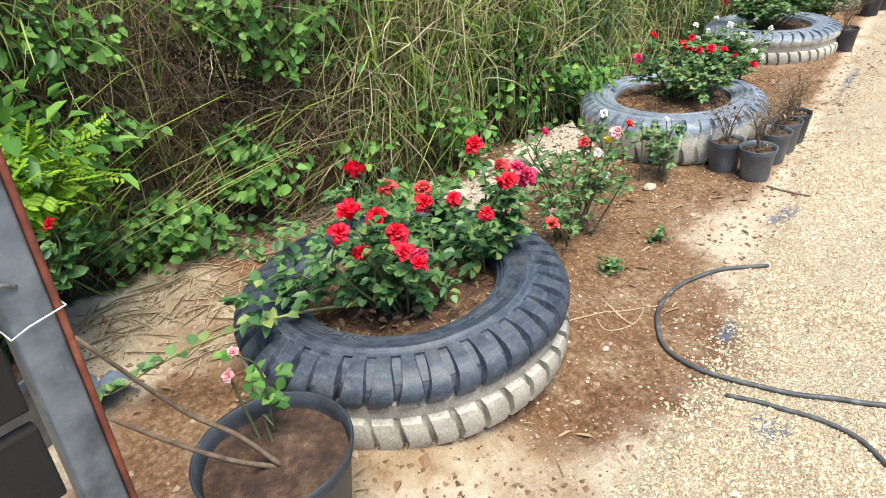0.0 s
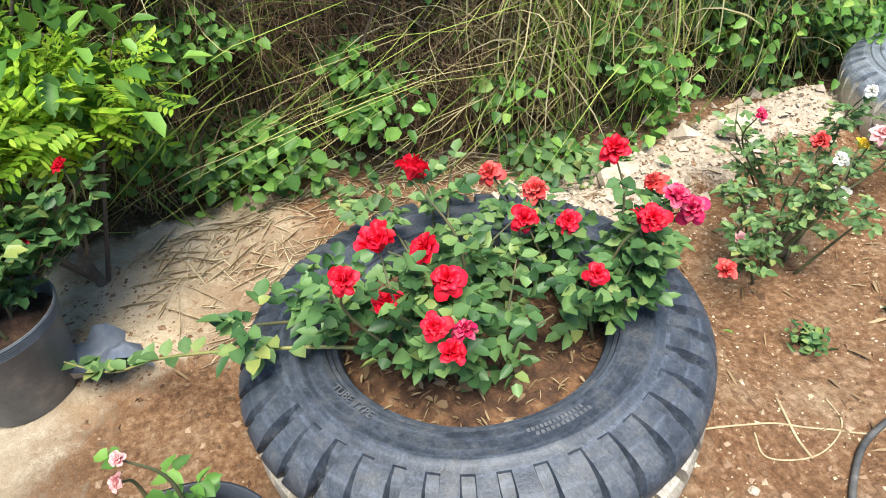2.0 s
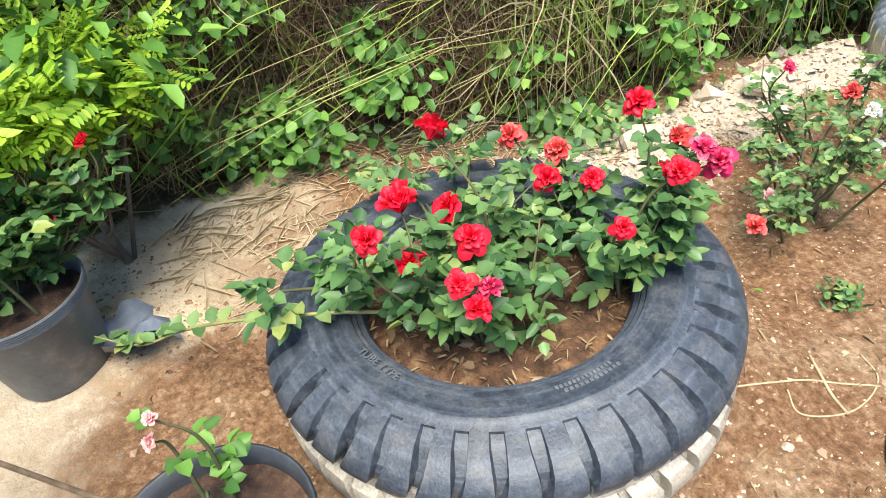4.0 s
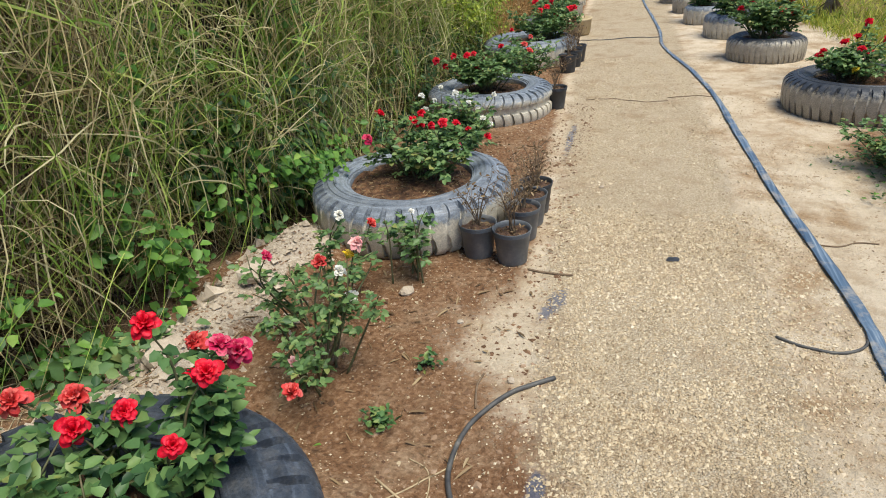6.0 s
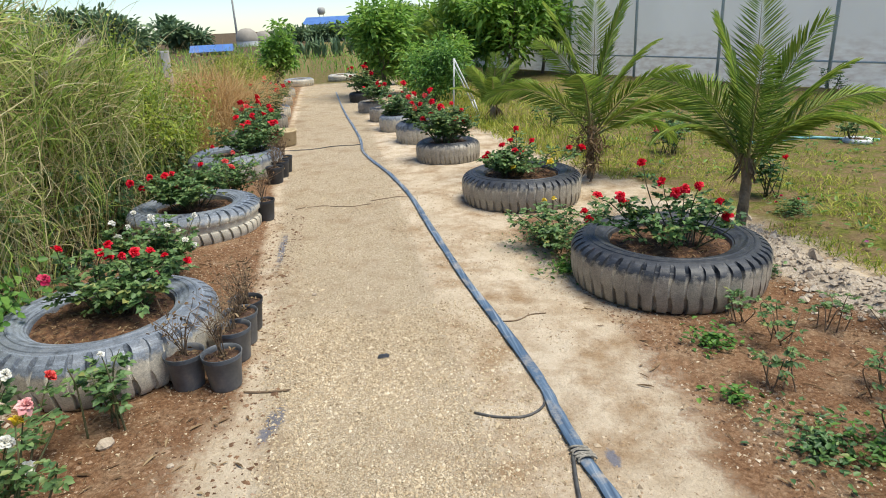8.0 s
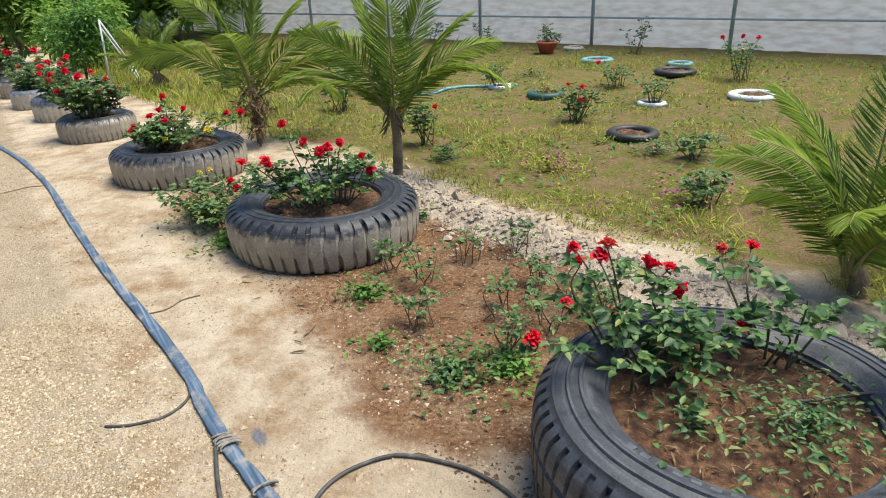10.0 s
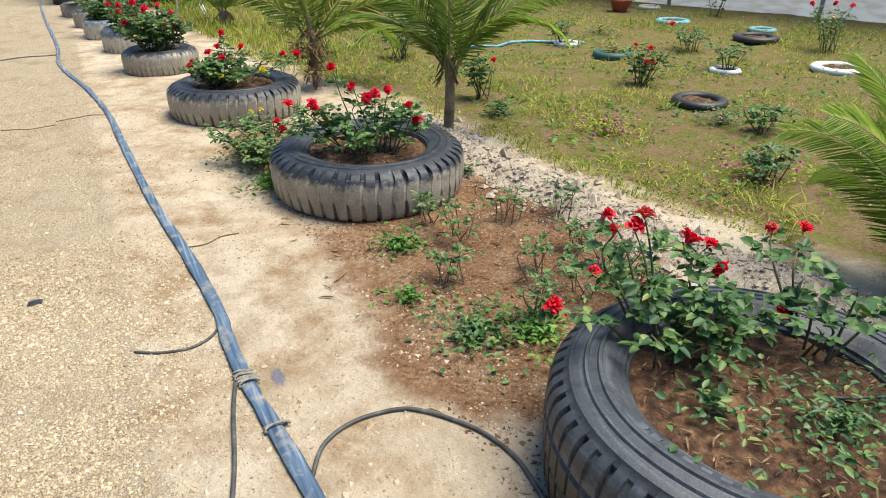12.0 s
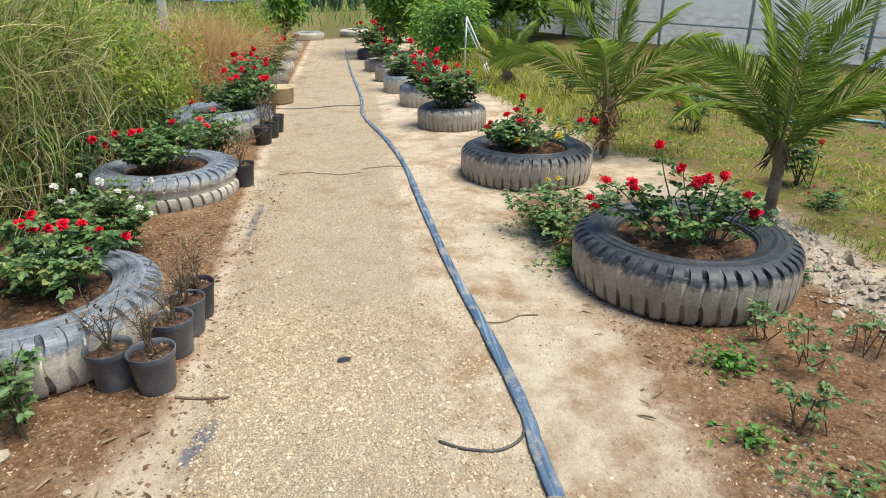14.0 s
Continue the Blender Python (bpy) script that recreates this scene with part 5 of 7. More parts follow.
weed(-1.35, -2.4, 0.325, 0.22, 120, 0.035, "dry", "fallen yellow leaves in the tyre bed", 232)
small_hose([(2.05, -2.3), (2.2, -2.4), (2.4, -2.5), (2.55, -2.7)], 0.006, "black drip tube in the tyre bed", lift=0.375)


shoot = thing("rose_shoot", "long thorny green rose shoot lying towards the pots", "rose shoot")
c = spline([(-1.42, -2.5, 0.36), (-1.5, -2.68, 0.415), (-1.66, -2.9, 0.40), (-1.85, -3.05, 0.3), (-2.0, -3.18, 0.2), (-2.12, -3.3, 0.22)], 8)
part("stem", tube(Shape(), c, np.linspace(0.0055, 0.003, len(c)), 6).mesh("stem", M["palm_stalk"]), shoot)
n = 26
i = rng.integers(8, len(c), n)
a = rng.uniform(0, 6.28, n)
part("foliage", leaves_mesh("foliage", c[i], np.stack([np.cos(a), np.sin(a), rng.uniform(0.1, 0.9, n)], -1), np.array([[0, 0, 1.0]]).repeat(n, 0), 0.055, 0.04, M["leaf_pale"]), shoot)


# ---- nursery pots ----
def pot_mesh(R, h, t=0.006):
    ribs = [(R * (0.972 + 0.009 * k + q), h * (0.865 + 0.027 * k + z)) for k in range(5) for q, z in ((0.0, 0.0), (0.018, 0.006), (0.018, 0.015), (0.0, 0.021))]
    prof = [(0.0, 0.0), (R * 0.74, 0.0), (R * 0.77, 0.01), (R * 0.955, h * 0.855), *ribs, (R * 1.015, h), (R * 0.985, h * 0.995), (R * 0.95, h * 0.88), (R * 0.80, h * 0.3), (0.0, h * 0.3)]
    return revolve(Shape(), prof, 36).mesh("pot", M["pot"])


def dry_plant(parent, z, height, spread, seed, leaves=14):
    r = np.random.default_rng(seed)
    c, d = [], []
    for _ in range(9):
        a = r.uniform(0, 6.28)
        e = np.array([spread * r.uniform(0.2, 1) * math.cos(a), spread * r.uniform(0.2, 1) * math.sin(a), z + height * r.uniform(0.5, 1)])
        path = spline([(r.normal(0, 0.012), r.normal(0, 0.012), z - 0.01), e * np.array([0.4, 0.4, 1]) - np.array([0, 0, (e[2] - z) * 0.45]), e], 5)
        sh = tube(Shape(), path, np.linspace(0.0035, 0.0012, len(path)), 5)
        for _ in range(5):
            i = r.integers(4, len(path))
            q = path[i] + np.array([r.normal(0, 0.05), r.normal(0, 0.05), r.uniform(0.02, 0.08)])
            tube(sh, [path[i], (path[i] + q) / 2 + r.normal(0, 0.004, 3), q], [0.0017, 0.0013, 0.0008], 4)
            c.append(q)
            d.append(unit(r.normal(0, 1, 3)))
        part("twig", sh.mesh("twig", M["twig"]), parent)
    for _ in range(leaves * 4):
        a, q = r.uniform(0, 6.28), r.uniform(0, spread * 0.6)
        c.append(np.array([q * math.cos(a), q * math.sin(a), z + r.uniform(0, 0.02)]))
        d.append(unit(r.normal(0, 1, 3) * np.array([1, 1, 0.3])))
    n = len(c)
    part("dead_leaves", leaves_mesh("dead_leaves", c, d, unit(r.normal(0, 1, (n, 3)) + np.array([0, 0, 1])), r.uniform(0.012, 0.03, n), r.uniform(0.006, 0.014, n), M["dry"]), parent, "shrivelled brown leaves")


def nursery_pot(x, y, R, h, label, mat="pot_grey", seed=1, height=0.25, tilt=0.0):
    top = thing("nursery_pot", label, "plant pot", (x, y, float(ground_height(x, y))), group="black nursery pots", turn=seed)
    top.rotation_euler = (tilt, tilt * 0.5, seed)
    me = pot_mesh(R, h)
    me.materials[0] = M[mat]
    part("pot", me, top)
    bed = bed_mesh(R * 0.93, h * 0.84, 0.01)
    bed.materials[0] = M["pot_soil"]
    part("soil", bed, top)
    if height:
        dry_plant(top, h * 0.86, height, 0.11, seed)
    return top


for k, (x, y, m) in enumerate([(-0.775, -0.085, "pot_grey"), (-0.96, -0.035, "pot_grey"), (-0.765, 0.19, "pot_grey"), (-0.75, 0.37, "pot_grey"), (-0.74, 0.54, "pot")]):
    nursery_pot(x, y, 0.096, 0.185, "dusty black nursery pot with a dried-up plant", m, 3 + k, 0.26)
for k, (x, y) in enumerate([(-0.87, 2.84), (-0.9, 4.35), (-0.86, 4.65), (-0.84, 4.95)]):
    nursery_pot(x, y, 0.1, 0.19, "black nursery pot with dry twigs beside a tyre", "pot", 13 + k, 0.3)
big = nursery_pot(-1.13, -3.12, 0.2, 0.31, "large black nursery pot with soil and a pink rose", "pot", 21, 0)
r = np.random.default_rng(5)
for pts in ([(0.02, 0.0, 0.25), (-0.04, -0.06, 0.38), (-0.09, -0.14, 0.5), (-0.11, -0.27, 0.79)], [(0.01, -0.01, 0.25), (-0.02, -0.1, 0.34), (-0.07, -0.19, 0.45), (-0.12, -0.28, 0.58)]):
    q = np.array(pts)
    ca, sa = math.cos(-21), math.sin(-21)
    q = np.stack([q[:, 0] * ca - q[:, 1] * sa, q[:, 0] * sa + q[:, 1] * ca, q[:, 2]], -1)
    part("stem", tube(Shape(), spline(q, 6), np.linspace(0.0075, 0.0045, 19), 6).mesh("stem", M["twig"]), big)
rose_bush((-1.18, -3.07, 0.36), [(-1.22, -3.1, 0.65, "pink"), (-1.23, -3.12, 0.59, "pink")], "small rose shoot with pink blooms in a pot", 0.11, 0.1, 1, 3, 0.036, "leaf_vine", 0.023, 31)
side_pot = nursery_pot(-2.2, -3.42, 0.19, 0.3, "blue-grey nursery pot holding a rose bush", "pot_grey", 33, 0)
rose_bush((-2.24, -3.42, 0.36), [(-2.24, -3.06, 0.73, "red"), (-2.21, -3.23, 0.57, "red")], "leafy rose bush in a grey pot", 0.22, 0.35, 12, 16, 0.05, "leaf", 0.045, 32)
sh = Shape()
g = [(i / 7, j / 5) for i in range(8) for j in range(6)]
sh.add([(0.26 * u - 0.05, 0.2 * w - 0.1 + 0.05 * u, 0.03 + 0.06 * u + 0.04 * math.sin(7 * u + 3 * w) + 0.03 * math.cos(9 * w)) for u, w in g], [(i * 6 + j, i * 6 + j + 1, i * 6 + j + 7, i * 6 + j + 6) for i in range(7) for j in range(5)])
thing("plastic_sheet", "crumpled grey-blue plastic sheet beside a pot", "plastic scrap", (-2.22, -3.22, 0.1), mesh=sh.mesh("plastic_sheet", M["plastic_film"]))

# ---- gate at the start ----
gate = thing("metal_gate", "grey painted steel gate post with rust-red edge and dark boards", "gate", (-0.82, -3.59, 0.0))
gate.rotation_euler = (radians(-3), 0, 0)
part("post", box(Shape(), (-0.027, -0.031, 0.0), (0.027, 0.0195, 2.1), 0.006).mesh("post", M["grey_paint"]), gate)
part("edge_bar", box(Shape(), (-0.03, 0.02, 0.0), (0.03, 0.029, 2.1), 0.004).mesh("edge_bar", M["rust"]), gate, "rust-red painted edge")
for k in range(14):
    part("board", box(Shape(), (-0.012, -0.9, 0.05 + k * 0.145), (0.012, -0.044, 0.05 + k * 0.145 + 0.12), 0.004).mesh("board", M["dark_wood"], False), gate, "dark weathered board")
sh = tube(Shape(), [(0.032, 0.031, 1.19), (0.032, -0.015, 1.183), (0.030, -0.036, 1.175), (-0.030, -0.036, 1.175), (-0.032, 0.031, 1.19), (0.032, 0.031, 1.19)], 0.0011, 6)
part("cord", sh.mesh("cord", M["cord"]), gate, "white cord tied round the post")
sh = tube(Shape(), spline([(0.028, -0.01, 1.235), (0.033, -0.025, 1.245), (0.029, -0.036, 1.24)], 5), 0.003, 6)
part("wire", sh.mesh("wire", M["drip"]), gate, "bent black wire")


# ---- tall weeds beside the path ----
def weed_height(y):
    return np.interp(y, [-6, -2, 1.3, 2.2, 3.5, 5, 6, 12, 20], [2.1, 2.1, 2.1, 1.65, 1.35, 1.05, 0.7, 0.65, 0.7])


def weeds(name, label, tufts, per, y0, y1, depth, lmin, lmax, wmin, wmax, lean, droop, mat, inset=0.0, rows=6, near=1.0, radius=0.07, lift=0.0):
    """Tufts whose blades fan out from a common foot."""
    ty = rng.uniform(y0, y1, tufts)
    tx = weeds_edge(ty) - inset - depth * rng.uniform(0, 1, tufts) ** 1.3
    size = rng.uniform(0.6, 1.1, tufts)
    k = np.repeat(np.arange(tufts), per)
    n = len(k)
    h = rng.uniform(0, 2 * math.pi, n)
    r = radius * np.sqrt(rng.uniform(0, 1, n))
    x, y = tx[k] + r * np.cos(h), ty[k] + r * np.sin(h)
    L = weed_height(y) * size[k] * rng.uniform(lmin, lmax, n)
    le, dr = rng.uniform(*lean, n), rng.uniform(*droop, n)
    reach = L * (le + dr) * np.maximum(np.cos(h), 0.02)
    tight = weeds_edge(y) - x + 0.2 * near < 0.6 * reach
    h = np.where(tight & (rng.uniform(0, 1, n) < 0.8), math.pi - h + rng.normal(0, 0.5, n), h)
    reach = L * (le + dr) * np.maximum(np.cos(h), 0.02)
    outward = np.clip((weeds_edge(y) - x + rng.uniform(0.0, 0.28, n) * near) / reach, 0.0, 1.0)
    thing(name, label, "tall grass", kind="stuff", mesh=blades_mesh(name, on_ground(x, y, -0.02) + np.array([0, 0, 1.0]) * (lift * weed_height(y) * rng.uniform(0, 1, n))[:, None], h, L, 1.35 * rng.uniform(wmin, wmax, n), le * outward, dr * outward, M[mat], rows))


def tangle(name, label, n, y0, y1, z0, z1, lmin, lmax, wmin, wmax, mat, inset=0.0, depth=0.3, bend=1.6, rise=0.5, clump=-2.0, rows=7, hang=0.35):
    """Loose curved stems and leaves hanging in the face of the bank."""
    y = rng.uniform(y0, y1, n)
    z = (z0 + (z1 - z0) * rng.uniform(0, 1, n)) * weed_height(y) / 2.1
    keep = soft_noise(y, z, 0.30, 71) + 0.6 * soft_noise(y, z, 0.11, 72) > clump
    y, z = y[keep], z[keep]
    m = len(y)
    x = weeds_edge(y) - inset - depth * rng.uniform(0, 1, m) + 0.10 * z
    p = np.stack([x, y, z + ground_height(x, y)], -1)
    el, head = np.where(rng.uniform(0, 1, m) < hang, rng.normal(-0.9, 0.4, m), rng.normal(rise, 0.5, m)), rng.normal(math.pi / 2, 0.75, m) * np.where(rng.uniform(0, 1, m) < 0.5, 1, -1)
    de, dh = -np.abs(rng.normal(0, bend, m)) / rows, rng.normal(0, 0.9, m) / rows
    step = rng.uniform(lmin, lmax, m) / (rows - 1)
    w = rng.uniform(wmin, wmax, m)
    facing = np.stack([np.ones(m), rng.normal(0, 0.5, m), rng.normal(0.3, 0.4, m)], -1)
    out = []
    for i in range(rows):
        t = np.stack([np.cos(el) * np.cos(head), np.cos(el) * np.sin(head), np.sin(el)], -1)
        side = unit(np.cross(t, facing)) * (0.5 * w * min(1.0, 0.35 + i / 2, 0.12 + (rows - 1 - i) / 3))[:, None]
        out += [p - side, p + side]
        p = p + t * step[:, None]
        p[:, 0] = np.minimum(p[:, 0], weeds_edge(p[:, 1]) + 0.12 + 0.16 * p[:, 2])
        p[:, 2] = np.maximum(p[:, 2], ground_height(p[:, 0], p[:, 1]) + 0.01)
        el, head = el + de, head + dh
    v = np.stack(out, 1).reshape(-1, 3)
    f = ((np.arange(m) * rows * 2)[:, None, None] + (np.arange(rows - 1) * 2)[None, :, None] + np.array([0, 1, 3, 2])[None, None]).reshape(-1, 4)
    thing(name, label, "tall grass", kind="stuff", mesh=quads_mesh(name, v, f, M[mat]))


weeds("tall_grass", "tall yellow-green grass in arching tufts", 120, 20, -1.2, 3.6, 1.5, 0.5, 1.15, 0.004, 0.010, (0.0, 0.5), (0.8, 1.9), "grass_green", 0.1)
weeds("straw_grass", "arching pale straw-coloured dry grass", 60, 18, -1.3, 4, 1.0, 0.4, 1.1, 0.003, 0.007, (0.0, 0.6), (0.6, 1.8), "grass_straw", 0.05)
weeds("dead_stems", "upright brown dead stems in the bank", 110, 18, -4.2, -0.9, 0.5, 0.4, 0.95, 0.002, 0.005, (0.0, 0.3), (0.0, 0.5), "grass_brown", 0.12, 5)
weeds("dead_stems", "brown dead stems low in the grass", 50, 22, 1.0, 6, 1.1, 0.15, 0.6, 0.004, 0.010, (0.1, 1.2), (0.0, 0.9), "grass_brown", 0.05, 5)
weeds("weedy_bank", "yellow-green weeds along the far bank", 180, 18, 5, 16, 2.4, 0.4, 1.1, 0.008, 0.016, (0.0, 0.7), (0.5, 1.5), "grass_green", 0.1, 5, 1.0, 0.15)
weeds("weedy_bank", "straw-coloured weeds along the far bank", 90, 14, 4.5, 14, 1.5, 0.4, 0.9, 0.006, 0.014, (0.0, 0.5), (0.4, 1.3), "grass_straw", 0.1, 5, 1.0, 0.12)
weeds("grass_leaves", "yellow-green leaves along the far bank", 700, 14, 4.5, 16, 2.2, 0.2, 0.5, 0.010, 0.020, (0.1, 0.9), (0.4, 1.5), "grass_green", 0.0, 4, 0.7, 0.2, 0.8)
# Near-black stems behind the front layers put shade into the gaps.
tangle("shade_thatch", "dead stems deep in the bank, coloured dark as shaded gaps", 15000, -5, 6, 0.0, 1.75, 0.25, 0.7, 0.005, 0.013, "shade_thatch", 0.24, 0.5, 1.4, 0.5)
tangle("dead_tangle", "wiry reddish-brown dead vines in a dense tangle", 14000, -3.6, -0.7, 0.0, 1.8, 0.12, 0.45, 0.0013, 0.003, "grass_brown", 0.0, 0.3, 1.3, 1.2, -0.35)
tangle("dead_tangle", "brown dead grass hanging low in the bank", 2600, -1.0, 5, 0.0, 0.9, 0.15, 0.5, 0.002, 0.005, "grass_brown", 0.05, 0.3, 2.0, 0.2, 0.05)
tangle("straw_tangle", "bent pale straw leaves tangled over the bank", 4600, -1.5, 3.4, 0.15, 1.75, 0.3, 0.9, 0.003, 0.008, "grass_straw", -0.03, 0.22, 1.8, 1.0, -0.05)
tangle("straw_tangle", "a few pale stalks hanging over brown stems", 420, -3.4, -1.4, 0.1, 1.7, 0.2, 0.6, 0.002, 0.004, "grass_straw", -0.04, 0.15, 1.2, 1.2, -0.2)
tangle("green_tangle", "bent yellow-green grass leaves over the bank", 6500, -1.3, 4.5, 0.45, 1.8, 0.3, 0.85, 0.004, 0.011, "grass_green", -0.02, 0.25, 1.5, 1.0, 0.0)
tangle("green_tangle", "fresh green grass leaves high on the bank", 4200, 0.2, 4.8, 1.1, 1.9, 0.3, 0.9, 0.005, 0.012, "grass_green", -0.02, 0.7, 1.6, 1.1, -0.05)
tangle("green_tangle", "green leaves among shaded stems", 3600, -5, -2.2, 0.1, 1.9, 0.2, 0.6, 0.004, 0.010, "grass_green", 0.0, 0.4, 1.2, 1.1, -0.1)
tangle("long_straw", "long thin arching straw stalks over the grass", 1100, -0.6, 5, 0.5, 1.8, 0.6, 1.3, 0.002, 0.0045, "grass_straw", -0.05, 0.3, 1.5, 0.9, -2.0, 12, 0.1)
n = 7000
y = rng.normal(8.6, 1.0, n)
x = rng.normal(-2.3, 0.3, n)
thing("rust_grass", "dried rust-brown grass beside a concrete post", "tall grass", kind="stuff", mesh=blades_mesh("rust_grass", on_ground(x, y), rng.uniform(0, 6.28, n), rng.uniform(0.6, 1.8, n) * np.exp(-((y - 8.6) / 2.0) ** 2), rng.uniform(0.005, 0.012, n), rng.uniform(0, 0.4, n), rng.uniform(0.1, 1.1, n), M["grass_rust"]))
for k, (px, py, pz) in enumerate([(-2.0, 2.55, 1.58), (-2.3, 2.2, 1.58), (-2.15, 1.9, 1.36), (-2.25, 1.7, 1.5)]):
    top = thing("grass_plume", "feathery pale plume of a tall grass", "grass plume", (px - 0.45, py - 0.3, 0))
    c = spline([(0, 0, 0.1), (0.12, 0.1, pz * 0.7), (0.45, 0.3, pz)], 10)
    part("stalk", tube(Shape(), c, np.linspace(0.004, 0.002, len(c)), 5).mesh("stalk", M["straw"]), top)
    m = 420
    i = rng.integers(15, len(c), m)
    part("plume", blades_mesh("plume", c[i] + rng.normal(0, 0.008, (m, 3)), rng.normal(0.8, 0.8, m), rng.uniform(0.06, 0.17, m), rng.uniform(0.003, 0.007, m), rng.uniform(0.2, 0.9, m), rng.uniform(0.2, 0.9, m), M["plume"], 4), top)


def creeper(name, label, n, y0, y1, z0, z1, size, mat, depth=0.35, front=0.08, clump=0.4):
    y = rng.uniform(y0, y1, n)
    z = rng.uniform(z0, z1, n) * np.clip(weed_height(y) / 1.9, 0, 1)
    keep = soft_noise(y * 1.0, z * 1.0, 0.22, 31) + 0.5 * soft_noise(y, z, 0.08, 32) > clump - 0.6
    y, z = y[keep], z[keep]
    m = len(y)
    x = weeds_edge(y) + front - depth * rng.uniform(0, 1, m) + 0.04 * z
    a = rng.normal(0, 1.1, m)
    d = np.stack([np.cos(a) * 0.7, np.sin(a), rng.uniform(-0.9, 0.2, m)], -1)
    up = unit(np.stack([np.full(m, 0.7), rng.normal(0, 0.4, m), rng.uniform(0.3, 1.2, m)], -1))
    s = size * rng.uniform(0.5, 1.25, m)
    thing(name, label, "creeper", kind="stuff", mesh=leaves_mesh(name, np.stack([x, y, z + ground_height(x, y)], -1), d, up, s, s * rng.uniform(0.6, 0.95, m), M[mat]))


creeper("creeper", "green creeper leaves climbing through the weeds", 11000, -5.2, -2.5, 0.05, 2.2, 0.052, "leaf_vine", 0.8, 0.12, 0.5)
creeper("creeper", "curtain of green creeper leaves over the dry stems", 9000, -3.0, -1.5, 0.1, 2.2, 0.052, "leaf_vine", 0.35, 0.12, 0.95)
creeper("creeper", "loose green creeper leaves among brown stems", 4800, -2.4, 0.6, 0.1, 1.6, 0.052, "leaf_vine", 0.3, 0.12, 0.98)
creeper("creeper", "green creeper leaves along the foot of the weeds", 2600, -2.6, 1.2, 0.0, 0.42, 0.06, "leaf_vine", 0.45, 0.3, 0.72)
creeper("creeper", "scattered creeper leaves in the dry grass", 6500, -2.4, 3.5, 0.2, 1.8, 0.065, "leaf_vine", 0.55, 0.0, 0.86)
creeper("creeper", "yellow-green shrub leaves along the far bank", 9000, 2.5, 16, 0.1, 1.9, 0.07, "leaf_vine", 1.6, -0.2, 0.35)
creeper("creeper", "dark leafy undergrowth at the foot of the grass", 11000, -0.4, 5, 0.0, 0.85, 0.055, "leaf", 0.45, 0.06, 0.55)
creeper("seedlings", "low green seedlings between planter and weeds", 500, -2.3, -1.0, 0.0, 0.12, 0.06, "leaf_pale", 0.45, 0.5, 0.7)


def branchy(name, label, base, height, spread, n_leaf, leaf, mat, seed, category="shrub", limbs=9, pinnate=False, aspect=0.45, group="", stretch=1.0, low=0.08):
    """A shrub or tree: tapered trunk, limbs and a ragged crown of leaves in clumps."""
    r = np.random.default_rng(seed)
    base = np.asarray(base, float)
    top = thing(name, label, category, base, group=group)
    trunk_h = height * 0.35
    tr = spline([(0, 0, -0.05), (r.normal(0, 0.03), r.normal(0, 0.03), trunk_h * 0.6), (r.normal(0, 0.06) * height, r.normal(0, 0.04) * height, height * 0.75)], 6)
    part("trunk", tube(Shape(), tr, np.linspace(0.022, 0.006, len(tr)) * height ** 0.8, 7).mesh("trunk", M["bark"]), top)
    tips = []
    for k in range(limbs):
        a = k * 2.4 + r.uniform(-0.4, 0.4)
        s = tr[r.integers(3, len(tr))]
        e = np.array([spread * r.uniform(0.4, 1) * math.cos(a), spread * r.uniform(0.4, 1) * math.sin(a) * stretch, height * r.uniform(0.35, 1.0)])
        c = spline([s, s * 0.45 + e * 0.55 + r.normal(0, 0.05, 3) * height, e], 5)
        part("limb", tube(Shape(), c, np.linspace(0.009, 0.002, len(c)) * height ** 0.8, 5).mesh("limb", M["bark"]), top)
        tips += [c[5], c[7], c[9], c[10]]
    tips = np.array(tips + [tr[-1]] * 3)
    n_clump = max(24, n_leaf // 45)
    cc = tips[r.integers(0, len(tips), n_clump)] + r.normal(0, 0.16, (n_clump, 3)) * np.array([spread, spread * stretch, height * 0.5])
    cc[:, 2] = np.clip(cc[:, 2], low * height, None)
    i = r.integers(0, n_clump, n_leaf)
    off = r.normal(0, 1, (n_leaf, 3)) * np.array([1, 1, 0.7]) * (0.10 * (spread + height * 0.3))
    c = cc[i] + off
    d = unit(off + r.normal(0, 0.05, (n_leaf, 3)) + np.array([0, 0, -0.02]))
    up = unit(np.array([[0, 0, 1.0]]) + 0.6 * unit(off) + r.normal(0, 0.35, (n_leaf, 3)))
    L = leaf * r.uniform(0.6, 1.25, n_leaf)
    if pinnate:
        side = unit(np.cross(d, up))
        k = np.arange(12)
        along = (k // 2 + 1) / 6.5
        sgn = np.where(k % 2, 1.0, -1.0)
        c2 = (c[:, None] + d[:, None] * (L[:, None] * along[None])[..., None]).reshape(-1, 3)
        d2 = unit(d[:, None] * 0.55 + side[:, None] * sgn[None, :, None]).reshape(-1, 3)
        up2 = np.repeat(up, 12, 0)
        L2 = np.repeat(L * 0.30, 12)
        me = leaves_mesh("crown", c2, d2, up2, L2, L2 * 0.38, M[mat], 0.1, 0.05)
    else:
        me = leaves_mesh("crown", c, d, up, L, L * aspect, M[mat])
    part("crown", me, top)
    return top


branchy("lime_shrub", "bright lime-green shrub with feathery leaves", (-2.62, -3.12, 0.0), 1.12, 0.42, 900, 0.13, "leaf_lime", 301, "shrub", 9, True, low=0.72)
branchy("green_shrub", "dense green shrub rising behind the feathery one", (-3.1, -3.3, 0.1), 2.1, 0.7, 2600, 0.09, "leaf_vine", 302, aspect=0.55)
branchy("green_shrub", "leafy dark shrub at the bank's end", (-3.6, -4.4, 0.1), 2.2, 0.8, 2400, 0.1, "leaf_tree", 303, aspect=0.5)

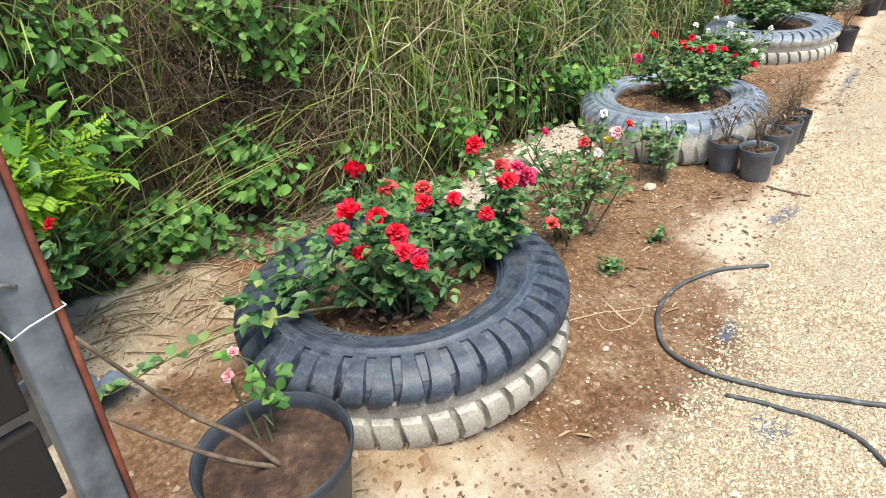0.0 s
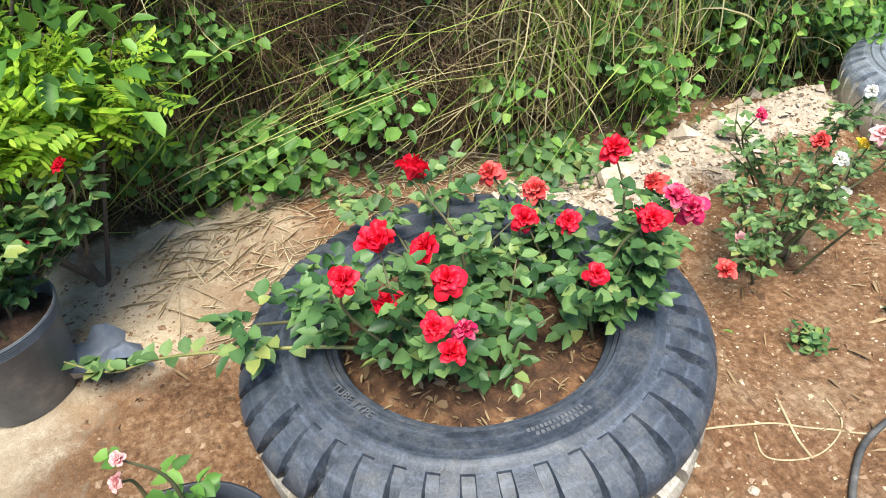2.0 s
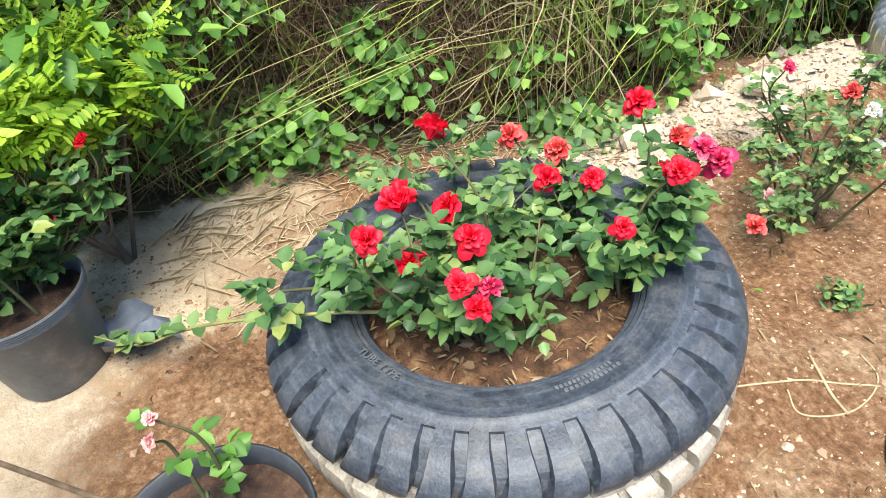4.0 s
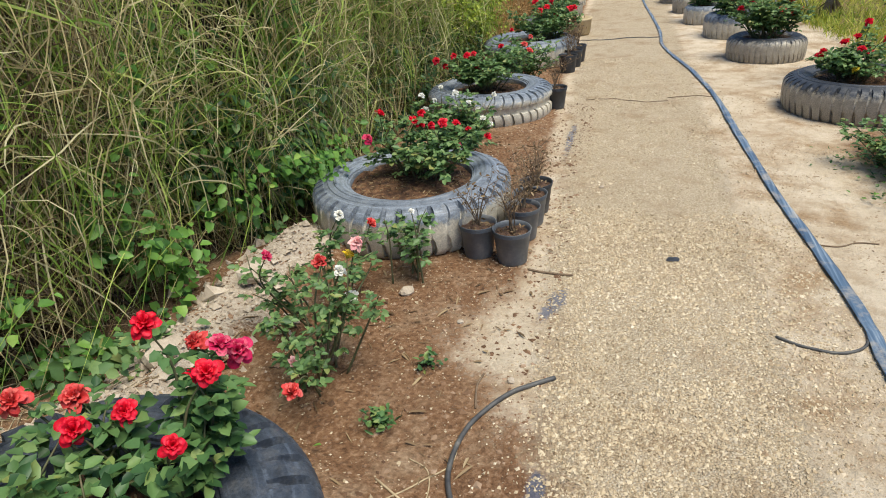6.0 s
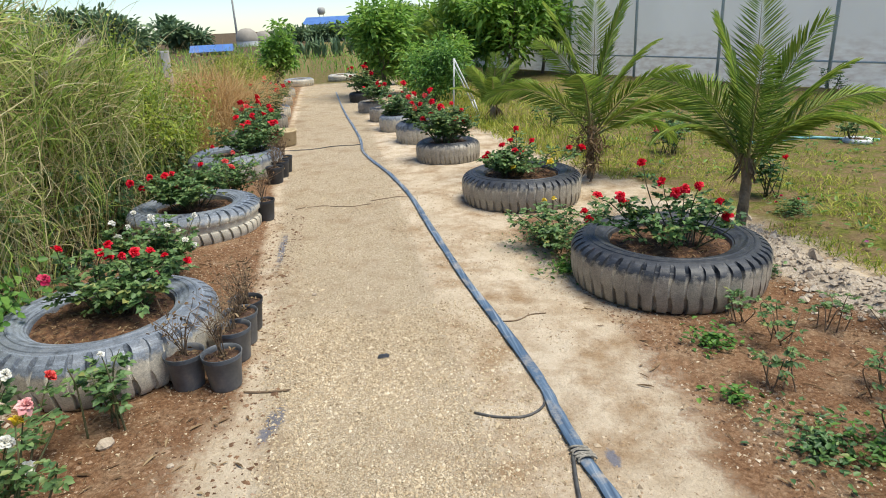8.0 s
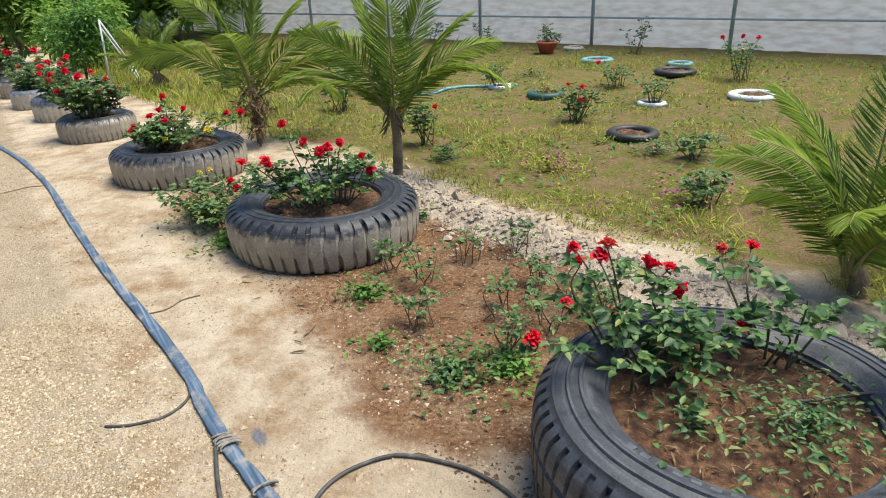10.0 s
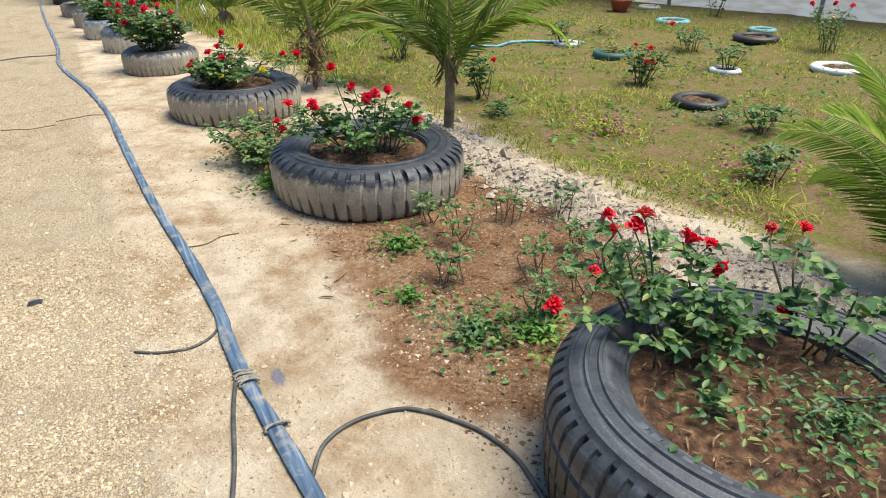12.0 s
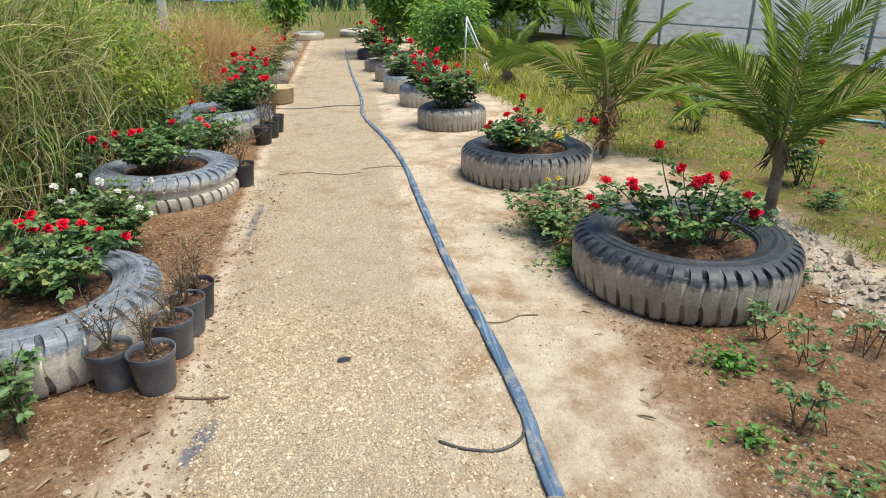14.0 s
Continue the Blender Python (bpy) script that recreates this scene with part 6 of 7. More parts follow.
for k, (x, y, h, w) in enumerate([(-2.5, 3.0, 1.3, 0.5), (-2.4, 3.9, 1.2, 0.55), (-2.45, 5.0, 1.15, 0.6), (-3.2, 5.4, 1.3, 0.7), (-3.5, 7.0, 1.0, 0.6), (-2.5, 11.0, 0.95, 0.6), (-2.4, 12.8, 0.95, 0.6), (-2.75, 1.0, 1.4, 0.45), (-3.3, 3.2, 1.4, 0.6)]):
    branchy("wild_shrub", "yellow-green wild shrub tangled in tall grass", (x, y, 0.15), h * 1.08, w, 4200, 0.05, "leaf_shrub", 330 + k, "shrub", 10, aspect=0.5, group="wild shrubs on the bank")

# ---- lawn with its small planters ----
n = 120000
y = -4 + 18 * rng.uniform(0, 1, n) ** 1.25
x = garden_edge(y) + 0.05 + rng.uniform(0, 1, n) ** 1.35 * 9.0
keep = (soft_noise(x, y, 0.7, 41) + 0.6 * soft_noise(x, y, 0.25, 42) > -0.15) & (x < 9.6 + (6.43 - y) * 0.37)
x, y = x[keep], y[keep]
n = len(x)
thing("lawn_grass", "thin yellow-green lawn grass with bare patches", "grass", kind="stuff", mesh=blades_mesh("lawn_grass", on_ground(x, y, -0.004), rng.uniform(0, 6.28, n), rng.gamma(5, 0.0105, n) * (1.1 + 0.8 * soft_noise(x, y, 0.5, 43)), rng.uniform(0.006, 0.016, n), rng.uniform(0, 0.7, n), rng.uniform(0.1, 0.9, n), M["turf"], 3))
n = 5200
y = rng.uniform(4, 16, n)
x = garden_edge(y) - 0.1 + rng.exponential(0.8, n)
thing("rough_grass", "longer rough grass behind the far planters", "grass", kind="stuff", mesh=blades_mesh("rough_grass", on_ground(x, y, -0.004), rng.uniform(0, 6.28, n), rng.uniform(0.08, 0.32, n), rng.uniform(0.008, 0.018, n), rng.uniform(0, 0.4, n), rng.uniform(0.1, 0.8, n), M["turf"], 4))


def ring_planter(x, y, R, h, mat, label, seed):
    top = thing("ring_planter", label, "tyre planter", (x, y, float(ground_height(x, y)) - 0.004), group="small planters on the lawn", turn=seed)
    h *= 0.65
    prof = [(R * 0.66, 0.0), (R * 0.62, h * 0.5), (R * 0.66, h * 0.9), (R * 0.78, h), (R * 0.92, h * 0.92), (R, h * 0.6), (R * 0.99, h * 0.3), (R * 0.94, 0.0)]
    part("ring", revolve(Shape(), prof, 40).mesh("ring", M[mat]), top)
    part("soil", bed_mesh(R * 0.66, h * 0.5, 0.01), top, "brown soil inside the ring")


for k, (x, y, R, h, mat, label) in enumerate([
        (5.3, 1.02, 0.25, 0.11, "tyre_black", "worn dark tyre ring lying in the lawn"), (8.55, 3.0, 0.30, 0.12, "tyre_black", "dark tyre ring lying in the lawn"),
        (7.8, 1.32, 0.29, 0.1, "white_paint", "white-painted tyre ring on the lawn"), (8.8, 4.75, 0.27, 0.1, "teal", "teal-painted tyre ring on the lawn"),
        (6.1, 3.1, 0.24, 0.12, "green_paint", "dark green painted tyre ring with pink flowers"), (6.65, 1.88, 0.17, 0.08, "white_paint", "small pale ring round a rose"),
        (6.1, 4.0, 0.17, 0.08, "white_paint", "small pale ring in the lawn"), (9.4, 3.55, 0.2, 0.09, "teal", "small teal ring on the lawn"), (9.7, 6.2, 0.2, 0.1, "tyre_grey_white", "grey ring near the greenhouse")]):
    ring_planter(x, y, R, h, mat, label, k)
sh = revolve(Shape(), [(0.0, 0.0), (0.12, 0.0), (0.18, 0.17), (0.2, 0.17), (0.2, 0.21), (0.17, 0.21), (0.15, 0.12), (0.0, 0.12)], 28)
thing("bowl_pot", "terracotta bowl pot on the lawn", "plant pot", (9.0, 6.2, 0), mesh=sh.mesh("bowl_pot", M["terracotta"]))
for k, (x, y, s, h, blooms, key, mat) in enumerate([(5.35, 1.8, 0.25, 0.4, 4, "red", "leaf"), (6.68, 1.9, 0.28, 0.4, 0, "red", "leaf_pale"), (3.75, 4.2, 0.3, 0.42, 2, "crimson", "leaf"), (3.65, 2.15, 0.26, 0.45, 2, "red", "leaf"), (3.05, 6.7, 0.35, 0.4, 0, "red", "leaf"), (10.0, 4.95, 0.4, 0.75, 0, "red", "leaf"), (8.75, 2.05, 0.5, 0.6, 5, "red", "leaf"), (9.5, 6.6, 0.3, 0.5, 0, "red", "leaf_pale"), (9.1, 8.2, 0.4, 0.5, 0, "red", "leaf"), (5.1, 0.2, 0.3, 0.25, 0, "coral", "leaf_pale"), (8.6, 9.5, 0.4, 0.5, 0, "red", "leaf"), (7.2, 2.9, 0.3, 0.3, 2, "red", "leaf_pale"), (4.3, 5.2, 0.3, 0.45, 2, "red", "leaf"), (9.0, 6.2, 0.12, 0.5, 0, "red", "leaf"), (4.2, -0.6, 0.26, 0.22, 0, "red", "leaf_pale"), (6.05, 4.05, 0.2, 0.4, 0, "red", "leaf_pale")]):
    g = np.random.default_rng(400 + k)
    pts = [(x + g.uniform(-s, s) * 0.8, y + g.uniform(-s, s) * 0.8, h * g.uniform(0.55, 1.0), key) for _ in range(blooms)]
    rose_bush((x, y, 0.02), pts, "rose bush growing in the lawn" if blooms else "thin rose bush without blooms in the lawn", s * 0.8, h * 0.85, 7, 8, 0.045, mat, 0.045, 420 + k)
for k, (x, y, r_, nf, key) in enumerate([(3.95, 0.75, 0.35, 40, "magenta"), (4.25, -0.45, 0.4, 46, "magenta"), (6.1, 3.1, 0.2, 18, "magenta"), (7.1, 4.5, 0.35, 26, "yellow"), (3.5, 1.6, 0.15, 6, "crimson"), (4.6, -1.1, 0.3, 10, "magenta"), (5.0, 0.5, 0.3, 8, "pink")]):
    weed(x, y, None, r_, 420, 0.03, "turf" if key == "magenta" else "leaf_pale", "low bedding plants with small flowers in the lawn", 500 + k, "bedding_plant", nf, key, 0.12)
small_hose([(4.7, 4.6), (5.2, 4.3), (5.8, 4.35), (6.4, 4.0)], 0.02, "teal hose lying in the lawn", "teal", "garden_hose")


n = 9000
x, y = rng.uniform(2.8, 11, n), rng.uniform(-3, 12, n)
keep = (soft_noise(x, y, 0.45, 61) > 0.1) & (x > garden_edge(y) + 0.3) & (x < 9.6 + (6.43 - y) * 0.37)
x, y = x[keep], y[keep]
n = len(x)
a = rng.uniform(0, 6.28, n)
thing("lawn_weeds", "small leafy weeds spread through the lawn", "weeds", kind="stuff", mesh=leaves_mesh("lawn_weeds", on_ground(x, y, 0.03), np.stack([np.cos(a), np.sin(a), rng.uniform(0, 1, n)], -1), unit(np.array([[0, 0, 1.0]]) + rng.normal(0, 0.4, (n, 3))), rng.uniform(0.03, 0.08, n), rng.uniform(0.015, 0.035, n), M["leaf_vine"]))


# ---- coconut palms ----
def palm(x, y, trunk_h, trunk_r, length, seed, label, fronds):
    r = np.random.default_rng(seed)
    top = thing("coconut_palm", label, "palm tree", (x, y, float(ground_height(x, y))), group="young coconut palms")
    c = spline([(0, 0, -0.05), (r.normal(0, 0.02), r.normal(0, 0.02), trunk_h * 0.5), (r.normal(0, 0.03), r.normal(0, 0.03), trunk_h)], 6)
    rad = trunk_r * (1 + 0.25 * np.linspace(1, 0, len(c)) ** 2 + 0.06 * np.sin(np.arange(len(c)) * 2.2))
    part("trunk", tube(Shape(), c, rad, 12).mesh("trunk", M["palm_trunk"]), top)
    for bearing, rise, share, droop in fronds:
        a = radians(bearing) + r.uniform(-0.12, 0.12)
        L = length * share * r.uniform(0.93, 1.07)
        h = np.array([math.cos(a), math.sin(a), 0])
        s = np.linspace(0, 1, 18)
        ang = rise - droop * s ** 1.6
        foot = c[-1] + h * trunk_r * 0.5 - np.array([0, 0, r.uniform(0, 0.4) * trunk_h])
        pts = foot + np.concatenate([[np.zeros(3)], np.cumsum((np.cos(ang)[:-1, None] * h + np.sin(ang)[:-1, None] * np.array([0, 0, 1.0])) * L / 17, 0)])
        frond = part("frond", tube(Shape(), pts, (np.linspace(0.011, 0.002, 18) + 0.012 * np.exp(-8 * s)) * length ** 0.5, 6, 0.7).mesh("frond", M["palm_stalk"]), top)
        m = 64
        u = np.linspace(0.13, 0.995, m)
        base = np.stack([np.interp(u, s, pts[:, i]) for i in range(3)], -1)
        tang = unit(np.stack([np.interp(u, s, np.gradient(pts[:, i])) for i in range(3)], -1))
        side = np.broadcast_to(np.cross(h, (0, 0, 1.0)), (m, 3))
        twist = r.normal(0, 0.55)
        nor = unit(np.cross(side, tang))
        side, nor = side * math.cos(twist) + nor * math.sin(twist), nor * math.cos(twist) - side * math.sin(twist)
        ll = L * 0.20 * np.sin(np.clip(u * 0.97 + 0.03, 0, 1) * math.pi) ** 0.5 * r.uniform(0.86, 1.08, m) + 0.05
        cs, ds, ups, ls = [], [], [], []
        for sg in (1, -1):
            dd = unit(tang * (0.55 + 0.6 * u[:, None]) + sg * side * 0.85 + nor * 0.15 + np.array([0, 0, -0.28]) + r.normal(0, 0.06, (m, 3)))
            cs.append(base), ds.append(dd), ups.append(nor + 0.25 * sg * side), ls.append(ll)
        part("blade", leaves_mesh("blade", np.concatenate(cs), np.concatenate(ds), np.concatenate(ups), np.concatenate(ls), 0.0098 * length ** 0.3, M["palm"], 0.35, 0.14), frond)
    if trunk_h > 0.2:
        n = 24
        b = r.uniform(0, 6.28, n)
        cc = np.stack([np.cos(b) * trunk_r, np.sin(b) * trunk_r, trunk_h * r.uniform(0.75, 1.1, n)], -1)
        part("dead_leaves", leaves_mesh("dead_leaves", cc, np.stack([np.cos(b), np.sin(b), -r.uniform(0.5, 2, n)], -1), np.stack([np.cos(b), np.sin(b), np.ones(n)], -1), r.uniform(0.08, 0.2, n), 0.02, M["dry"]), top, "withered brown leaf bases")
    return top


# fronds: bearing, first rise, length, droop
palm(2.86, 1.36, 0.55, 0.036, 1.06, 601, "young coconut palm with arching green fronds",
     [(150, 1.45, 1.1, 0.35), (-30, 1.42, 1.15, 0.5), (60, 1.5, 1.2, 0.3), (240, 1.35, 1.05, 0.7), (-32, 1.05, 1.05, 1.2), (148, 0.9, 0.95, 1.6), (-50, 0.9, 0.95, 1.9), (165, 1.15, 0.9, 1.1), (-10, 1.25, 1.0, 0.9), (170, 1.0, 0.8, 2.0), (100, 1.0, 1.0, 1.1)])
palm(3.66, -1.80, 0.16, 0.042, 0.88, 602, "stout young coconut palm with dark green fronds",
     [(105, 1.4, 1.15, 0.9), (-70, 1.45, 1.2, 0.6), (20, 1.5, 1.2, 0.4), (125, 1.2, 1.0, 1.5), (190, 1.3, 0.85, 1.7), (-60, 1.2, 1.1, 1.2), (80, 1.05, 0.85, 1.9), (-100, 1.1, 1.0, 1.5), (150, 1.35, 1.05, 1.2), (230, 1.1, 0.8, 1.9), (10, 1.0, 1.0, 1.4)])
# Dry leaf bases of the next palm, shaped with the shrub builder.
branchy("withered_bases", "withered brown leaf bases at the palm's foot", (2.36, 3.22, 0), 0.62, 0.16, 420, 0.07, "dry", 610, "shrub", 9, aspect=0.25)
palm(2.46, 3.42, 0.68, 0.034, 1.12, 603, "young coconut palm with withered leaves round its trunk",
     [(160, 1.4, 1.15, 0.5), (-20, 1.45, 1.1, 0.4), (70, 1.5, 1.2, 0.3), (162, 0.95, 1.15, 1.7), (-22, 1.0, 1.05, 1.0), (-35, 0.75, 1.0, 1.5), (-5, 0.5, 0.9, 1.7), (130, 1.2, 1.0, 0.9), (240, 1.2, 0.9, 1.2), (20, 1.15, 1.05, 0.9)])
palm(2.42, 7.65, 0.25, 0.05, 0.85, 604, "small yellow-green coconut palm",
     [(160, 1.3, 1.0, 0.6), (-20, 1.3, 1.0, 0.7), (70, 1.45, 1.1, 0.3), (165, 0.9, 0.9, 1.1), (-15, 0.9, 0.95, 1.2), (250, 1.2, 0.9, 0.9), (-60, 1.1, 0.9, 1.0), (120, 1.1, 1.0, 0.8), (200, 1.25, 1.0, 0.6)])
palm(3.0, 16.5, 1.1, 0.08, 1.4, 605, "coconut palm beyond the shrubs", [(k * 137.5, 1.45 - 0.09 * k, 1.0, 0.4 + 0.15 * k) for k in range(11)])


# ---- greenhouse ----
house = thing("greenhouse", "long greenhouse with milky plastic film and steel posts", "greenhouse", (10.43, 6.43, 0), turn=math.atan2(-2.455, 0.915))
for side in (0,):
    sh = Shape()
    nu, nv = 60, 10
    v = []
    for i in range(nu + 1):
        for j in range(nv + 1):
            u = -18 + 36 * i / nu
            w = j / nv
            v.append((u, 0.04 + 0.025 * math.sin(u * 2.4) * math.sin(w * 3.1) + 0.012 * math.sin(u * 9 + w * 5), 0.0 + 4.2 * w))
    sh.add(v, [(i * (nv + 1) + j, (i + 1) * (nv + 1) + j, (i + 1) * (nv + 1) + j + 1, i * (nv + 1) + j + 1) for i in range(nu) for j in range(nv)])
    film = sh.mesh("film_wall", M["film"])
    part("film_wall", film, house, "slightly wavy milky plastic film")
for k in range(-6, 7):
    part("post", tube(Shape(), [(k * 2.62, 0, -0.1), (k * 2.62, 0, 2), (k * 2.62, 0, 4.3)], 0.035, 10).mesh("post", M["steel"]), house)
for z, rr in ((0.52, 0.018), (2.4, 0.018), (4.25, 0.03)):
    part("rail", tube(Shape(), [(-18, -0.01, z), (0, -0.01, z), (18, -0.01, z)], rr, 8).mesh("rail", M["steel"]), house)
prof = [(0.05 + 8 * (1 - math.cos(a)) / 2, 4.2 + 1.6 * math.sin(a)) for a in np.linspace(0, math.pi, 13)]
sh = Shape().add([(u, p, z) for u in (-18, 18) for p, z in prof], [(i, i + 1, 13 + i + 1, 13 + i) for i in range(12)])
part("roof", sh.mesh("roof", M["clear_film"]), house, "curved film roof")
sh = Shape().add([(u, 8.05, z) for u in (-18, 18) for z in (0, 4.2)], [(0, 1, 3, 2)])
part("back_wall", sh.mesh("back_wall", M["clear_film"]), house)
for u in (-18, 18):
    sh = Shape().add([(u, 0.05, 0), (u, 8.05, 0)] + [(u, p, z) for p, z in prof[::-1]], [tuple(range(15))])
    part("end_wall", sh.mesh("end_wall", M["clear_film"]), house)

# ---- shrubs, trees and buildings beyond ----
branchy("broadleaf_shrub", "dark glossy broad-leaved shrub beside the path", (0.95, 13.0, 0), 1.95, 0.72, 5200, 0.15, "leaf_tree", 701)
branchy("broadleaf_shrub", "dense green broad-leaved shrub", (1.95, 11.2, 0), 1.25, 0.7, 3400, 0.12, "leaf_tree", 702)
branchy("broadleaf_shrub", "yellow-green leafy shrub behind planters", (1.62, 9.2, 0), 1.15, 0.55, 3600, 0.08, "leaf_vine", 703)
branchy("broadleaf_shrub", "small round leafy tree at the weedy bank", (-1.65, 14.5, 0), 1.55, 0.45, 2200, 0.14, "leaf_tree", 704)
branchy("broadleaf_shrub", "dark leafy bush near the path's end", (1.1, 16.0, 0), 1.2, 0.6, 2000, 0.14, "leaf_tree", 705)
for k, (x, y, h, s) in enumerate([(4.6, 15, 2.7, 1.1), (6.0, 16.5, 3.2, 1.2), (3.7, 18.5, 2.5, 1.1), (7.6, 20, 3.8, 1.5), (5.2, 22, 3.3, 1.5), (10.5, 25, 4.2, 1.8), (2.7, 24, 2.1, 1.2), (4.2, 16.5, 2.4, 1.0)]):
    branchy("tree", "leafy dark green tree behind the lawn", (x, y, 0), h, s, 3200, 0.22, "leaf_tree", 720 + k, "tree", 10, group="trees beyond the lawn")
for k, (x, y, h, s) in enumerate([(-15, 46, 2.9, 2.4), (-20, 42, 3.5, 2.6), (-25, 40, 3.0, 2.6), (-11.5, 50, 2.5, 2.0), (-17.5, 47, 3.2, 2.2), (-30, 36, 3.0, 2.6), (-5.5, 72, 1.5, 2.0), (3, 76, 1.7, 2.4), (7, 66, 3.0, 2.6), (12, 60, 3.2, 2.8), (-1.5, 78, 1.5, 2.6), (-36, 33, 3.0, 2.8), (-42, 28, 3.0, 2.8), (18, 55, 3.4, 3.0)]):
    branchy("tree", "hazy green tree on the far field's edge", (x, y, 0), h, s, 2200, 0.5, "leaf_far", 740 + k, "tree", 9, group="far trees")
n = 5000
x, y = rng.uniform(-30, 14, n), rng.uniform(20, 60, n)
thing("meadow", "bright green overgrown meadow past the path's end", "grass", kind="stuff", mesh=blades_mesh("meadow", on_ground(x, y), rng.uniform(0, 6.28, n), rng.uniform(0.2, 0.6, n), rng.uniform(0.04, 0.09, n), rng.uniform(0, 0.3, n), rng.uniform(0.1, 0.7, n), M["leaf_tree"], 4))
post = thing("concrete_post", "weathered grey concrete fence post", "post", (-2.98, 9.07, 0), mesh=box(Shape(), (-0.06, -0.06, -0.1), (0.06, 0.06, 1.38), 0.01).mesh("concrete_post", M["concrete"]))
rack = thing("pipe_frame", "leaning white metal pipe frame behind the roses", "pipe frame", (1.92, 8.55, 0))
for a, b in (((0.0, 0.0, 1.0), (0.33, 0, 0.28)), ((0.0, 0.25, 0.95), (0.33, 0.25, 0.24)), ((0.33, 0.0, 0.28), (0.42, 0, 0.0)), ((0.33, 0.25, 0.24), (0.42, 0.25, 0.0)), ((0.0, 0, 1.0), (0.0, 0.25, 0.95)), ((0.33, 0, 0.28), (0.33, 0.25, 0.24)), ((0.0, 0, 1.0), (-0.05, 0.0, 0.0))):
    part("pipe", tube(Shape(), [a, tuple((p + q) / 2 for p, q in zip(a, b)), b], 0.014, 8).mesh("pipe", M["white_paint"]), rack)


def house_block(x, y, w, d, h, roof_mat, label, turn=0.0, windows=3, rise=1.1):
    top = thing("building", label, "building", (x, y, 0), turn=turn)
    part("wall", box(Shape(), (-w / 2, -d / 2, -0.1), (w / 2, d / 2, h), 0.03).mesh("wall", M["plaster"], False), top)
    sh = Shape().add([(-w / 2 - 0.4, -d / 2 - 0.5, h + 0.02), (w / 2 + 0.4, -d / 2 - 0.5, h + 0.02), (w / 2 + 0.4, d / 2 + 0.5, h + 0.02), (-w / 2 - 0.4, d / 2 + 0.5, h + 0.02), (-w / 2 - 0.4, 0, h + rise), (w / 2 + 0.4, 0, h + rise)], [(0, 1, 5, 4), (2, 3, 4, 5), (1, 2, 5), (3, 0, 4), (3, 2, 1, 0)])
    part("roof", sh.mesh("roof", M[roof_mat], False), top)
    for k in range(windows):
        u = -w / 2 + (k + 0.5) * w / windows
        win = part("window", box(Shape(), (u - 0.3 * w / windows, -d / 2 - 0.06, 0.4 * h), (u + 0.3 * w / windows, -d / 2 + 0.02, 0.8 * h), 0.01).mesh("window", M["opening"], False), top)
        part("frame", box(Shape(), (u - 0.35 * w / windows, -d / 2 - 0.1, 0.36 * h), (u + 0.35 * w / windows, -d / 2 - 0.062, 0.4 * h), 0.01).mesh("frame", M["white_paint"], False), win)


house_block(-7.6, 40, 1.7, 1.5, 0.55, "blue_roof", "low shed with a blue roof beyond the field", 0.1, 2, 0.4)
house_block(-0.6, 84, 5, 5, 2.0, "blue_roof", "distant building with a blue roof", -0.2, 3, 0.9)


def domed_tank(x, y, r, h, label):
    top = thing("domed_tank", label, "storage tank", (x, y, 0), group="domed tanks")
    part("dome", revolve(Shape(), [(r * 1.02, h * 0.42), (r * 1.04, h * 0.5), (r * 0.98, h * 0.66), (r * 0.8, h * 0.85), (r * 0.45, h * 0.97), (0.0, h)], 32).mesh("dome", M["dome"]), top, "brown domed top")
    part("base", revolve(Shape(), [(0.0, 0.0), (r, 0.0), (r, h * 0.44), (0.0, h * 0.44)], 32).mesh("base", M["white_paint"], False), top, "white base wall")


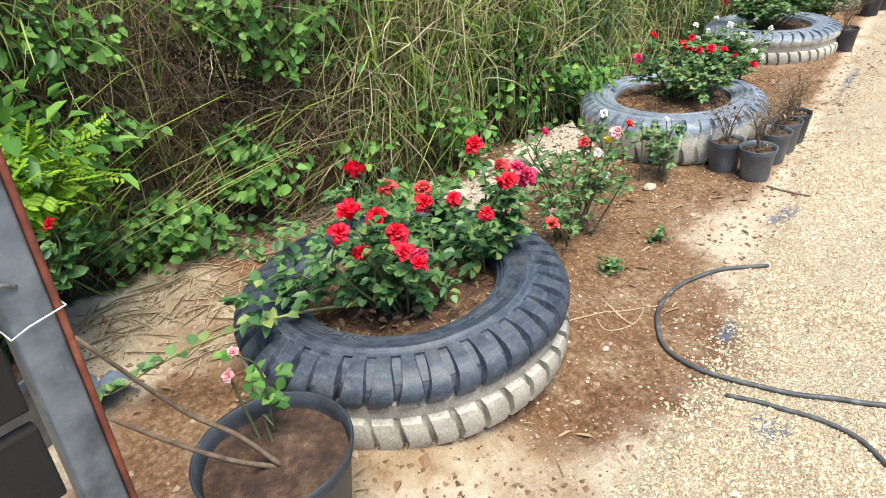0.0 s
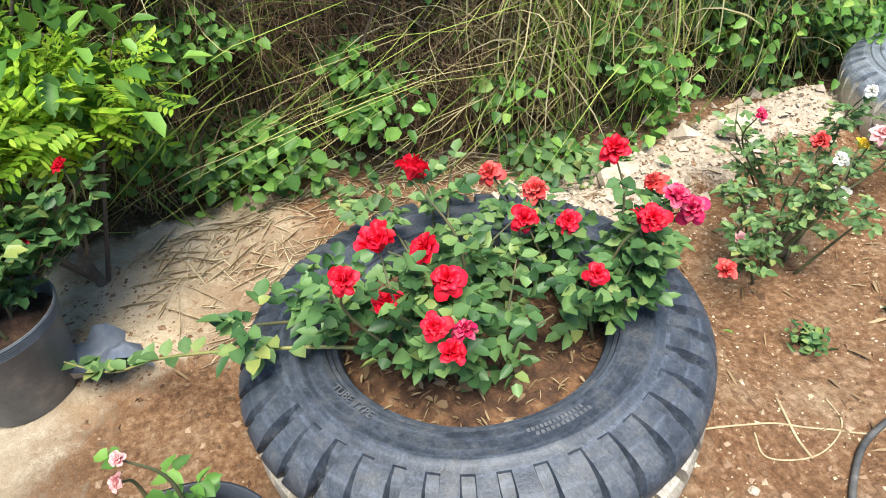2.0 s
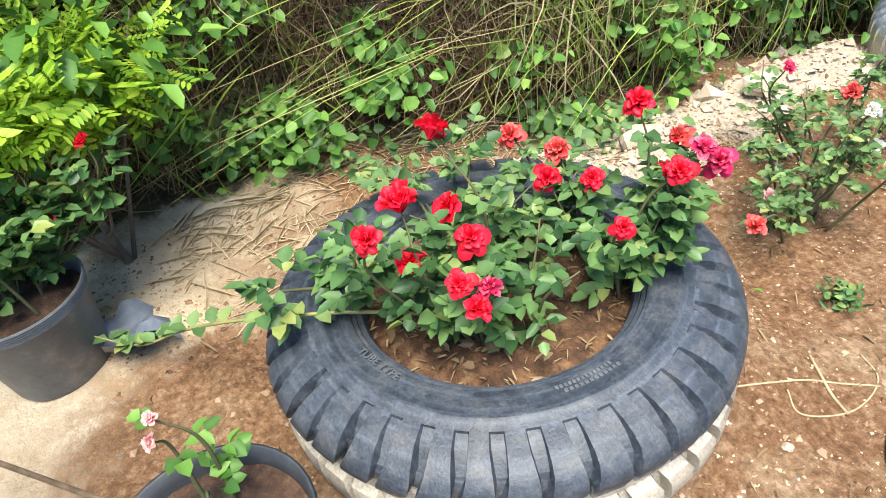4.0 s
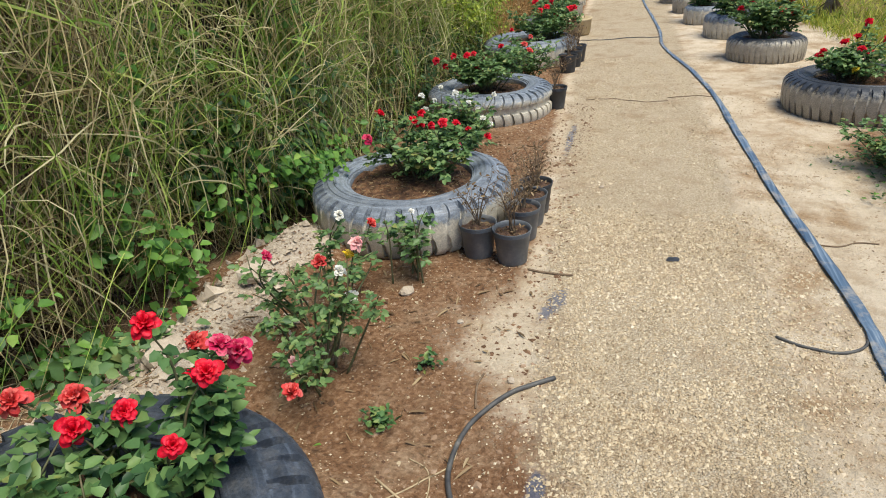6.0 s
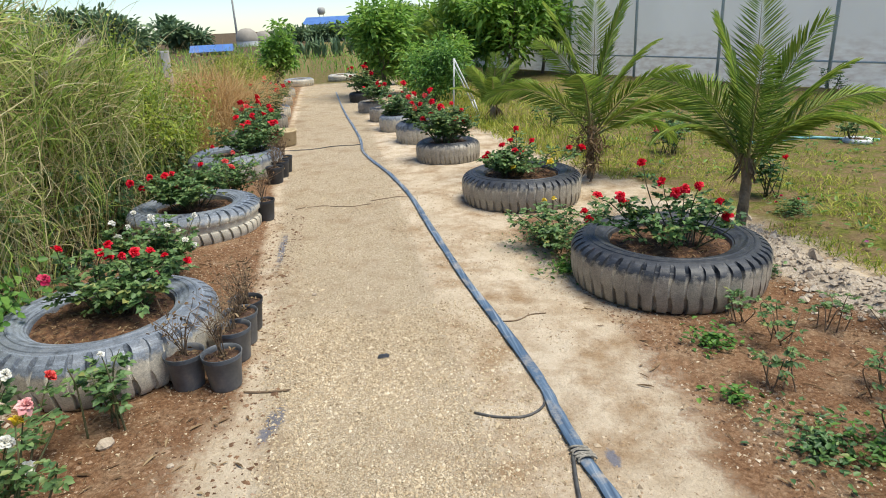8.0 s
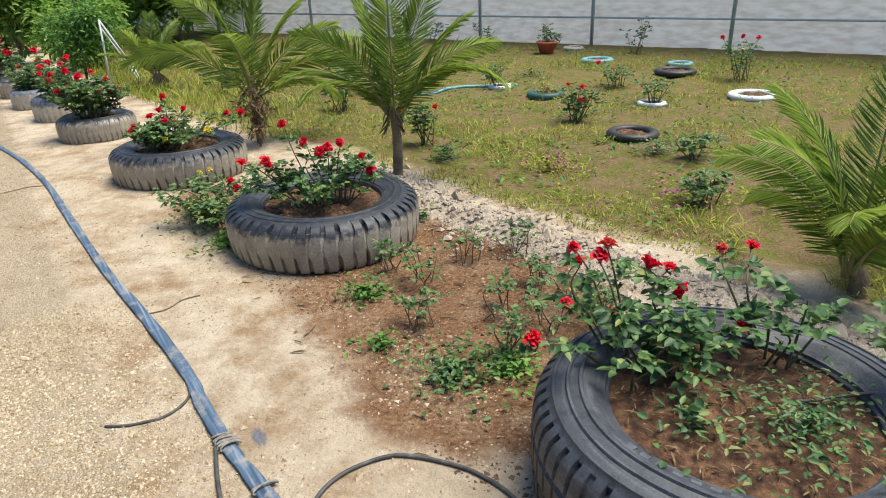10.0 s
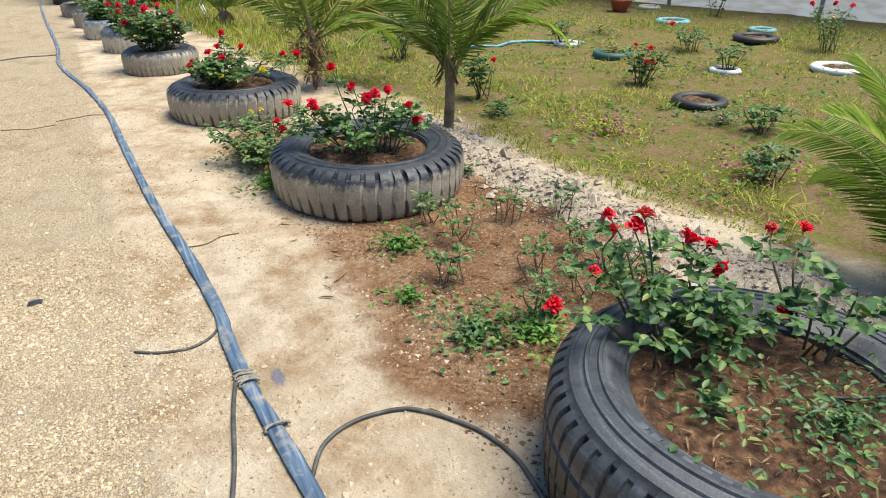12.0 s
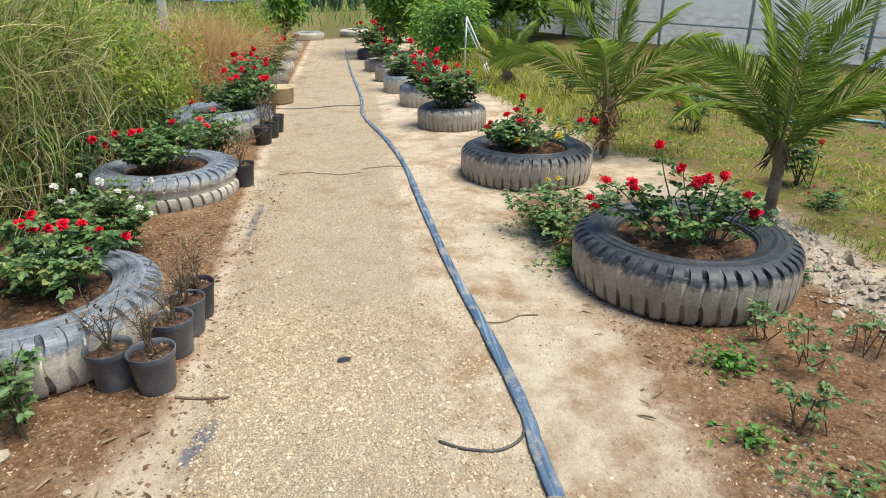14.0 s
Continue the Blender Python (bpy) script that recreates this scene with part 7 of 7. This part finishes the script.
domed_tank(-7.95, 60, 0.95, 1.9, "large brown domed tank on a white base")
domed_tank(-6.75, 62, 0.75, 1.6, "smaller brown domed tank on a white base")
for k in range(13):
    g = np.random.default_rng(800 + k)
    n = 22
    a = g.uniform(0, 6.28, n)
    foot = np.stack([g.normal(0, 0.08, n), g.normal(0, 0.08, n), g.uniform(0, 0.35, n)], -1)
    top = thing("banana_plant", "pale green banana plant at the field's edge", "banana plant", (-3.6 + 0.42 * k + g.uniform(-0.15, 0.15), 37 + g.uniform(-1.5, 1.5), 0), group="banana plants")
    part("foliage", blades_mesh("foliage", foot, a, g.uniform(0.6, 1.25, n), g.uniform(0.12, 0.22, n), g.uniform(0, 0.25, n), g.uniform(0.05, 0.5, n), M["leaf_far"], 5), top)
    part("stem", tube(Shape(), [(0, 0, -0.05), (0, 0, 0.2), (0, 0, 0.5)], [0.07, 0.06, 0.04], 7).mesh("stem", M["palm_stalk"]), top)
tower = thing("water_tower", "grey water tower on lattice legs", "water tower", (-4.3, 250, 0))
for a, b in ((-1, -1), (1, -1), (1, 1), (-1, 1)):
    part("leg", tube(Shape(), [(a * 1.1, b * 1.1, 0), (a * 0.9, b * 0.9, 3), (a * 0.7, b * 0.7, 6)], 0.09, 6).mesh("leg", M["concrete"]), tower)
for z in (2.0, 4.0):
    part("brace", box(Shape(), (-1.0, -1.0, z), (1.0, 1.0, z + 0.1), 0.02).mesh("brace", M["concrete"]), tower)
part("tank", revolve(Shape(), [(0.0, 6.0), (0.8, 6.0), (1.4, 6.6), (1.4, 8.0), (0.9, 8.5), (0.0, 8.6)], 24).mesh("tank", M["concrete"]), tower)
pole = thing("utility_pole", "slender utility pole on the horizon", "utility pole", (-9.6, 66, 0))
part("pole", tube(Shape(), [(0, 0, 0), (0, 0, 3), (0, 0, 6.5)], [0.12, 0.1, 0.08], 8).mesh("pole", M["concrete"]), pole)
part("crossarm", box(Shape(), (-0.8, -0.06, 5.9), (0.8, 0.06, 6.05), 0.02).mesh("crossarm", M["bark"]), pole)
